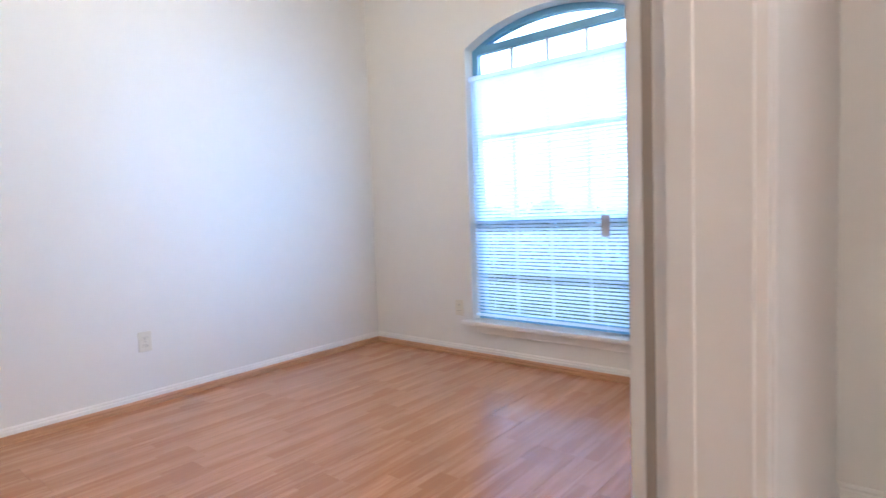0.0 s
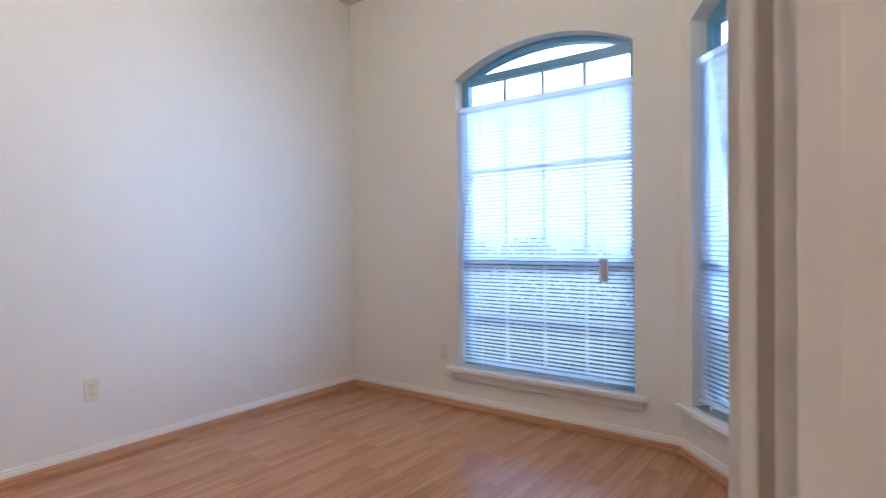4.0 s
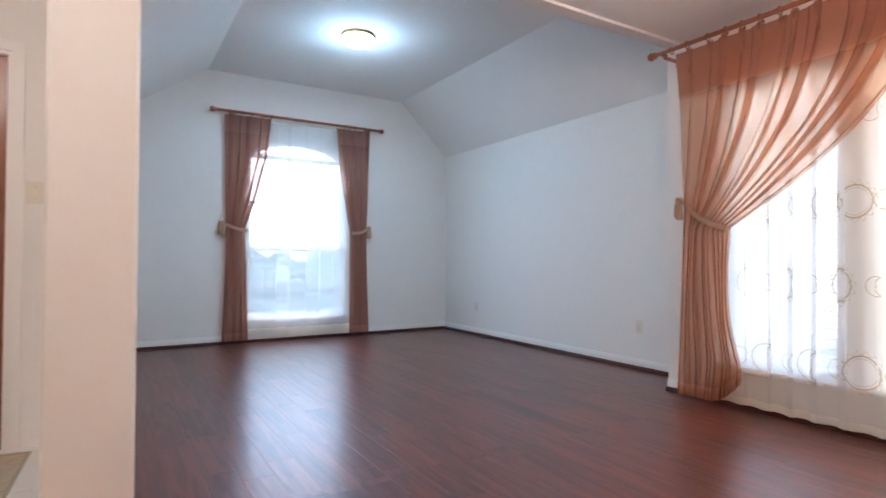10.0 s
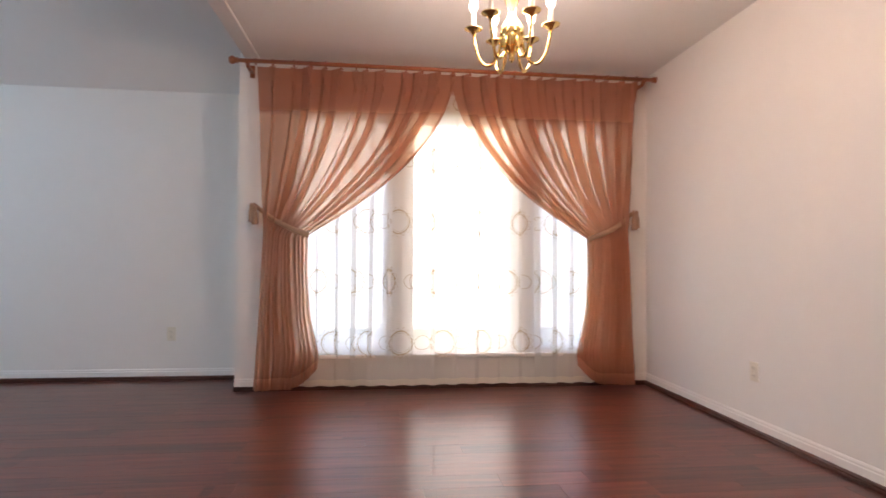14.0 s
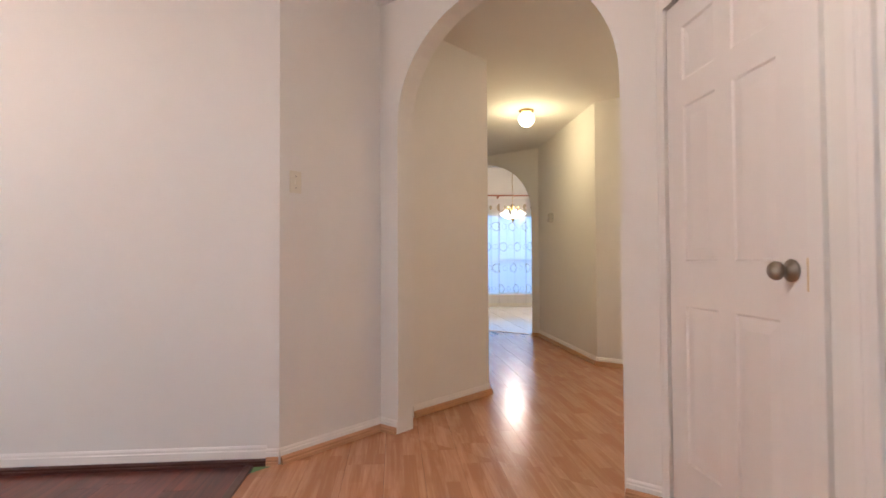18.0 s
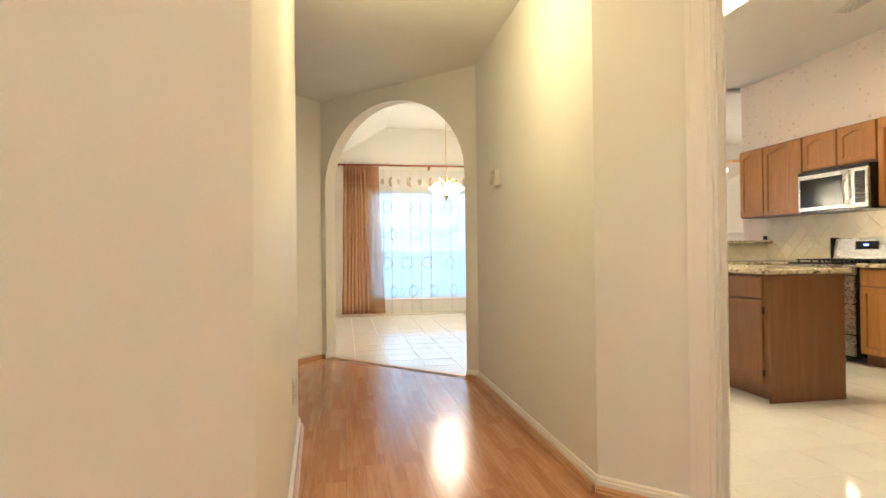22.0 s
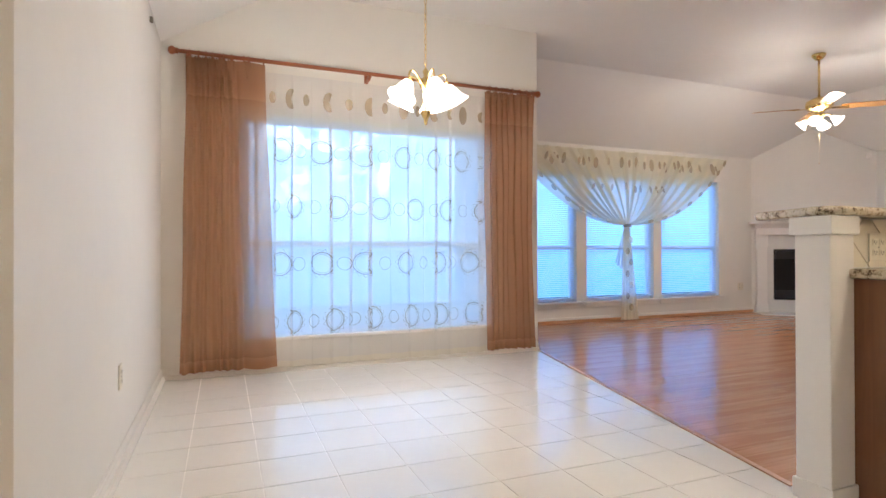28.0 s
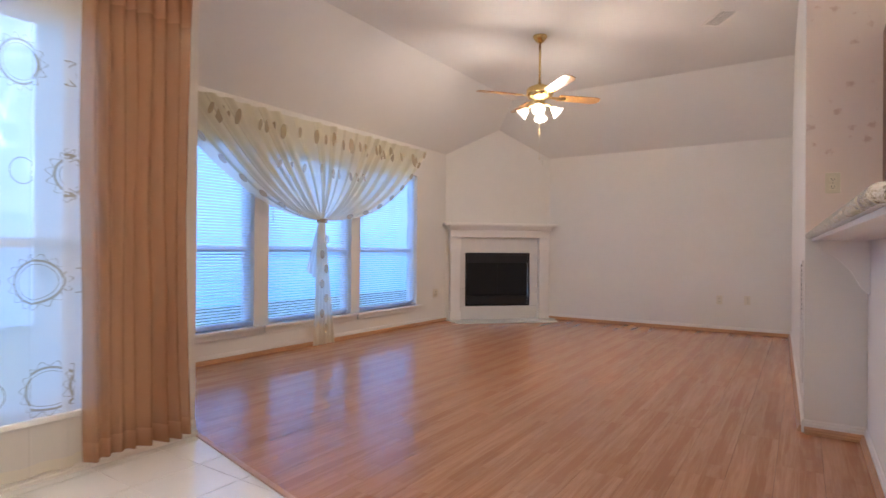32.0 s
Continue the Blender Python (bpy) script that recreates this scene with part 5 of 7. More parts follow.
def drape(m, left, right, top, foot, y, folds, amp, material, label, band=None, band_mat=None, seed=0, hem=0.09, share=(0.3, 0.42), name="drape", loose=0, rise=0.0, inner=1, pleats=False, wave=False):
    """A panel of stacked pleats between two edges given by height, hung at depth y from the wall; loose: the side (1 or -1) that hangs flat; rise: how far the hem lifts at its inner corner."""
    rng = random.Random(seed)
    ph = [rng.uniform(-0.5, 0.5) for _ in range(8)]
    widths = [rng.uniform(*share) for _ in range(folds)]
    t = thing(name, m, label, "curtain", "curtains")

    def surf(u, v, push=0.0):
        z = top + (foot - top) * v
        tight = 1 - (lerp(right, z) - lerp(left, z)) / (right[0][1] - left[0][1])
        if wave:
            q = u if loose >= 0 else 1 - u
            dep = (0.5 - 0.5 * math.cos(2 * math.pi * folds * q)) * (0.72 + 0.28 * math.sin(7.3 * q + 9 * ph[7])) * (0.45 + 0.55 * min(1.0, v * 5))
        else:
            q, dep = zfold(u if loose >= 0 else 1 - u, folds, widths, 0.55 * max(0.0, tight))
        if loose:
            q = q / 1.36 if q < 0.8976 else 0.66 + (q - 0.8976) / 0.301
            q = q if loose > 0 else 1 - q
        q += math.sin(math.pi * q) * (0.026 * math.sin(8 * q + ph[0] + 1.2 * v) + 0.012 * math.sin(23 * q + 9 * ph[1]) + 0.005 * math.sin(41 * q + 9 * ph[6] + 2 * v))
        g = q if inner > 0 else 1 - q
        lift = max(0.0, (g - 0.55) / 0.45)
        z = top + (foot + rise * lift * lift - top) * v
        a, b = lerp(left, z), lerp(right, z)
        out = 2 * amp * dep * (0.75 + 0.25 * math.sin(7 * q + ph[2] + 2 * v))
        belly = 0.05 * math.sin(math.pi * min(1.0, max(0.0, z / 1.2))) * lift if rise else 0.0
        sway = 0.012 * math.sin(5.5 * q + 5 * v + ph[3]) + 0.006 * math.sin(17 * q + 9 * v + ph[4])
        return (a + (b - a) * q + 0.004 * math.sin(11 * v + 9 * q + ph[5]), y - out - belly + sway - push, z)
    cols = folds * 16
    part("panel", sheet(surf, 52, cols), material, t, smooth=True)
    if band:
        part("header_band", sheet(lambda u, v: surf(u, v * band / (top - foot), 0.004), 8, cols), band_mat or DRAPEBAND, t, "doubled header band", smooth=True)
    if hem:
        h = hem / (top - foot)
        part("hem", sheet(lambda u, v: surf(u, 1 - h + v * h, 0.003), 3, cols), band_mat or DRAPEBAND, t, "doubled lower hem", smooth=True)
    tops = []
    for i in range(folds):
        r = widths[i]
        u = (i + (0.5 if wave else 1 / (1 + 2.2 * r))) / folds
        x, yy, z = surf(u if loose >= 0 else 1 - u, 0.0)
        tops.append(x)
        if pleats:
            bm = bmesh.new()
            for d in (-1, 0, 1):
                tube(bm, [(x + d * 0.017 - 0.008, yy - 0.006 - 0.004 * (d == 0), top + 0.004), (x + d * 0.013 - 0.008, yy - 0.012, top - 0.05), (x + d * 0.004 - 0.008, yy - 0.009, top - 0.105), (x + d * 0.010 - 0.010, yy - 0.002, top - 0.17)], [0.006, 0.0065, 0.005, 0.002], 7)
            part("pinch_pleat", bm, band_mat or DRAPEBAND, t, "three-fingered pinch pleat", smooth=True)
    return tops


def tieback(m, a, b, label, drop=0.2):
    """A flat cloth band from the wall hook round the drape, with fringed tufts."""
    t = thing("tieback", m, label, "tieback", "tiebacks")
    ax, az = a
    bx_, bz = b
    bm = bmesh.new()
    prev = None
    for i in range(17):
        f = i / 16
        x, y, z = ax + (bx_ - ax) * f, -0.03 - 0.17 * math.sin(math.pi * min(1, f * 0.62)), az + (bz - az) * f - 0.03 * math.sin(math.pi * f)
        ringv = [bm.verts.new((x, y + dy, z + dz_)) for dy, dz_ in ((0.003, -0.021), (-0.003, -0.019), (-0.004, 0.0), (-0.003, 0.019), (0.003, 0.021))]
        if prev:
            for k in range(5):
                bm.faces.new((prev[k], prev[(k + 1) % 5], ringv[(k + 1) % 5], ringv[k]))
        prev = ringv
    part("band", bm, CORD, t, smooth=True)
    d = 1 if bx_ > ax else -1
    for k in range(2):
        bm = bmesh.new()
        lathe(bm, [(0.004, 0), (0.016, -0.012), (0.018, -0.03), (0.013, -0.04), (0.022, -0.06), (0.026, -drop * 0.7), (0.024, -drop * 0.75), (0, -drop * 0.76)], 14)
        bmesh.ops.transform(bm, matrix=Matrix.Translation((ax + d * 0.03 * k - d * 0.01, -0.05 - 0.02 * k, az + 0.01 - 0.02 * k)), verts=bm.verts)
        part("tassel", bm, CORD, t, "fringed tassel", smooth=True)
    return t


def sheer(m, s0, s1, top, foot, y, folds, amp, label, rows_z, seed=0, petals=None, hem=0.12, share=(0.10, 0.36), material=None):
    """A sheer in stacked pleats, embroidered with rings that follow its folds."""
    rng = random.Random(seed)
    a, b, c = rng.uniform(0, 6), rng.uniform(0, 6), rng.uniform(0, 6)
    widths = [rng.uniform(*share) for _ in range(folds)]
    mean = sum(widths) / folds
    cloth_len = (s1 - s0) * (1 + 2.2 * mean)
    t = thing("sheer_curtain", m, label, "sheer curtain", "sheers")

    def surf(u, v, push=0.0):
        z = top + (foot - top) * v
        q, dep = zfold(min(max(u, 0.0), 1.0), folds, widths)
        q += 0.018 * math.sin(math.pi * q) * math.sin(9 * q + a) + 0.004 * math.sin(21 * q + 2.2 * v + c) * v
        d = y - 2 * amp * dep * (0.6 + 0.4 * v) - 0.008 * math.sin(11 * q + c + 1.5 * v)
        return (s0 + (s1 - s0) * q, d - push, z + 0.004 * v * v * math.sin(2 * math.pi * folds * q))

    def on(w, z):
        return surf(w / cloth_len, (z - top) / (foot - top), 0.003)
    n = folds * 16
    part("panel", sheet(surf, 24, n), material or SHEER, t)
    part("hem", sheet(lambda u, v: surf(u, 1 - hem / (top - foot) * (1 - v), 0.004), 3, n), SHEERHEM, t, "doubled hem")

    def ring(bm, w, z, r, wide, frill=0.0, n=44):
        prev = None
        for i in range(n + 1):
            q = 2 * math.pi * i / n
            rr = r + frill * math.sin(15 * q)
            p = [bm.verts.new(on(w + (rr + e) * math.cos(q), z + (rr + e) * math.sin(q))) for e in (-wide / 2, wide / 2)]
            if prev:
                bm.faces.new((prev[0], p[0], p[1], prev[1]))
            prev = p
    for j, z in enumerate(rows_z):
        k, w = j % 2, 0.16 + 0.07 * (j % 2)
        while w < cloth_len - 0.15:
            bm = bmesh.new()
            if k % 2 == 0:
                ring(bm, w, z, 0.094, 0.010)
                ring(bm, w, z, 0.078, 0.003)
                ring(bm, w, z, 0.112, 0.0034, 0.011, 120)
            else:
                ring(bm, w, z, 0.056, 0.005)
            part("embroidered_ring", bm, THREAD, t, "tan ring with a frilled edge" if k % 2 == 0 else "small tan ring")
            w += 0.225 * rng.uniform(0.92, 1.08)
            k += 1
    if petals:
        w, k = 0.12, 0
        while w < cloth_len - 0.1:
            bm = bmesh.new()
            wd, h = (0.030, 0.050) if k % 2 else (0.050, 0.085)
            ctr = bm.verts.new(on(w, petals))
            rim = [bm.verts.new(on(w + wd * math.cos(q), petals + h * math.sin(q))) for q in [2 * math.pi * i / 20 for i in range(20)]]
            for i in range(20):
                bm.faces.new((ctr, rim[i], rim[(i + 1) % 20]))
            part("woven_leaf", bm, PETAL, t, "tan woven leaf below the heading")
            w += 0.215 * rng.uniform(0.9, 1.1)
            k += 1
    return t, surf


# dining room
FD = frame_on(5.05, -0.90, 0, -1)


def sag(x_peak, x_knot, zt, zk, p=1.95, n=14):
    out = []
    for i in range(n + 1):
        d = i / n
        out.append((zt - (zt - zk) * d, x_peak + (x_knot - x_peak) * d ** p))
    return out


Lc = [(2.52, 0.16), (1.9, 0.185), (1.25, 0.225), (0.9, 0.205), (0.03, 0.175)]
Rc = sag(1.69, 0.56, 2.52, 1.22) + [(0.95, 0.57), (0.6, 0.60), (0.3, 0.66), (0.03, 0.62)]
mir = lambda pts: [(z, 3.37 - x) for z, x in pts]
tops_l = drape(FD, Lc, Rc, 2.52, 0.03, -0.115, 12, 0.030, DRAPE, "rust sheer drape tied back, pleated on rings", band=0.33, seed=1, share=(0.10, 0.62), rise=0.16, inner=1, pleats=True)
tops_r = drape(FD, mir(Rc), mir(Lc), 2.52, 0.03, -0.115, 12, 0.030, DRAPE, "rust sheer drape tied back, pleated on rings", band=0.33, seed=2, share=(0.10, 0.62), rise=0.16, inner=-1, pleats=True)
rd = rod(FD, 0.03, 3.35, 2.545, -0.17, "reddish wooden rod with ball finials over the dining window", (0.10, 1.68, 3.27))
rings(rd, [0.16] + tops_l + tops_r, -0.17, 2.545)
tieback(FD, (0.13, 1.46), (0.58, 1.215), "flat rust tieback band with a fringed tuft")
tieback(FD, (3.26, 1.46), (2.79, 1.215), "flat rust tieback band with a fringed tuft")
sheer(FD, 0.30, 3.05, 2.48, 0.035, -0.05, 17, 0.011, "white sheer curtain with tan embroidered rings", (0.37, 0.86, 1.34, 1.84, 2.31), seed=4, hem=0.05)

# living room window
FL = frame_on(1.30, 3.14, 1, 0)
tops_l = drape(FL, [(2.67, 1.17), (1.34, 1.20), (0.04, 1.17)], [(2.67, 1.70), (2.2, 1.66), (1.7, 1.53), (1.33, 1.40), (0.9, 1.43), (0.04, 1.45)], 2.67, 0.04, -0.06, 5, 0.020, DRAPEROSE, "rose-brown sheer drape tied back at the living room window", band=0.2, band_mat=ROSEBAND, seed=5, share=(0.15, 0.5))
tops_r = drape(FL, [(2.67, 2.53), (2.2, 2.57), (1.7, 2.66), (1.33, 2.72), (0.9, 2.71), (0.04, 2.72)], [(2.67, 2.97), (1.34, 2.94), (0.04, 2.97)], 2.67, 0.04, -0.06, 5, 0.020, DRAPEROSE, "rose-brown sheer drape tied back at the living room window", band=0.2, band_mat=ROSEBAND, seed=6, share=(0.15, 0.5))
rd = rod(FL, 1.08, 3.10, 2.70, -0.10, "reddish wooden rod over the living room window", (1.25, 2.95))
rings(rd, tops_l + tops_r, -0.10, 2.70)
tieback(FL, (1.15, 1.42), (1.42, 1.32), "flat rust tieback band with a fringed tuft")
tieback(FL, (2.99, 1.42), (2.70, 1.32), "flat rust tieback band with a fringed tuft")
sheer(FL, 1.30, 2.84, 2.64, 0.04, -0.03, 9, 0.010, "plain white sheer curtain", (), seed=8, share=(0.05, 0.26), material=SHEEROPEN)

# breakfast room
FB = frame_on(0.0, -13.68, -1, 0)
tops_l = drape(FB, [(2.50, 0.18), (1.2, 0.16), (0.06, 0.14)], [(2.50, 0.76), (1.2, 0.81), (0.06, 0.85)], 2.50, 0.06, -0.090, 8, 0.052, DRAPEBROWN, "rust brown pleated drape hanging straight", band=0.30, band_mat=BROWNBAND, seed=9, loose=1, wave=True, pleats=True)
tops_r = drape(FB, [(2.50, 2.74), (1.2, 2.74), (0.06, 2.76)], [(2.50, 3.27), (1.2, 3.25), (0.06, 3.28)], 2.50, 0.06, -0.090, 8, 0.052, DRAPEBROWN, "rust brown pleated drape hanging straight", band=0.30, band_mat=BROWNBAND, seed=10, wave=True, pleats=True)
rd = rod(FB, 0.13, 3.26, 2.525, -0.12, "reddish wooden rod over the breakfast window", (0.2, 1.62, 3.2))
rings(rd, tops_l + tops_r + [0.60, 0.75], -0.12, 2.525)
sheer(FB, 0.55, 2.90, 2.46, 0.04, -0.045, 15, 0.010, "white sheer curtain with tan embroidered rings", (0.41, 0.888, 1.368, 1.83), seed=11, petals=2.26, hem=0.05, share=(0.03, 0.28), material=SHEERFINE)

# family room scarf, gathered to a knot
FF = frame_on(-3.37, -15.30, -1, 0)
t = thing("scarf_curtain", FF, "white sheer scarf curtain gathered to a central knot", "sheer curtain")
KX, KZ = 2.42, 1.36
SCARF_SHARE = [random.Random(21 + i).uniform(0.12, 0.5) for i in range(19)]


def scarf(u, v):
    """Hung along the top, drawn together at the knot; its outer edges sag."""
    q, dep = zfold(u, 19, SCARF_SHARE)
    q += math.sin(math.pi * q) * (0.022 * math.sin(11 * q + 1.3) + 0.009 * math.sin(29 * q + 2.0 * v))
    edge = abs(2 * q - 1)
    xt = 0.50 + 3.90 * q
    d = 1 - v
    x = xt + (KX + 0.10 * (q - 0.5) - xt) * v
    return (x, -0.055 - 0.075 * dep * (1 - 0.4 * v) - 0.07 * math.sin(math.pi * v * 0.85) - 0.012 * math.sin(14 * q) * d, KZ + (2.41 - KZ) * d ** (1 + 1.15 * edge))


part("swag", sheet(lambda u, v: scarf(u, v ** 1.4), 34, 19 * 18), SCARFCLOTH, t)


def woven_leaf(x, y, z, w, h, lean):
    """A leaf motif lying on the cloth, its long axis leaning by an angle."""
    bm = bmesh.new()
    ca, sa = math.cos(lean), math.sin(lean)
    bm.faces.new([bm.verts.new((x + w * math.cos(q) * ca - h * math.sin(q) * sa, y, z + w * math.cos(q) * sa + h * math.sin(q) * ca)) for q in [2 * math.pi * i / 14 for i in range(14)]])
    part("woven_leaf", bm, PETAL, t, "tan woven leaf motif")


def at_drop(u, d):
    """A place on the front of the cloth, some way below its top."""
    return scarf(u, 1 - (1 - d / 1.05) ** (1 / (1 + 1.15 * abs(2 * u - 1))))


rng = random.Random(13)
for i in range(1, 25):
    u = i / 25
    x, y, z = at_drop(u, 0.17 + 0.015 * math.sin(2.3 * i))
    woven_leaf(x, y - 0.035, z, rng.uniform(0.030, 0.046) if i % 2 else 0.024, rng.uniform(0.075, 0.10) if i % 2 else 0.06, (u - 0.5) * 0.9)
for i in range(9):
    u = 0.26 + 0.48 * i / 8
    x, y, z = at_drop(u, 0.52)
    woven_leaf(x, y - 0.035, z, 0.024, 0.055, (u - 0.5) * 2.2)
for u, d in ((0.012, 1), (0.988, -1)):
    for i in range(8):
        v = 0.05 + 0.78 * (i / 7) ** 1.2
        x, y, z = scarf(u, v)
        woven_leaf(x, y - 0.035, z + 0.035, 0.026, 0.055, d * (0.5 + 0.12 * i))
bm = bmesh.new()
for q in range(3):
    tube(bm, [(KX + 0.055 * math.cos(a), -0.11 + 0.04 * math.sin(a), KZ - 0.02 + 0.012 * q) for a in [i * math.pi / 8 for i in range(16)]], 0.010, 8, close=True)
part("knot_tie", bm, PETAL, t, smooth=True)
part("tail", sheet(lambda u, v: (KX - 0.05 + 0.10 * u + (u - 0.35) * 0.22 * v, -0.10 - 0.02 * math.sin(2 * math.pi * 5 * u + v), KZ - 0.02 - (KZ - 0.03) * v), 26, 44), SCARFCLOTH, t, smooth=True)
part("short_tail", sheet(lambda u, v: (KX - 0.03 - 0.16 * v + 0.08 * u + 0.08 * u * v, -0.075 - 0.015 * math.sin(2 * math.pi * 3 * u), KZ - 0.04 - 0.62 * v * (0.8 + 0.2 * u)), 14, 24), SHEER, t, smooth=True)
for i in range(7):
    z = 1.15 - i * 0.16
    xx = KX + 0.03 * (-1) ** i + 0.02
    bm = bmesh.new()
    bm.faces.new([bm.verts.new((xx + 0.034 * math.cos(a), -0.128, z + 0.05 * math.sin(a))) for a in [2 * math.pi * q / 14 for q in range(14)]])
    part("woven_leaf", bm, PETAL, t, "tan woven leaf motif")

sc = bmesh.new()
tube(sc, [(0, 0, 0.006), (0.05, 0.012, 0.010), (0.09, 0.005, 0.007), (0.13, 0.02, 0.006)], [0.004, 0.007, 0.006, 0.003], 6)
solid("rubber_scrap", sc, RUBBER, "thin black scrap lying on the foyer tiles", "scrap").matrix_world = pose(-0.225, -1.20, 0.0, rz=8)

# ------------------------------------------------------------------ lamps


def bezier(a, b, c, d, n=12):
    a, b, c, d = map(Vector, (a, b, c, d))
    return [a * (1 - s) ** 3 + b * 3 * s * (1 - s) ** 2 + c * 3 * s * s * (1 - s) + d * s ** 3 for s in [i / n for i in range(n + 1)]]


def chain(t, z0, z1, x=0.0, y=0.0):
    n = int((z1 - z0) / 0.032)
    bm = bmesh.new()
    for i in range(n):
        z = z0 + (i + 0.5) * (z1 - z0) / n
        c, s = (1, 0) if i % 2 else (0, 1)
        tube(bm, [(x + c * 0.008 * math.cos(q), y + s * 0.008 * math.cos(q), z + 0.021 * math.sin(q)) for q in [k * math.pi / 5 for k in range(10)]], 0.0022, 5, close=True)
    part("chain", bm, BRASS, t)


# dining chandelier
t = thing("chandelier", pose(3.15, -2.64, 2.62), "polished brass chandelier with six lit candle bulbs", "chandelier")
part("canopy", lathe(bmesh.new(), [(0.0, 0), (0.062, -0.002), (0.060, -0.012), (0.03, -0.028), (0.008, -0.034)], 24), BRASS, t, smooth=True)
chain(t, -0.17, -0.034)
part("stem", lathe(bmesh.new(), [(0.006, -0.25), (0.018, -0.27), (0.010, -0.30), (0.013, -0.36), (0.030, -0.40), (0.034, -0.44), (0.016, -0.48), (0.022, -0.52), (0.056, -0.57), (0.062, -0.61), (0.046, -0.66), (0.020, -0.69), (0.012, -0.705), (0.016, -0.72), (0.006, -0.735), (0, -0.738)], 28), BRASS, t, "turned brass body", smooth=True)
for i in range(6):
    a = radians(60 * i + 15)
    c, s = math.cos(a), math.sin(a)
    pts = bezier((0.045 * c, 0.045 * s, -0.60), (0.065 * c, 0.065 * s, -0.80), (0.17 * c, 0.17 * s, -0.80), (0.185 * c, 0.185 * s, -0.575))
    arm = part("arm", tube(bmesh.new(), pts, 0.0075, 8), BRASS, t, smooth=True)
    x, y = 0.185 * c, 0.185 * s
    part("drip_pan", lathe(bmesh.new(), [(0.008, -0.59), (0.018, -0.578), (0.042, -0.566), (0.044, -0.562), (0.018, -0.566), (0.0, -0.566)], 20, x, y), BRASS, arm, smooth=True)
    part("candle_sleeve", lathe(bmesh.new(), [(0.012, -0.566), (0.012, -0.49), (0, -0.489)], 14, x, y), TRIM, arm, "white candle sleeve")
    part("bulb", lathe(bmesh.new(), [(0.007, -0.489), (0.021, -0.462), (0.022, -0.445), (0.010, -0.410), (0.0, -0.395)], 14, x, y), BULB, arm, "lit candle bulb", smooth=True)

for ob in t.children:
    if ob.name.startswith(("stem", "arm")):
        ob.location.z = 0.09

# bowl lamps


def bowl_lamp(x, y, z, label, shade):
    t = thing("ceiling_lamp", pose(x, y, z), label, "ceiling lamp")
    part("pan", lathe(bmesh.new(), [(0.0, 0), (0.165, -0.001), (0.165, -0.022), (0.150, -0.026)], 32), BRASS, t, smooth=True)
    part("bowl", lathe(bmesh.new(), [(0.150, -0.024), (0.158, -0.04), (0.140, -0.075), (0.09, -0.10), (0.02, -0.112), (0.0, -0.112)], 32), shade, t, "lit frosted glass bowl", smooth=True)
    part("finial", lathe(bmesh.new(), [(0.0, -0.112), (0.012, -0.114), (0.008, -0.126), (0.0, -0.134)], 12), BRASS, t, smooth=True)


bowl_lamp(3.40, 1.34, 3.17, "lit round frosted bowl lamp flush on the vault", COOLSHADE)
# assumed fixtures for the added study and foyer lights, both unseen
bowl_lamp(-1.95, -1.1, 2.95, "assumed frosted bowl lamp on the study ceiling, out of view", SHADEGLASS)
bowl_lamp(0.50, -2.15, 2.62, "assumed frosted bowl lamp on the foyer ceiling, out of view", SHADEGLASS)

# hall lamps


def jar_lamp(x, y, z):
    t = thing("ceiling_lamp", pose(x, y, z), "small lit frosted jar lamp with a brass collar", "ceiling lamp", "hall lamps")
    part("collar", lathe(bmesh.new(), [(0.0, 0), (0.078, -0.001), (0.080, -0.010), (0.070, -0.020), (0.056, -0.026)], 28), BRASS, t, smooth=True)
    part("globe", lathe(bmesh.new(), [(0.052, -0.024), (0.058, -0.036), (0.082, -0.062), (0.088, -0.095), (0.076, -0.135), (0.045, -0.165), (0.0, -0.176)], 28), SHADEGLASS, t, "lit frosted glass jar", smooth=True)


jar_lamp(-0.66, -6.99, 2.60)
# copy of the hall lamp for the assumed west source, never in view
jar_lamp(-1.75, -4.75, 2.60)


def bell(n=22):
    """A bell-shaped glass shade, opening downward from its neck at the origin."""
    return lathe(bmesh.new(), [(0.018, 0.0), (0.030, -0.008), (0.042, -0.035), (0.056, -0.075), (0.082, -0.110), (0.086, -0.113), (0.079, -0.110), (0.052, -0.075), (0.038, -0.036), (0.014, -0.008)], n)


# breakfast chandelier
t = thing("chandelier", pose(-1.66, -12.26, 3.18), "brass chandelier with five lit frosted bell shades on a chain", "chandelier")
part("canopy", lathe(bmesh.new(), [(0.0, 0), (0.064, -0.002), (0.060, -0.014), (0.022, -0.034), (0.008, -0.04)], 24), BRASS, t, smooth=True)
chain(t, -1.02, -0.04)
part("stem", lathe(bmesh.new(), [(0.006, -1.01), (0.020, -1.03), (0.010, -1.06), (0.034, -1.09), (0.040, -1.12), (0.018, -1.16), (0.014, -1.22), (0.030, -1.27), (0.034, -1.30), (0.014, -1.34), (0.010, -1.37), (0, -1.38)], 26), BRASS, t, "turned brass body", smooth=True)
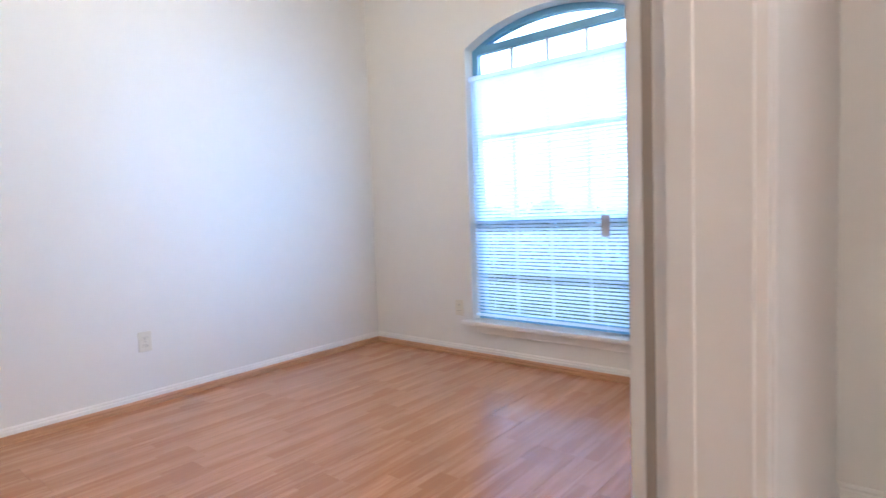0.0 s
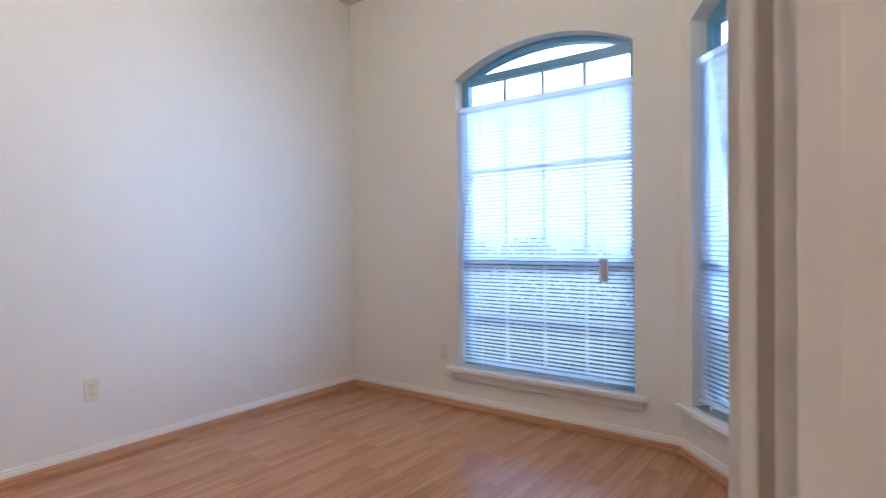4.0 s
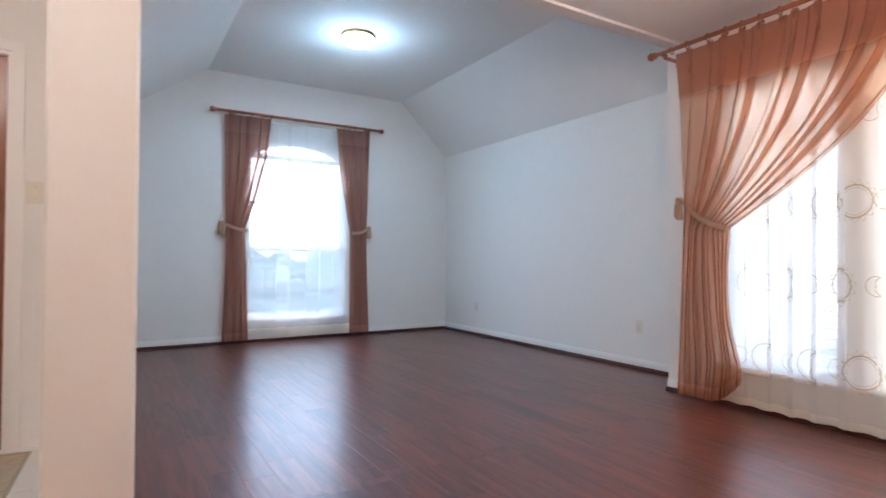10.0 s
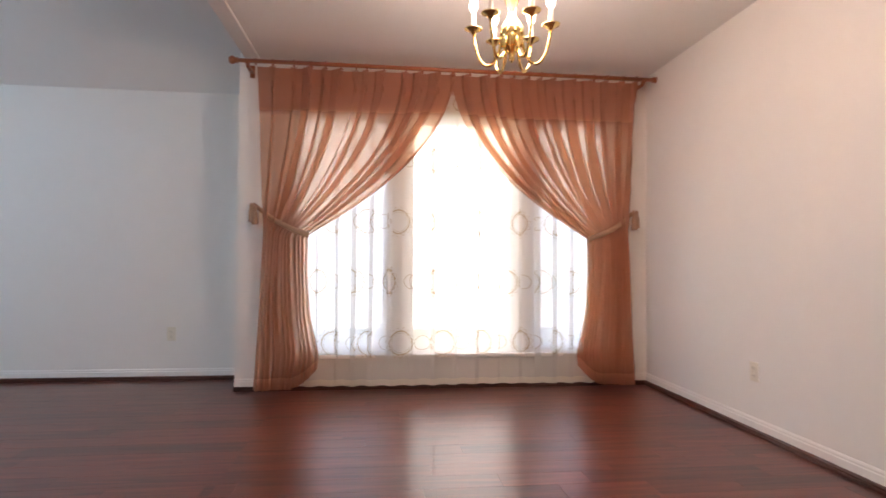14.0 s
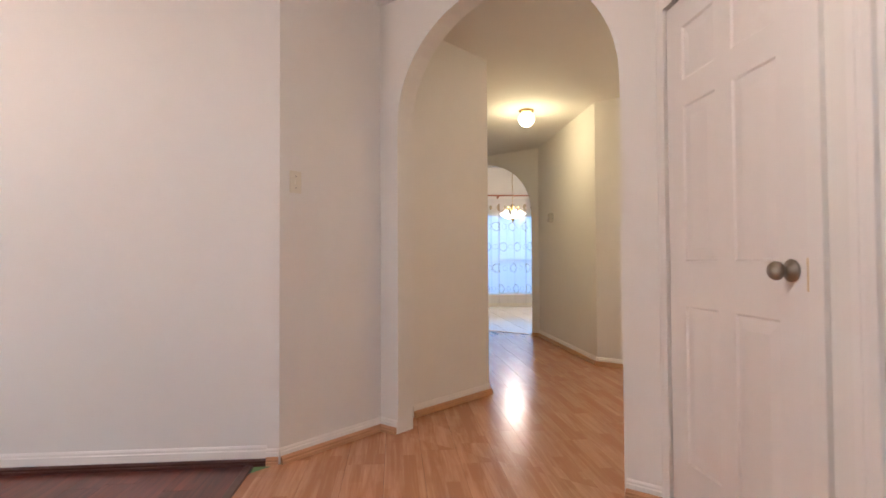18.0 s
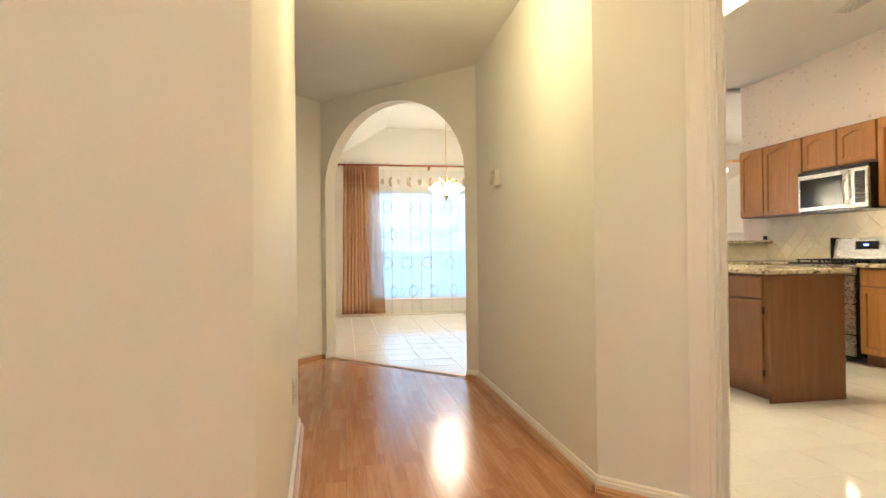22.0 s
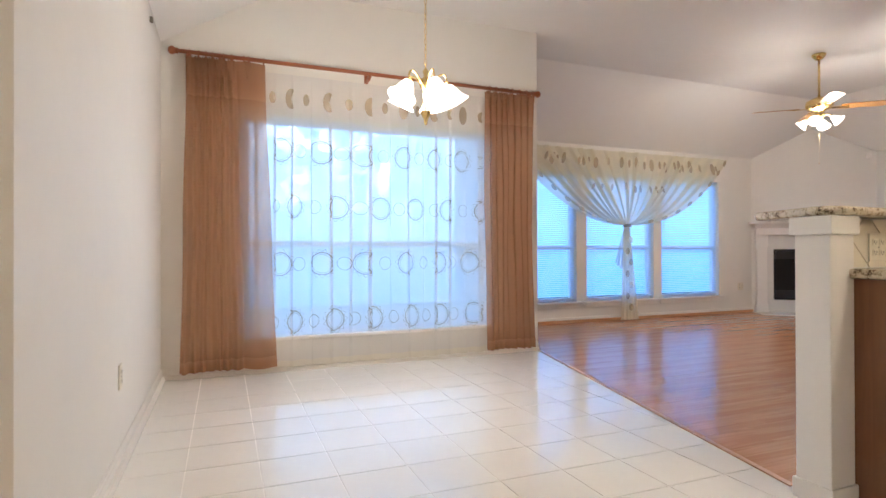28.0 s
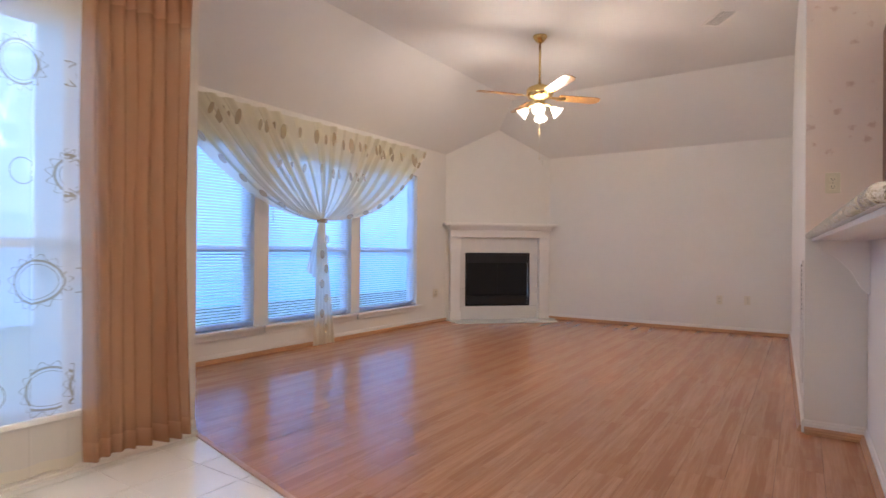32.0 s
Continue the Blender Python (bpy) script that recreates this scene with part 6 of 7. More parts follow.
for i in range(5):
    a = radians(72 * i + 20)
    c, s = math.cos(a), math.sin(a)
    pts = bezier((0.03 * c, 0.03 * s, -1.12), (0.09 * c, 0.09 * s, -1.03), (0.138 * c, 0.138 * s, -1.02), (0.138 * c, 0.138 * s, -1.11))
    arm = part("arm", tube(bmesh.new(), pts, 0.0065, 8), BRASS, t, smooth=True)
    bm = bell()
    bmesh.ops.transform(bm, matrix=Matrix.Translation((0.138 * c, 0.138 * s, -1.12)) @ Matrix.Rotation(a, 4, "Z") @ Matrix.Rotation(radians(-28), 4, "Y") @ Matrix.Scale(1.1, 4), verts=bm.verts)
    part("shade", bm, SHADEGLASS, arm, "lit frosted glass bell", smooth=True)
    bm = lathe(bmesh.new(), [(0.0, 0.012), (0.022, 0.008), (0.024, -0.012), (0.016, -0.02)], 14)
    bmesh.ops.transform(bm, matrix=Matrix.Translation((0.138 * c, 0.138 * s, -1.12)) @ Matrix.Rotation(a, 4, "Z") @ Matrix.Rotation(radians(-28), 4, "Y"), verts=bm.verts)
    part("socket", bm, BRASS, arm, smooth=True)
    bm = ball(bmesh.new(), 0, 0, -0.085, 0.032, 14, 10, 1.2)
    bmesh.ops.transform(bm, matrix=Matrix.Translation((0.138 * c, 0.138 * s, -1.12)) @ Matrix.Rotation(a, 4, "Z") @ Matrix.Rotation(radians(-28), 4, "Y"), verts=bm.verts)
    part("bulb", bm, BULB, arm, "lit bulb", smooth=True)

# ceiling fan
t = thing("ceiling_fan", pose(-6.62, -13.03, 3.18), "brass ceiling fan with four oak blades and lit bell shades", "ceiling fan")
part("canopy", lathe(bmesh.new(), [(0.0, 0), (0.070, -0.002), (0.068, -0.02), (0.035, -0.06), (0.014, -0.068)], 26), BRASS, t, smooth=True)
part("downrod", tube(bmesh.new(), [(0, 0, -0.06), (0, 0, -0.50)], 0.011, 12), BRASS, t, smooth=True)
part("motor", lathe(bmesh.new(), [(0.012, -0.46), (0.03, -0.48), (0.075, -0.50), (0.125, -0.525), (0.135, -0.56), (0.135, -0.585), (0.11, -0.62), (0.06, -0.635), (0.05, -0.66), (0.055, -0.70), (0.03, -0.72), (0, -0.722)], 34), BRASS, t, "polished brass motor housing", smooth=True)
for i in range(4):
    m = Matrix.Rotation(radians(48 + 90 * i), 4, "Z") @ Matrix.Translation((0, 0, -0.60)) @ Matrix.Rotation(radians(-11), 4, "X")
    bm = bmesh.new()
    slab(bm, [(0.20, -0.055), (0.60, -0.068), (0.645, -0.050), (0.66, 0.0), (0.645, 0.050), (0.60, 0.068), (0.20, 0.055)], -0.003, 0.004)
    bmesh.ops.transform(bm, matrix=m, verts=bm.verts)
    bl = part("blade", bm, BLADE, t, "oak-veneered blade")
    bm = bmesh.new()
    slab(bm, [(0.10, -0.016), (0.19, -0.022), (0.25, -0.045), (0.28, -0.02), (0.29, 0.0), (0.28, 0.02), (0.25, 0.045), (0.19, 0.022), (0.10, 0.016)], -0.010, -0.0035)
    bmesh.ops.transform(bm, matrix=m, verts=bm.verts)
    part("blade_iron", bm, BRASS, bl, "brass blade bracket")
for i in range(4):
    a = radians(90 * i + 20)
    c, s = math.cos(a), math.sin(a)
    arm = part("lamp_arm", tube(bmesh.new(), bezier((0.03 * c, 0.03 * s, -0.69), (0.07 * c, 0.07 * s, -0.68), (0.10 * c, 0.10 * s, -0.69), (0.115 * c, 0.115 * s, -0.715), 8), 0.010, 8), BRASS, t, smooth=True)
    bm = bell(18)
    bmesh.ops.transform(bm, matrix=Matrix.Translation((0.12 * c, 0.12 * s, -0.72)) @ Matrix.Rotation(a, 4, "Z") @ Matrix.Rotation(radians(-48), 4, "Y") @ Matrix.Scale(0.78, 4), verts=bm.verts)
    part("shade", bm, SHADEGLASS, arm, "lit frosted bell shade", smooth=True)
bm = bmesh.new()
for k in range(44):
    ball(bm, 0.02, 0.01, -0.73 - k * 0.011, 0.0022, 6, 4)
ball(bm, 0.02, 0.01, -1.222, 0.006, 8, 6, 1.5)
part("pull_chain", bm, BRASS, t)

# ------------------------------------------------------------------ fireplace
FP = frame_on(-8.40, -15.30, -1, 1)
t = thing("fireplace", FP, "corner fireplace with a white mantel, pale tile surround and black firebox", "fireplace")
bm = bmesh.new()
for x0, x1 in ((0.06, 0.205), (1.45, 1.595)):
    box(bm, x0, -0.11, 0, x1, 0, 1.24, bevel=0.004)
    box(bm, x0 - 0.012, -0.125, 0, x1 + 0.012, 0, 0.14, bevel=0.005)
    box(bm, x0 - 0.012, -0.125, 1.05, x1 + 0.012, 0, 1.24, bevel=0.005)
    part("pilaster", bm, TRIM, t, "white painted pilaster")
    bm = bmesh.new()
bm.free()
bm = bx(0.05, -0.13, 1.242, 1.605, 0, 1.345, bevel=0.004)
part("frieze", bm, TRIM, t)
bm = bmesh.new()
prof = [(0, 1.346), (-0.14, 1.346), (-0.15, 1.36), (-0.165, 1.38), (-0.19, 1.40), (-0.195, 1.415), (0, 1.415)]
a = [bm.verts.new((0.03, y, z)) for y, z in prof]
b = [bm.verts.new((1.625, y, z)) for y, z in prof]
bm.faces.new(a), bm.faces.new(list(reversed(b)))
for i in range(len(a)):
    j = (i + 1) % len(a)
    bm.faces.new((a[i], b[i], b[j], a[j]))
part("cornice", bm, TRIM, t)
part("mantel_shelf", bx(-0.05, -0.225, 1.416, 1.70, -0.002, 1.452, bevel=0.006), TRIM, t)
rng = random.Random(4)
for k in range(4):
    x0 = 0.209 + k * 0.31
    for z0, z1 in ((1.015, 1.238), (0.004, 0.205)):
        part("surround_tile", bx(x0 + 0.0003, -0.030, z0, x0 + 0.3097, -0.001, z1, bevel=0.0008), MARBLE, t)
for k in range(3):
    for x0, x1 in ((0.21, 0.302), (1.32, 1.447)):
        part("surround_tile", bx(x0, -0.030, 0.208 + k * 0.268, x1, -0.001, 0.473 + k * 0.268, bevel=0.002), MARBLE, t)
bm = bmesh.new()
box(bm, 0.305, -0.036, 0.21, 1.317, -0.031, 0.235), box(bm, 0.305, -0.036, 0.985, 1.317, -0.031, 1.012)
box(bm, 0.305, -0.036, 0.235, 0.33, -0.031, 0.985), box(bm, 1.292, -0.036, 0.235, 1.317, -0.031, 0.985)
part("firebox_frame", bm, BLACK, t, "black metal frame")
part("upper_louvre", bx(0.332, -0.033, 0.86, 1.29, -0.005, 0.983, bevel=0.004), SOOT, t, "black louvre panel")
part("lower_louvre", bx(0.332, -0.033, 0.237, 1.29, -0.005, 0.36, bevel=0.004), SOOT, t, "black louvre panel")
part("glass_door", bx(0.332, -0.010, 0.362, 0.81, -0.004, 0.858), SMOKED, t, "dark glass fire door")
part("glass_door", bx(0.815, -0.010, 0.362, 1.29, -0.004, 0.858), SMOKED, t, "dark glass fire door")
part("hearth", slab(bmesh.new(), [(0.10, -0.46), (1.60, -0.46), (1.72, -0.02), (0.0, -0.02)], 0.001, 0.012), MARBLE, t, "flat pale tile hearth")
# alarm sensor under the gable corner
solid("alarm_sensor", bx(-0.03, -0.03, -0.04, 0.03, 0, 0.04, bevel=0.006), TRIM, "tiny white alarm sensor near the ceiling", "alarm sensor").matrix_world = frame_on(-9.50, -14.20, -1, 1, 2.42)
solid("wall_hook", bx(-0.014, -0.02, -0.018, 0.014, 0, 0.018, bevel=0.004), NICKEL, "small dark hook high on the breakfast wall", "hook").matrix_world = frame_on(0.0, -13.0, 0, -1, 2.52)

# ------------------------------------------------------------------ bar and kitchen
t = thing("bar_post", pose(-2.66, -10.405, 0), "square white post with a block cap under the bar top", "post")
part("shaft", bx(-0.07, -0.07, 0, 0.07, 0.07, 1.05, bevel=0.004), TRIM, t)
part("base_block", bx(-0.08, -0.08, 0, 0.08, 0.08, 0.078, bevel=0.004), TRIM, t)
part("cap", bx(-0.084, -0.084, 1.048, 0.084, 0.084, 1.12, bevel=0.004), TRIM, t)
bm = slab(bmesh.new(), [(-5.37, -10.83), (-2.73, -10.752), (-2.66, -10.71), (-2.565, -10.40), (-2.60, -10.31), (-5.37, -10.30)], 1.122, 1.158)
bmesh.ops.bevel(bm, geom=list(bm.edges), offset=0.0165, segments=4, profile=0.5, affect="EDGES")
solid("counter_top", bm, GRANITE, "speckled granite bar top with rounded edge", "counter top")
solid("bar_board", slab(bmesh.new(), [(-5.365, -10.80), (-2.78, -10.722), (-2.78, -10.55), (-5.365, -10.55)], 1.108, 1.1215), TRIM, "white painted board under the bar top", "board")
for x in (-5.25,):
    bm = bmesh.new()
    a = [(-10.541, 1.12), (-10.541, 0.82), (-10.58, 0.86), (-10.62, 0.94), (-10.68, 1.01), (-10.76, 1.07), (-10.76, 1.12)]
    va = [bm.verts.new((x - 0.02, y, z)) for y, z in a]
    vb = [bm.verts.new((x + 0.02, y, z)) for y, z in a]
    bm.faces.new(va), bm.faces.new(list(reversed(vb)))
    for i in range(len(a)):
        j = (i + 1) % len(a)
        bm.faces.new((va[i], vb[i], vb[j], va[j]))
    solid("bar_bracket", bm, TRIM, "white curved bracket under the bar top", "bracket", group="bar brackets")


def cabinet(m, w, z0, z1, d, doors, label, drawer=0.0, arch=False, toe=0.1, sides=None, name="cabinet"):
    """A cabinet against a wall frame: x to the right, -y into the room."""
    t = thing(name, m, label, "cabinet", "kitchen cabinets")
    base = z0 + toe
    # dark carcass wood paints shade into the gaps between doors
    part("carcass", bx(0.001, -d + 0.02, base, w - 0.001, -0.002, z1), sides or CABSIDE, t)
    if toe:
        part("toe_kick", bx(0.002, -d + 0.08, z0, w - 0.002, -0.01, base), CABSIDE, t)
    n = doors
    top = z1 - (drawer + 0.012 if drawer else 0)
    dw = w / n
    for i in range(n):
        x0, x1 = i * dw + 0.012, (i + 1) * dw - 0.012
        a, b = base + 0.012, top - 0.012
        bm = bmesh.new()
        r = 0.055
        y0, y1 = -d, -d + 0.019
        box(bm, x0, y0, a, x0 + r, y1, b), box(bm, x1 - r, y0, a, x1, y1, b), box(bm, x0 + r, y0, a, x1 - r, y1, a + r)
        if arch:
            pts = [(x0 + r + (x1 - x0 - 2 * r) * k / 14, b - r - 0.035 + 0.035 * math.sin(math.pi * k / 14) ** 1.6) for k in range(15)]
            for (p, q), (p2, q2) in zip(pts, pts[1:]):
                prism(bm, [(p, q), (p2, q2), (p2, b), (p, b)], y0, y1)
        else:
            box(bm, x0 + r, y0, b - r, x1 - r, y1, b)
        dr = part("door", bm, CABWOOD, t, "framed oak cabinet door")
        part("door_panel", bx(x0 + r - 0.004, y0 + 0.015, a + r - 0.004, x1 - r + 0.004, y1 + 0.0005, b - r + 0.002), CABWOOD, dr)
        for zz in (a + 0.06, b - 0.06):
            part("hinge", bx(x0 - 0.006, y0 + 0.002, zz - 0.022, x0 - 0.001, y0 + 0.02, zz + 0.022), IRON, dr)
        if drawer:
            part("drawer_front", bx(x0, y0, top, x1, y1, z1 - 0.012, bevel=0.004), CABWOOD, t)
    return t


def at(y, z=0.0):
    return frame_on(-5.38, y, 0, 1, z)


for y0, y1, z0, n in ((-10.48, -10.09, 1.435, 1), (-10.09, -9.53, 1.435, 1), (-9.53, -8.69, 1.87, 2), (-8.69, -8.12, 1.435, 1), (-8.12, -7.3, 1.435, 2), (-7.3, -6.5, 1.435, 2)):
    cabinet(at(y0), y1 - y0, z0, 2.255, 0.33, n, "honey oak wall cabinet with arched door panels", arch=True, toe=0, name="wall_cabinet")
cabinet(at(-8.62), 0.545, 0, 0.875, 0.63, 1, "honey oak base cabinet beside the range", drawer=0.15, name="base_cabinet")
cabinet(at(-7.45), 0.95, 0, 0.875, 0.63, 2, "honey oak base cabinet", drawer=0.15, name="base_cabinet")
t = thing("dishwasher", at(-8.07), "black built-in dishwasher with a glossy door", "dishwasher")
part("body", bx(0.005, -0.60, 0.1, 0.60, -0.01, 0.87), BLACK, t)
part("door", bx(0.008, -0.635, 0.12, 0.597, -0.601, 0.74, bevel=0.006), BLACK, t)
part("control_panel", bx(0.008, -0.64, 0.745, 0.597, -0.601, 0.868, bevel=0.006), BLACK, t)
part("handle", bx(0.08, -0.655, 0.752, 0.52, -0.641, 0.772, bevel=0.004), BLACK, t)
part("toe_kick", bx(0.01, -0.56, 0, 0.595, -0.02, 0.099), BLACK, t)
# range
t = thing("gas_range", at(-9.40), "stainless gas range with black grates and backguard", "range")
Wr = 0.775
part("body", bx(0.0, -0.64, 0.05, Wr, -0.02, 0.90), BLACK, t)
part("oven_door", bx(0.012, -0.672, 0.27, Wr - 0.012, -0.641, 0.80, bevel=0.006), STEEL, t, "stainless oven door")
part("oven_glass", bx(0.12, -0.675, 0.40, Wr - 0.12, -0.6725, 0.66), BLACK, t)
part("oven_handle", tube(bmesh.new(), [(0.06, -0.70, 0.745), (Wr - 0.06, -0.70, 0.745)], 0.012, 10), STEEL, t, smooth=True)
part("storage_drawer", bx(0.012, -0.668, 0.07, Wr - 0.012, -0.641, 0.255, bevel=0.005), STEEL, t)
part("front_rail", bx(0.0, -0.668, 0.81, Wr, -0.641, 0.90, bevel=0.006), STEEL, t)
part("cooktop", bx(0.0, -0.645, 0.901, Wr, -0.09, 0.915, bevel=0.003), BLACK, t)
for gx in (0.06, 0.41):
    bm = bmesh.new()
    for k in range(5):
        x = gx + k * 0.075
        box(bm, x, -0.60, 0.935, x + 0.012, -0.13, 0.947)
    for k in range(4):
        y = -0.60 + k * 0.153
        box(bm, gx, y, 0.935, gx + 0.312, y + 0.012, 0.947)
        box(bm, gx + 0.02, y, 0.915, gx + 0.032, y + 0.012, 0.936), box(bm, gx + 0.27, y, 0.915, gx + 0.282, y + 0.012, 0.936)
    part("grate", bm, IRON, t, "black cast iron grate")
bm = bmesh.new()
pr = [(-0.09, 0.915), (-0.12, 0.93), (-0.075, 1.15), (-0.02, 1.16), (-0.02, 0.915)]
va = [bm.verts.new((0.02, y, z)) for y, z in pr]
vb = [bm.verts.new((Wr - 0.02, y, z)) for y, z in pr]
bm.faces.new(va), bm.faces.new(list(reversed(vb)))
for i in range(5):
    j = (i + 1) % 5
    bm.faces.new((va[i], vb[i], vb[j], va[j]))
part("backguard", bm, STEEL, t, "stainless backguard")
for x0, x1 in ((0.0, 0.02), (Wr - 0.02, Wr)):
    part("end_cap", bx(x0, -0.125, 0.915, x1, -0.02, 1.165, bevel=0.004), BLACK, t)
dp = part("display", bx(0.27, -0.103, 1.04, 0.51, -0.094, 1.12), BLACK, t, "black clock display")
part("digits", bx(0.36, -0.1045, 1.075, 0.41, -0.1032, 1.092), mat("blue_clock_digits", (0.1, 0.2, 0.9), 0.5, emit=(0.2, 0.4, 1.0), power=2.5), dp, "glowing blue clock digits")
for k in range(5):
    bm = lathe(bmesh.new(), [(0.022, 0), (0.020, 0.02), (0.0, 0.022)], 14)
    bmesh.ops.transform(bm, matrix=Matrix.Translation((0.09 + k * 0.149, -0.668, 0.855)) @ Matrix.Rotation(radians(90), 4, "X"), verts=bm.verts)
    part("knob", bm, BLACK, t, smooth=True)
# microwave
t = thing("microwave", at(-9.50, 1.42), "stainless over-range microwave with a curved handle", "microwave")
Wm = 0.80
part("case", bx(0.0, -0.385, 0.0, Wm, -0.003, 0.43), BLACK, t)
part("door", bx(0.005, -0.415, 0.02, 0.60, -0.386, 0.395, bevel=0.006), STEEL, t, "stainless microwave door")
part("door_glass", bx(0.03, -0.418, 0.06, 0.535, -0.4155, 0.35), SMOKED, t, "dark door glass")
part("top_grille", bx(0.0, -0.412, 0.397, Wm, -0.386, 0.43, bevel=0.003), BLACK, t)
part("control_panel", bx(0.605, -0.415, 0.02, Wm - 0.005, -0.386, 0.395, bevel=0.005), STEEL, t)
kp = part("keypad", bx(0.66, -0.418, 0.06, 0.765, -0.4155, 0.36), BLACK, t, "black keypad")
for r in range(5):
    for c in range(3):
        part("key", bx(0.668 + c * 0.033, -0.4195, 0.075 + r * 0.042, 0.692 + c * 0.033, -0.4182, 0.102 + r * 0.042), PLATEDARK, kp)
part("handle", tube(bmesh.new(), bezier((0.575, -0.42, 0.06), (0.575, -0.47, 0.10), (0.575, -0.47, 0.32), (0.575, -0.42, 0.36), 10), 0.011, 10), STEEL, t, smooth=True)
# counters and splash
for y0, y1 in ((-10.40, -9.41), (-8.615, -6.5)):
    bm = bx(-5.378, y0, 0.878, -4.715, y1, 0.915, bevel=0.008)
    solid("counter_top", bm, GRANITE, "speckled granite worktop along the wall", "counter top")
sp = thing("backsplash", at(-10.42), "cream backsplash of diagonal tiles", "backsplash")
part("backing", bx(0, -0.004, 0.916, 3.9, -0.0005, 1.434), GROUT, sp)
sq = 0.15
reg = [(0.0, 0.917), (3.9, 0.917), (3.9, 1.433), (0.0, 1.433)]
g = sq / math.sqrt(2)
for i in range(-1, 38):
    for k in range(-1, 7):
        if (i + k) % 2:
            continue
        cxx, czz = i * g, 0.93 + k * g
        e = g - 0.0035
        cut = clip([(cxx - e, czz), (cxx, czz - e), (cxx + e, czz), (cxx, czz + e)], reg)
        if cut and area_of(cut) > 0.0008:
            part("splash_tile", prism(bmesh.new(), cut, -0.010, -0.0035), BACKSPLASH, sp)
outlet(-5.368, -10.15, 1.17, 0, 1, "ivory double outlet on the backsplash", 2)
outlet(-5.368, -9.75, 1.17, 0, 1, "ivory outlet on the backsplash")
solid("wall_hook", bx(-0.02, -0.03, -0.025, 0.02, 0, 0.025, bevel=0.005), BLACK, "small black box on the backsplash", "hook").matrix_world = frame_on(-5.367, -10.42, 0, 1, 1.19)
solid("wallpaper_panel", bx(-5.38, -10.828, 1.161, -5.376, -10.50, 3.17), WALLPAPER, "pink flowered wallpaper above the bar", "wallpaper", "structure")
solid("wallpaper_panel", bx(-5.38, -10.50, 1.436, -5.3765, -5.2, 3.17), WALLPAPER, "pale flowered wallpaper above the cabinets", "wallpaper", "structure")

# island
t = thing("kitchen_island", frame_on(-3.03, -7.70, 0, -1), "brown oak island cabinet with doors and a plain end", "island")
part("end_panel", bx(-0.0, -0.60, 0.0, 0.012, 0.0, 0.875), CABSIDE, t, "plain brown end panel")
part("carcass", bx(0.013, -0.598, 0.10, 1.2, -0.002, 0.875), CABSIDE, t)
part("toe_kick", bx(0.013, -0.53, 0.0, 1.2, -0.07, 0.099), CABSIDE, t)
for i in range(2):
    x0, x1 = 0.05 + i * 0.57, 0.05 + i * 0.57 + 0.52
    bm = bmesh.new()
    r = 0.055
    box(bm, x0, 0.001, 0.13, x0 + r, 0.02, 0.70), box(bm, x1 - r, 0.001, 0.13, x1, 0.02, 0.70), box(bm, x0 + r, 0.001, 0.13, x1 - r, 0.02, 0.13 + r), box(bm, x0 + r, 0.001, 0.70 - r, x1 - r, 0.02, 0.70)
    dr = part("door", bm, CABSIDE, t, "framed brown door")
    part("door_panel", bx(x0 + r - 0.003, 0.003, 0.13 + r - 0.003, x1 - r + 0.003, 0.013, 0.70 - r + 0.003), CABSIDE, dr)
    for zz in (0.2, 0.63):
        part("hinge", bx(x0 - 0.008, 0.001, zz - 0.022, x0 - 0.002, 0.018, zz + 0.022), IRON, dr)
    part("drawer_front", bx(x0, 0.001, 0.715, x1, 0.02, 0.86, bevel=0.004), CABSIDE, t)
bm = slab(bmesh.new(), [(-3.67, -8.95), (-3.00, -8.95), (-3.00, -7.67), (-3.67, -7.67)], 0.878, 0.915)
bmesh.ops.bevel(bm, geom=list(bm.edges), offset=0.010, segments=2, profile=0.5, affect="EDGES")
solid("counter_top", bm, GRANITE, "speckled granite island top", "counter top")
# sink run behind the bar
t = thing("sink_cabinet", frame_on(-4.70, -10.415, 1, 0), "brown oak cabinet run behind the bar with a plain end", "cabinet")
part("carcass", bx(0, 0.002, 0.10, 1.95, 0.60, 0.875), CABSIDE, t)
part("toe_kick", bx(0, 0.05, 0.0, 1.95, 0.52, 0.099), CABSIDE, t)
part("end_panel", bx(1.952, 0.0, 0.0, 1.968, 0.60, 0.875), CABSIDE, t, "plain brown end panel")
bm = slab(bmesh.new(), [(-4.70, -10.415), (-2.70, -10.415), (-2.70, -9.78), (-4.70, -9.78)], 0.878, 0.915)
bmesh.ops.bevel(bm, geom=list(bm.edges), offset=0.010, segments=2, profile=0.5, affect="EDGES")
solid("counter_top", bm, GRANITE, "speckled granite sink counter", "counter top")
sp = thing("bar_backsplash", frame_on(-5.38, -10.42, 1, 0), "cream diagonal tiles between counter and bar", "backsplash")
reg = [(0.0, 0.918), (2.63, 0.918), (2.63, 1.114), (0.0, 1.114)]
part("backing", bx(0, 0.0005, 0.917, 2.635, 0.004, 1.115), GROUT, sp)
for i in range(-1, 27):
    for k in range(-1, 4):
        if (i + k) % 2:
            continue
        cxx, czz, e = i * g, 0.93 + k * g, g - 0.0035
        cut = clip([(cxx - e, czz), (cxx, czz - e), (cxx + e, czz), (cxx, czz + e)], reg)
        if cut and area_of(cut) > 0.0008:
            part("splash_tile", prism(bmesh.new(), cut, 0.0045, 0.010), BACKSPLASH, sp)
t = thing("sink_faucet", pose(-4.05, -10.28, 0.915), "arched nickel kitchen faucet behind the sink", "faucet")
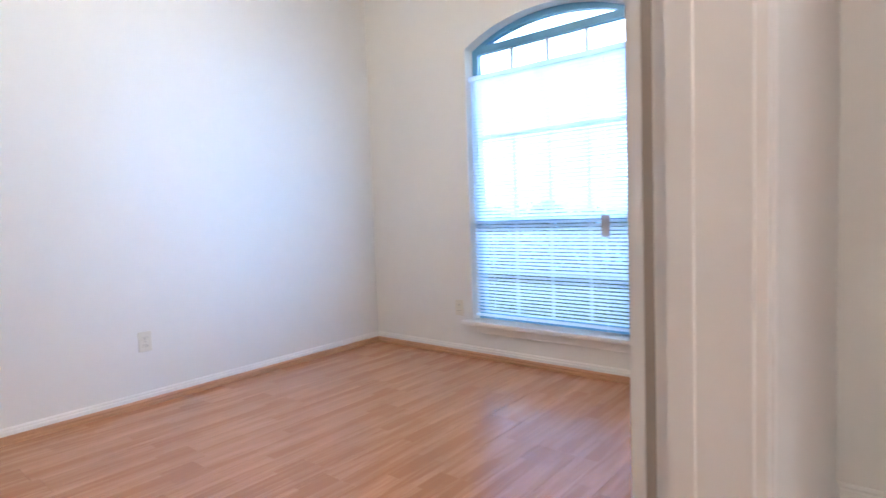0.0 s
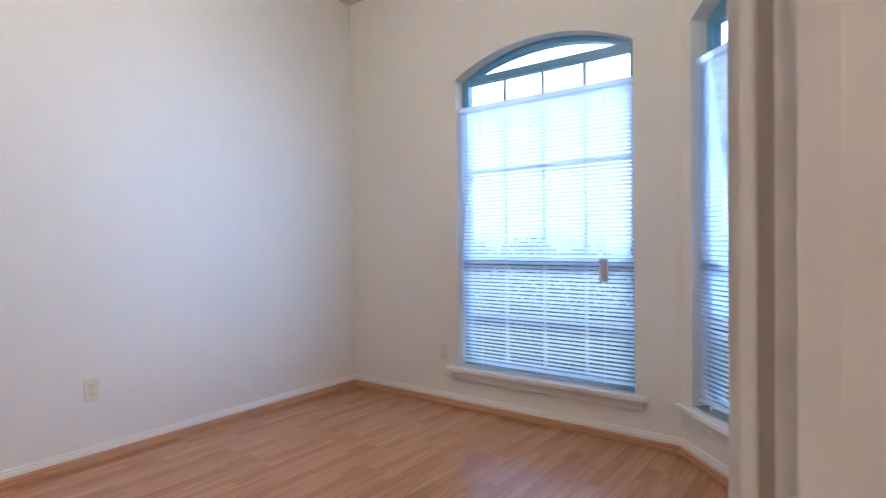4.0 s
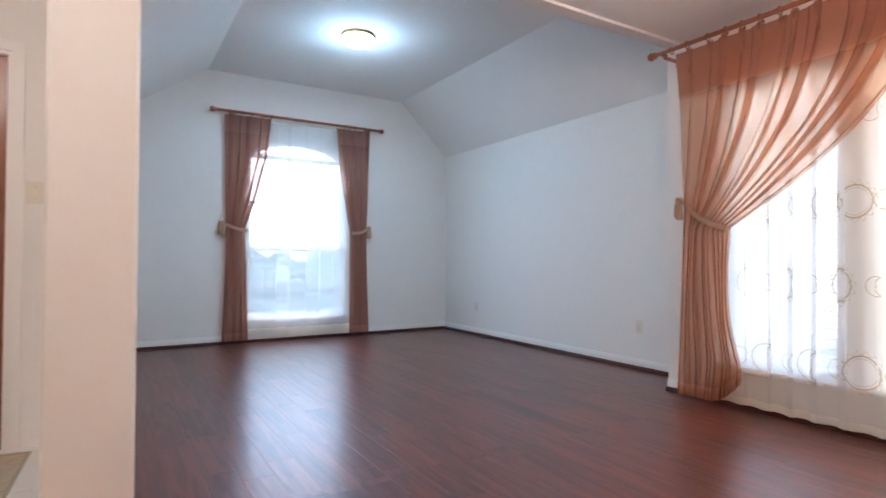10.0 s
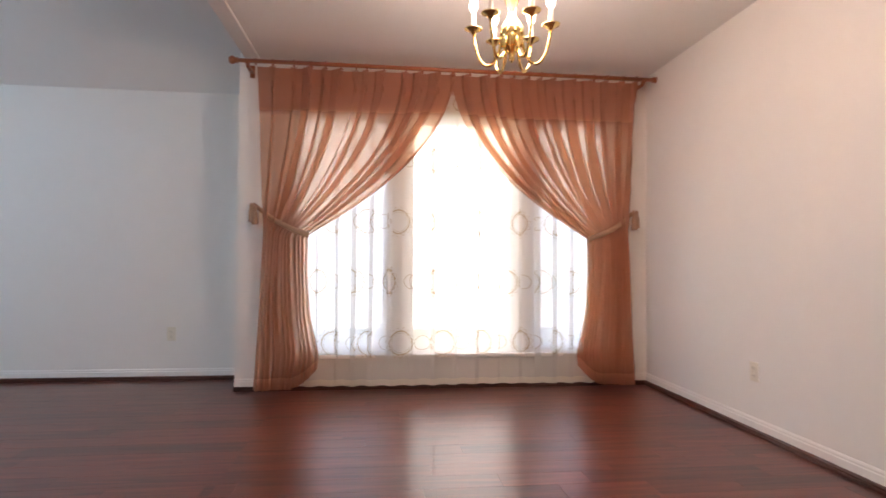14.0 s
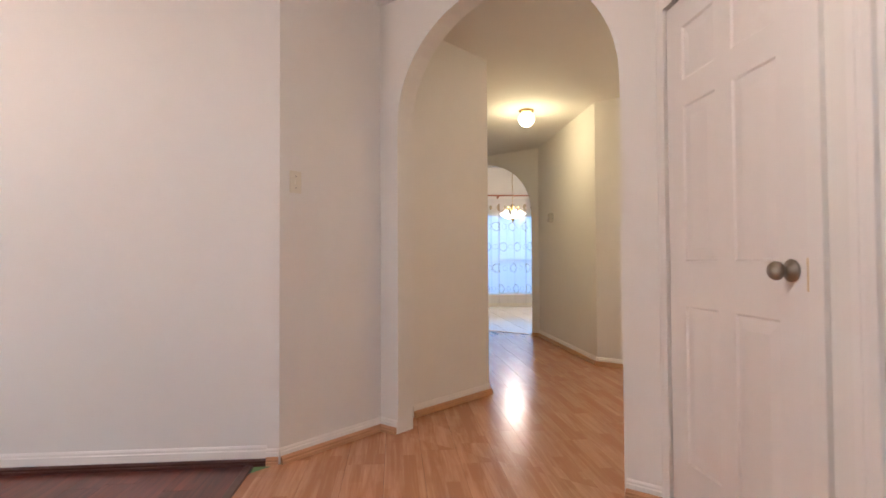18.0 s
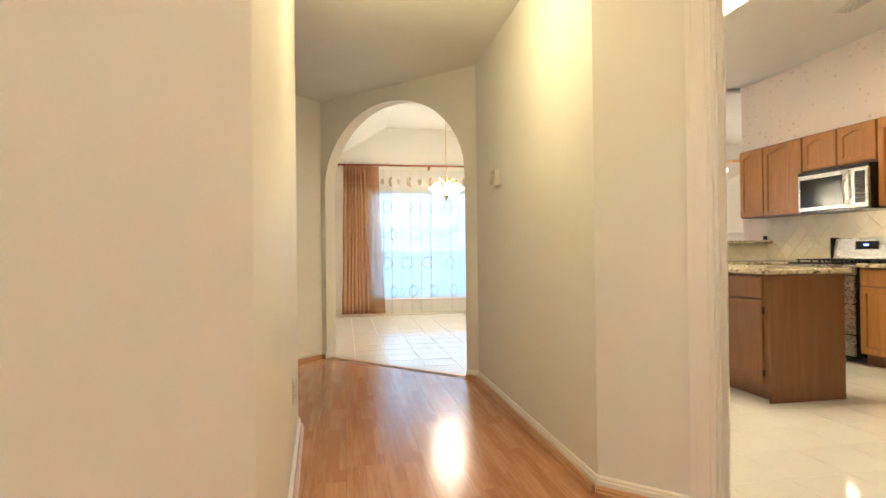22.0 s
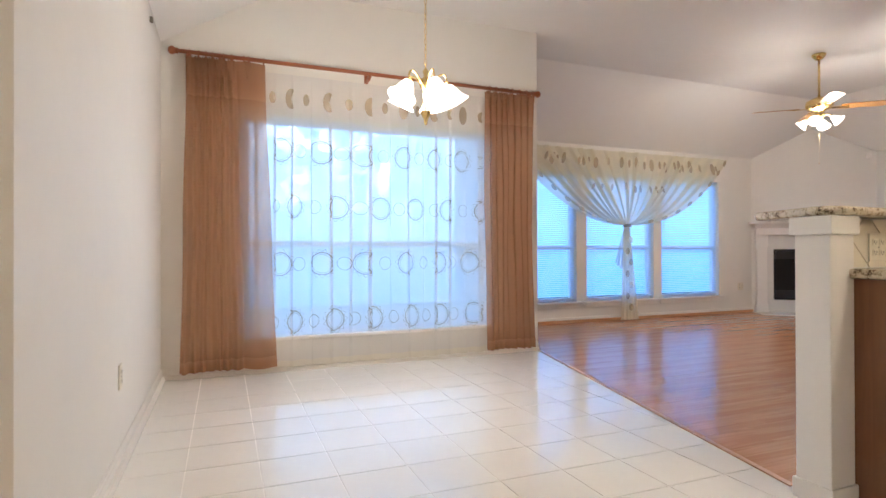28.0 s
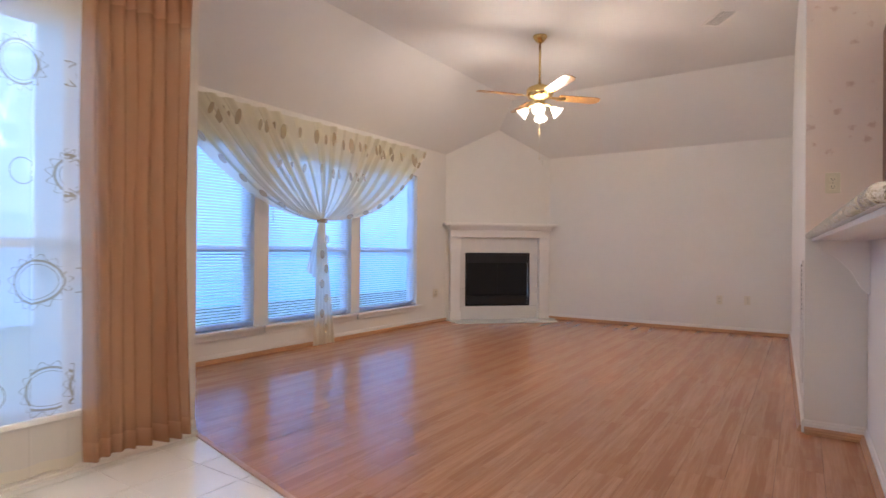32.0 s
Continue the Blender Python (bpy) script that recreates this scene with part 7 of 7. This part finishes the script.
part("base", lathe(bmesh.new(), [(0.03, 0), (0.028, 0.02), (0.016, 0.03), (0.014, 0.09), (0.0, 0.092)], 16), NICKEL, t, smooth=True)
part("spout", tube(bmesh.new(), [(0, 0, 0.08)] + [(0, 0.09 - 0.09 * math.cos(a), 0.26 + 0.09 * math.sin(a)) for a in [k * math.pi / 10 for k in range(11)]], 0.011, 10), NICKEL, t, smooth=True)
part("lever", tube(bmesh.new(), [(0.0, 0, 0.07), (0.05, 0.0, 0.10), (0.09, 0.0, 0.12)], [0.008, 0.007, 0.006], 8), NICKEL, t, smooth=True)

# fluorescent light panel in the kitchen ceiling
t = thing("ceiling_light_panel", pose(-3.24, -8.22, 3.18), "lit framed light panel in the kitchen ceiling", "ceiling lamp")
bm = bmesh.new()
for a in ((-0.33, -0.64, 0.33, -0.6), (-0.33, 0.6, 0.33, 0.64), (-0.33, -0.6, -0.29, 0.6), (0.29, -0.6, 0.33, 0.6)):
    box(bm, a[0], a[1], -0.05, a[2], a[3], -0.0)
part("frame", bm, TRIM, t)
part("diffuser", bx(-0.29, -0.6, -0.035, 0.29, 0.6, -0.025), PANELLIGHT, t, "lit diffuser")

# ------------------------------------------------------------------ floors, piece by piece


def floor_of(name, regions, material, label, depth=0.010):
    bm = bmesh.new()
    for r in regions:
        slab(bm, r, -0.3, -depth * 0.85)
    return solid(name, bm, material, label, "floor", "structure")


R = [[(-3.47, -3.0), (-0.42, -3.0), (-0.42, 0.24), (-1.05, 0.87), (-3.47, 0.87)], [(-0.42, -2.45), (-0.27, -2.45), (-0.27, -1.47), (-0.42, -1.47)]]
fl = floor_of("floor_study", R, SUBFLOOR, "light strip laminate study floor")
lay(fl, "laminate_board", R, 0.192, 1.21, LAM_Y, gap=0.0006, stagger=1, seed=3)
R = [[(-0.27, -1.30), (1.32, -1.30), (1.32, 0.13), (-0.27, 0.13)]]
fl = floor_of("floor_foyer", R, GROUT, "pale tiled foyer floor", 0.0025)
lay(fl, "floor_tile", R, 0.33, 0.33, FOYERTILE, gap=0.002)
R = [[(1.32, -1.30), (5.51, -1.30), (5.51, 3.14), (1.32, 3.14)], [(1.44, -4.28), (5.05, -4.28), (5.05, -1.30), (1.44, -1.30)]]
fl = floor_of("floor_living", R, SUBFLOOR, "dark red-brown plank floor, glossy")
lay(fl, "floor_plank", R, 0.146, 1.2, DARKWOOD, gap=0.0006, seed=5, lengths=(0.42, 0.62, 0.9, 1.2))
HR = [[(-0.42, -3.60), (0.80, -4.80), (1.30, -4.28), (1.44, -4.14), (1.44, -1.30), (-0.42, -1.30)],
      [(0.60, -5.05), (-0.42, -3.60), (-2.6, -4.1), (-2.6, -5.34), (-1.27, -6.67), (-0.01, -5.63)],
      [(-0.01, -5.63), (-1.27, -6.67), (-1.27, -8.81), (0.04, -10.12), (0.09, -7.84)],
      [(0.09, -7.84), (0.04, -10.12), (1.5, -8.66), (1.5, -7.84)],
      [(0.60, -5.05), (0.80, -4.80), (-0.42, -3.60)]]
HR = [r if sum((r[i][0] - r[i - 1][0]) * (r[i][1] + r[i - 1][1]) for i in range(len(r))) < 0 else r[::-1] for r in HR]
fl = floor_of("floor_hall", HR, SUBFLOOR, "light strip laminate hall floor, glossy")
lay(fl, "laminate_board", HR, 0.192, 1.21, LAM_Y, gap=0.0006, stagger=1, seed=7)
FR = [[(-9.57, -15.30), (-3.37, -15.30), (-3.37, -13.68), (-9.57, -13.68)], [(-9.57, -13.68), (-3.37, -13.68), (-2.66, -10.54), (-9.57, -10.54)]]
fl = floor_of("floor_family", FR, SUBFLOOR, "light strip laminate family room floor")
lay(fl, "laminate_board", FR, 1.21, 0.192, LAM_X, gap=0.0006, stagger=1, seed=9)
TR = [[(-3.37, -13.68), (0.0, -13.68), (0.02, -10.14), (-2.66, -10.54)], [(-2.66, -10.54), (0.02, -10.14), (-1.27, -8.85)], [(-5.38, -10.54), (-2.66, -10.54), (-1.27, -8.85), (-1.27, -6.76), (-2.7, -5.3), (-5.38, -5.3)]]
fl = floor_of("floor_breakfast", TR, GROUT, "glossy white square-tiled breakfast and kitchen floor", 0.0025)
lay(fl, "floor_tile", TR, 0.316, 0.316, FLOORTILE, gap=0.0025, off=(0.028, 0.008))
R = [[(0.13, -13.87), (4.6, -13.87), (4.6, -8.2), (1.6, -8.62), (0.13, -10.09)]]
fl = floor_of("floor_bedroom", R, SUBFLOOR, "dark shiny bedroom plank floor")
lay(fl, "floor_plank", R, 1.2, 0.15, BLUELITFLOOR, stagger=1, seed=11)
solid("threshold_strip", slab(bmesh.new(), [(-3.39, -13.68), (-3.36, -13.68), (-2.645, -10.54), (-2.675, -10.54)], -0.01, 0.006), SHOE, "thin wooden strip between tile and laminate", "threshold", "structure")
solid("threshold_strip", slab(bmesh.new(), [(0.02, -10.16), (-0.01, -10.19), (-1.30, -8.90), (-1.27, -8.87)], -0.01, 0.006), SHOE, "thin wooden strip under the arch", "threshold", "structure")
solid("threshold_strip", bx(1.42, -4.28, -0.01, 1.46, -1.4, 0.007, bevel=0.003), DARKSHOE, "dark wooden strip between floors", "threshold", "structure")
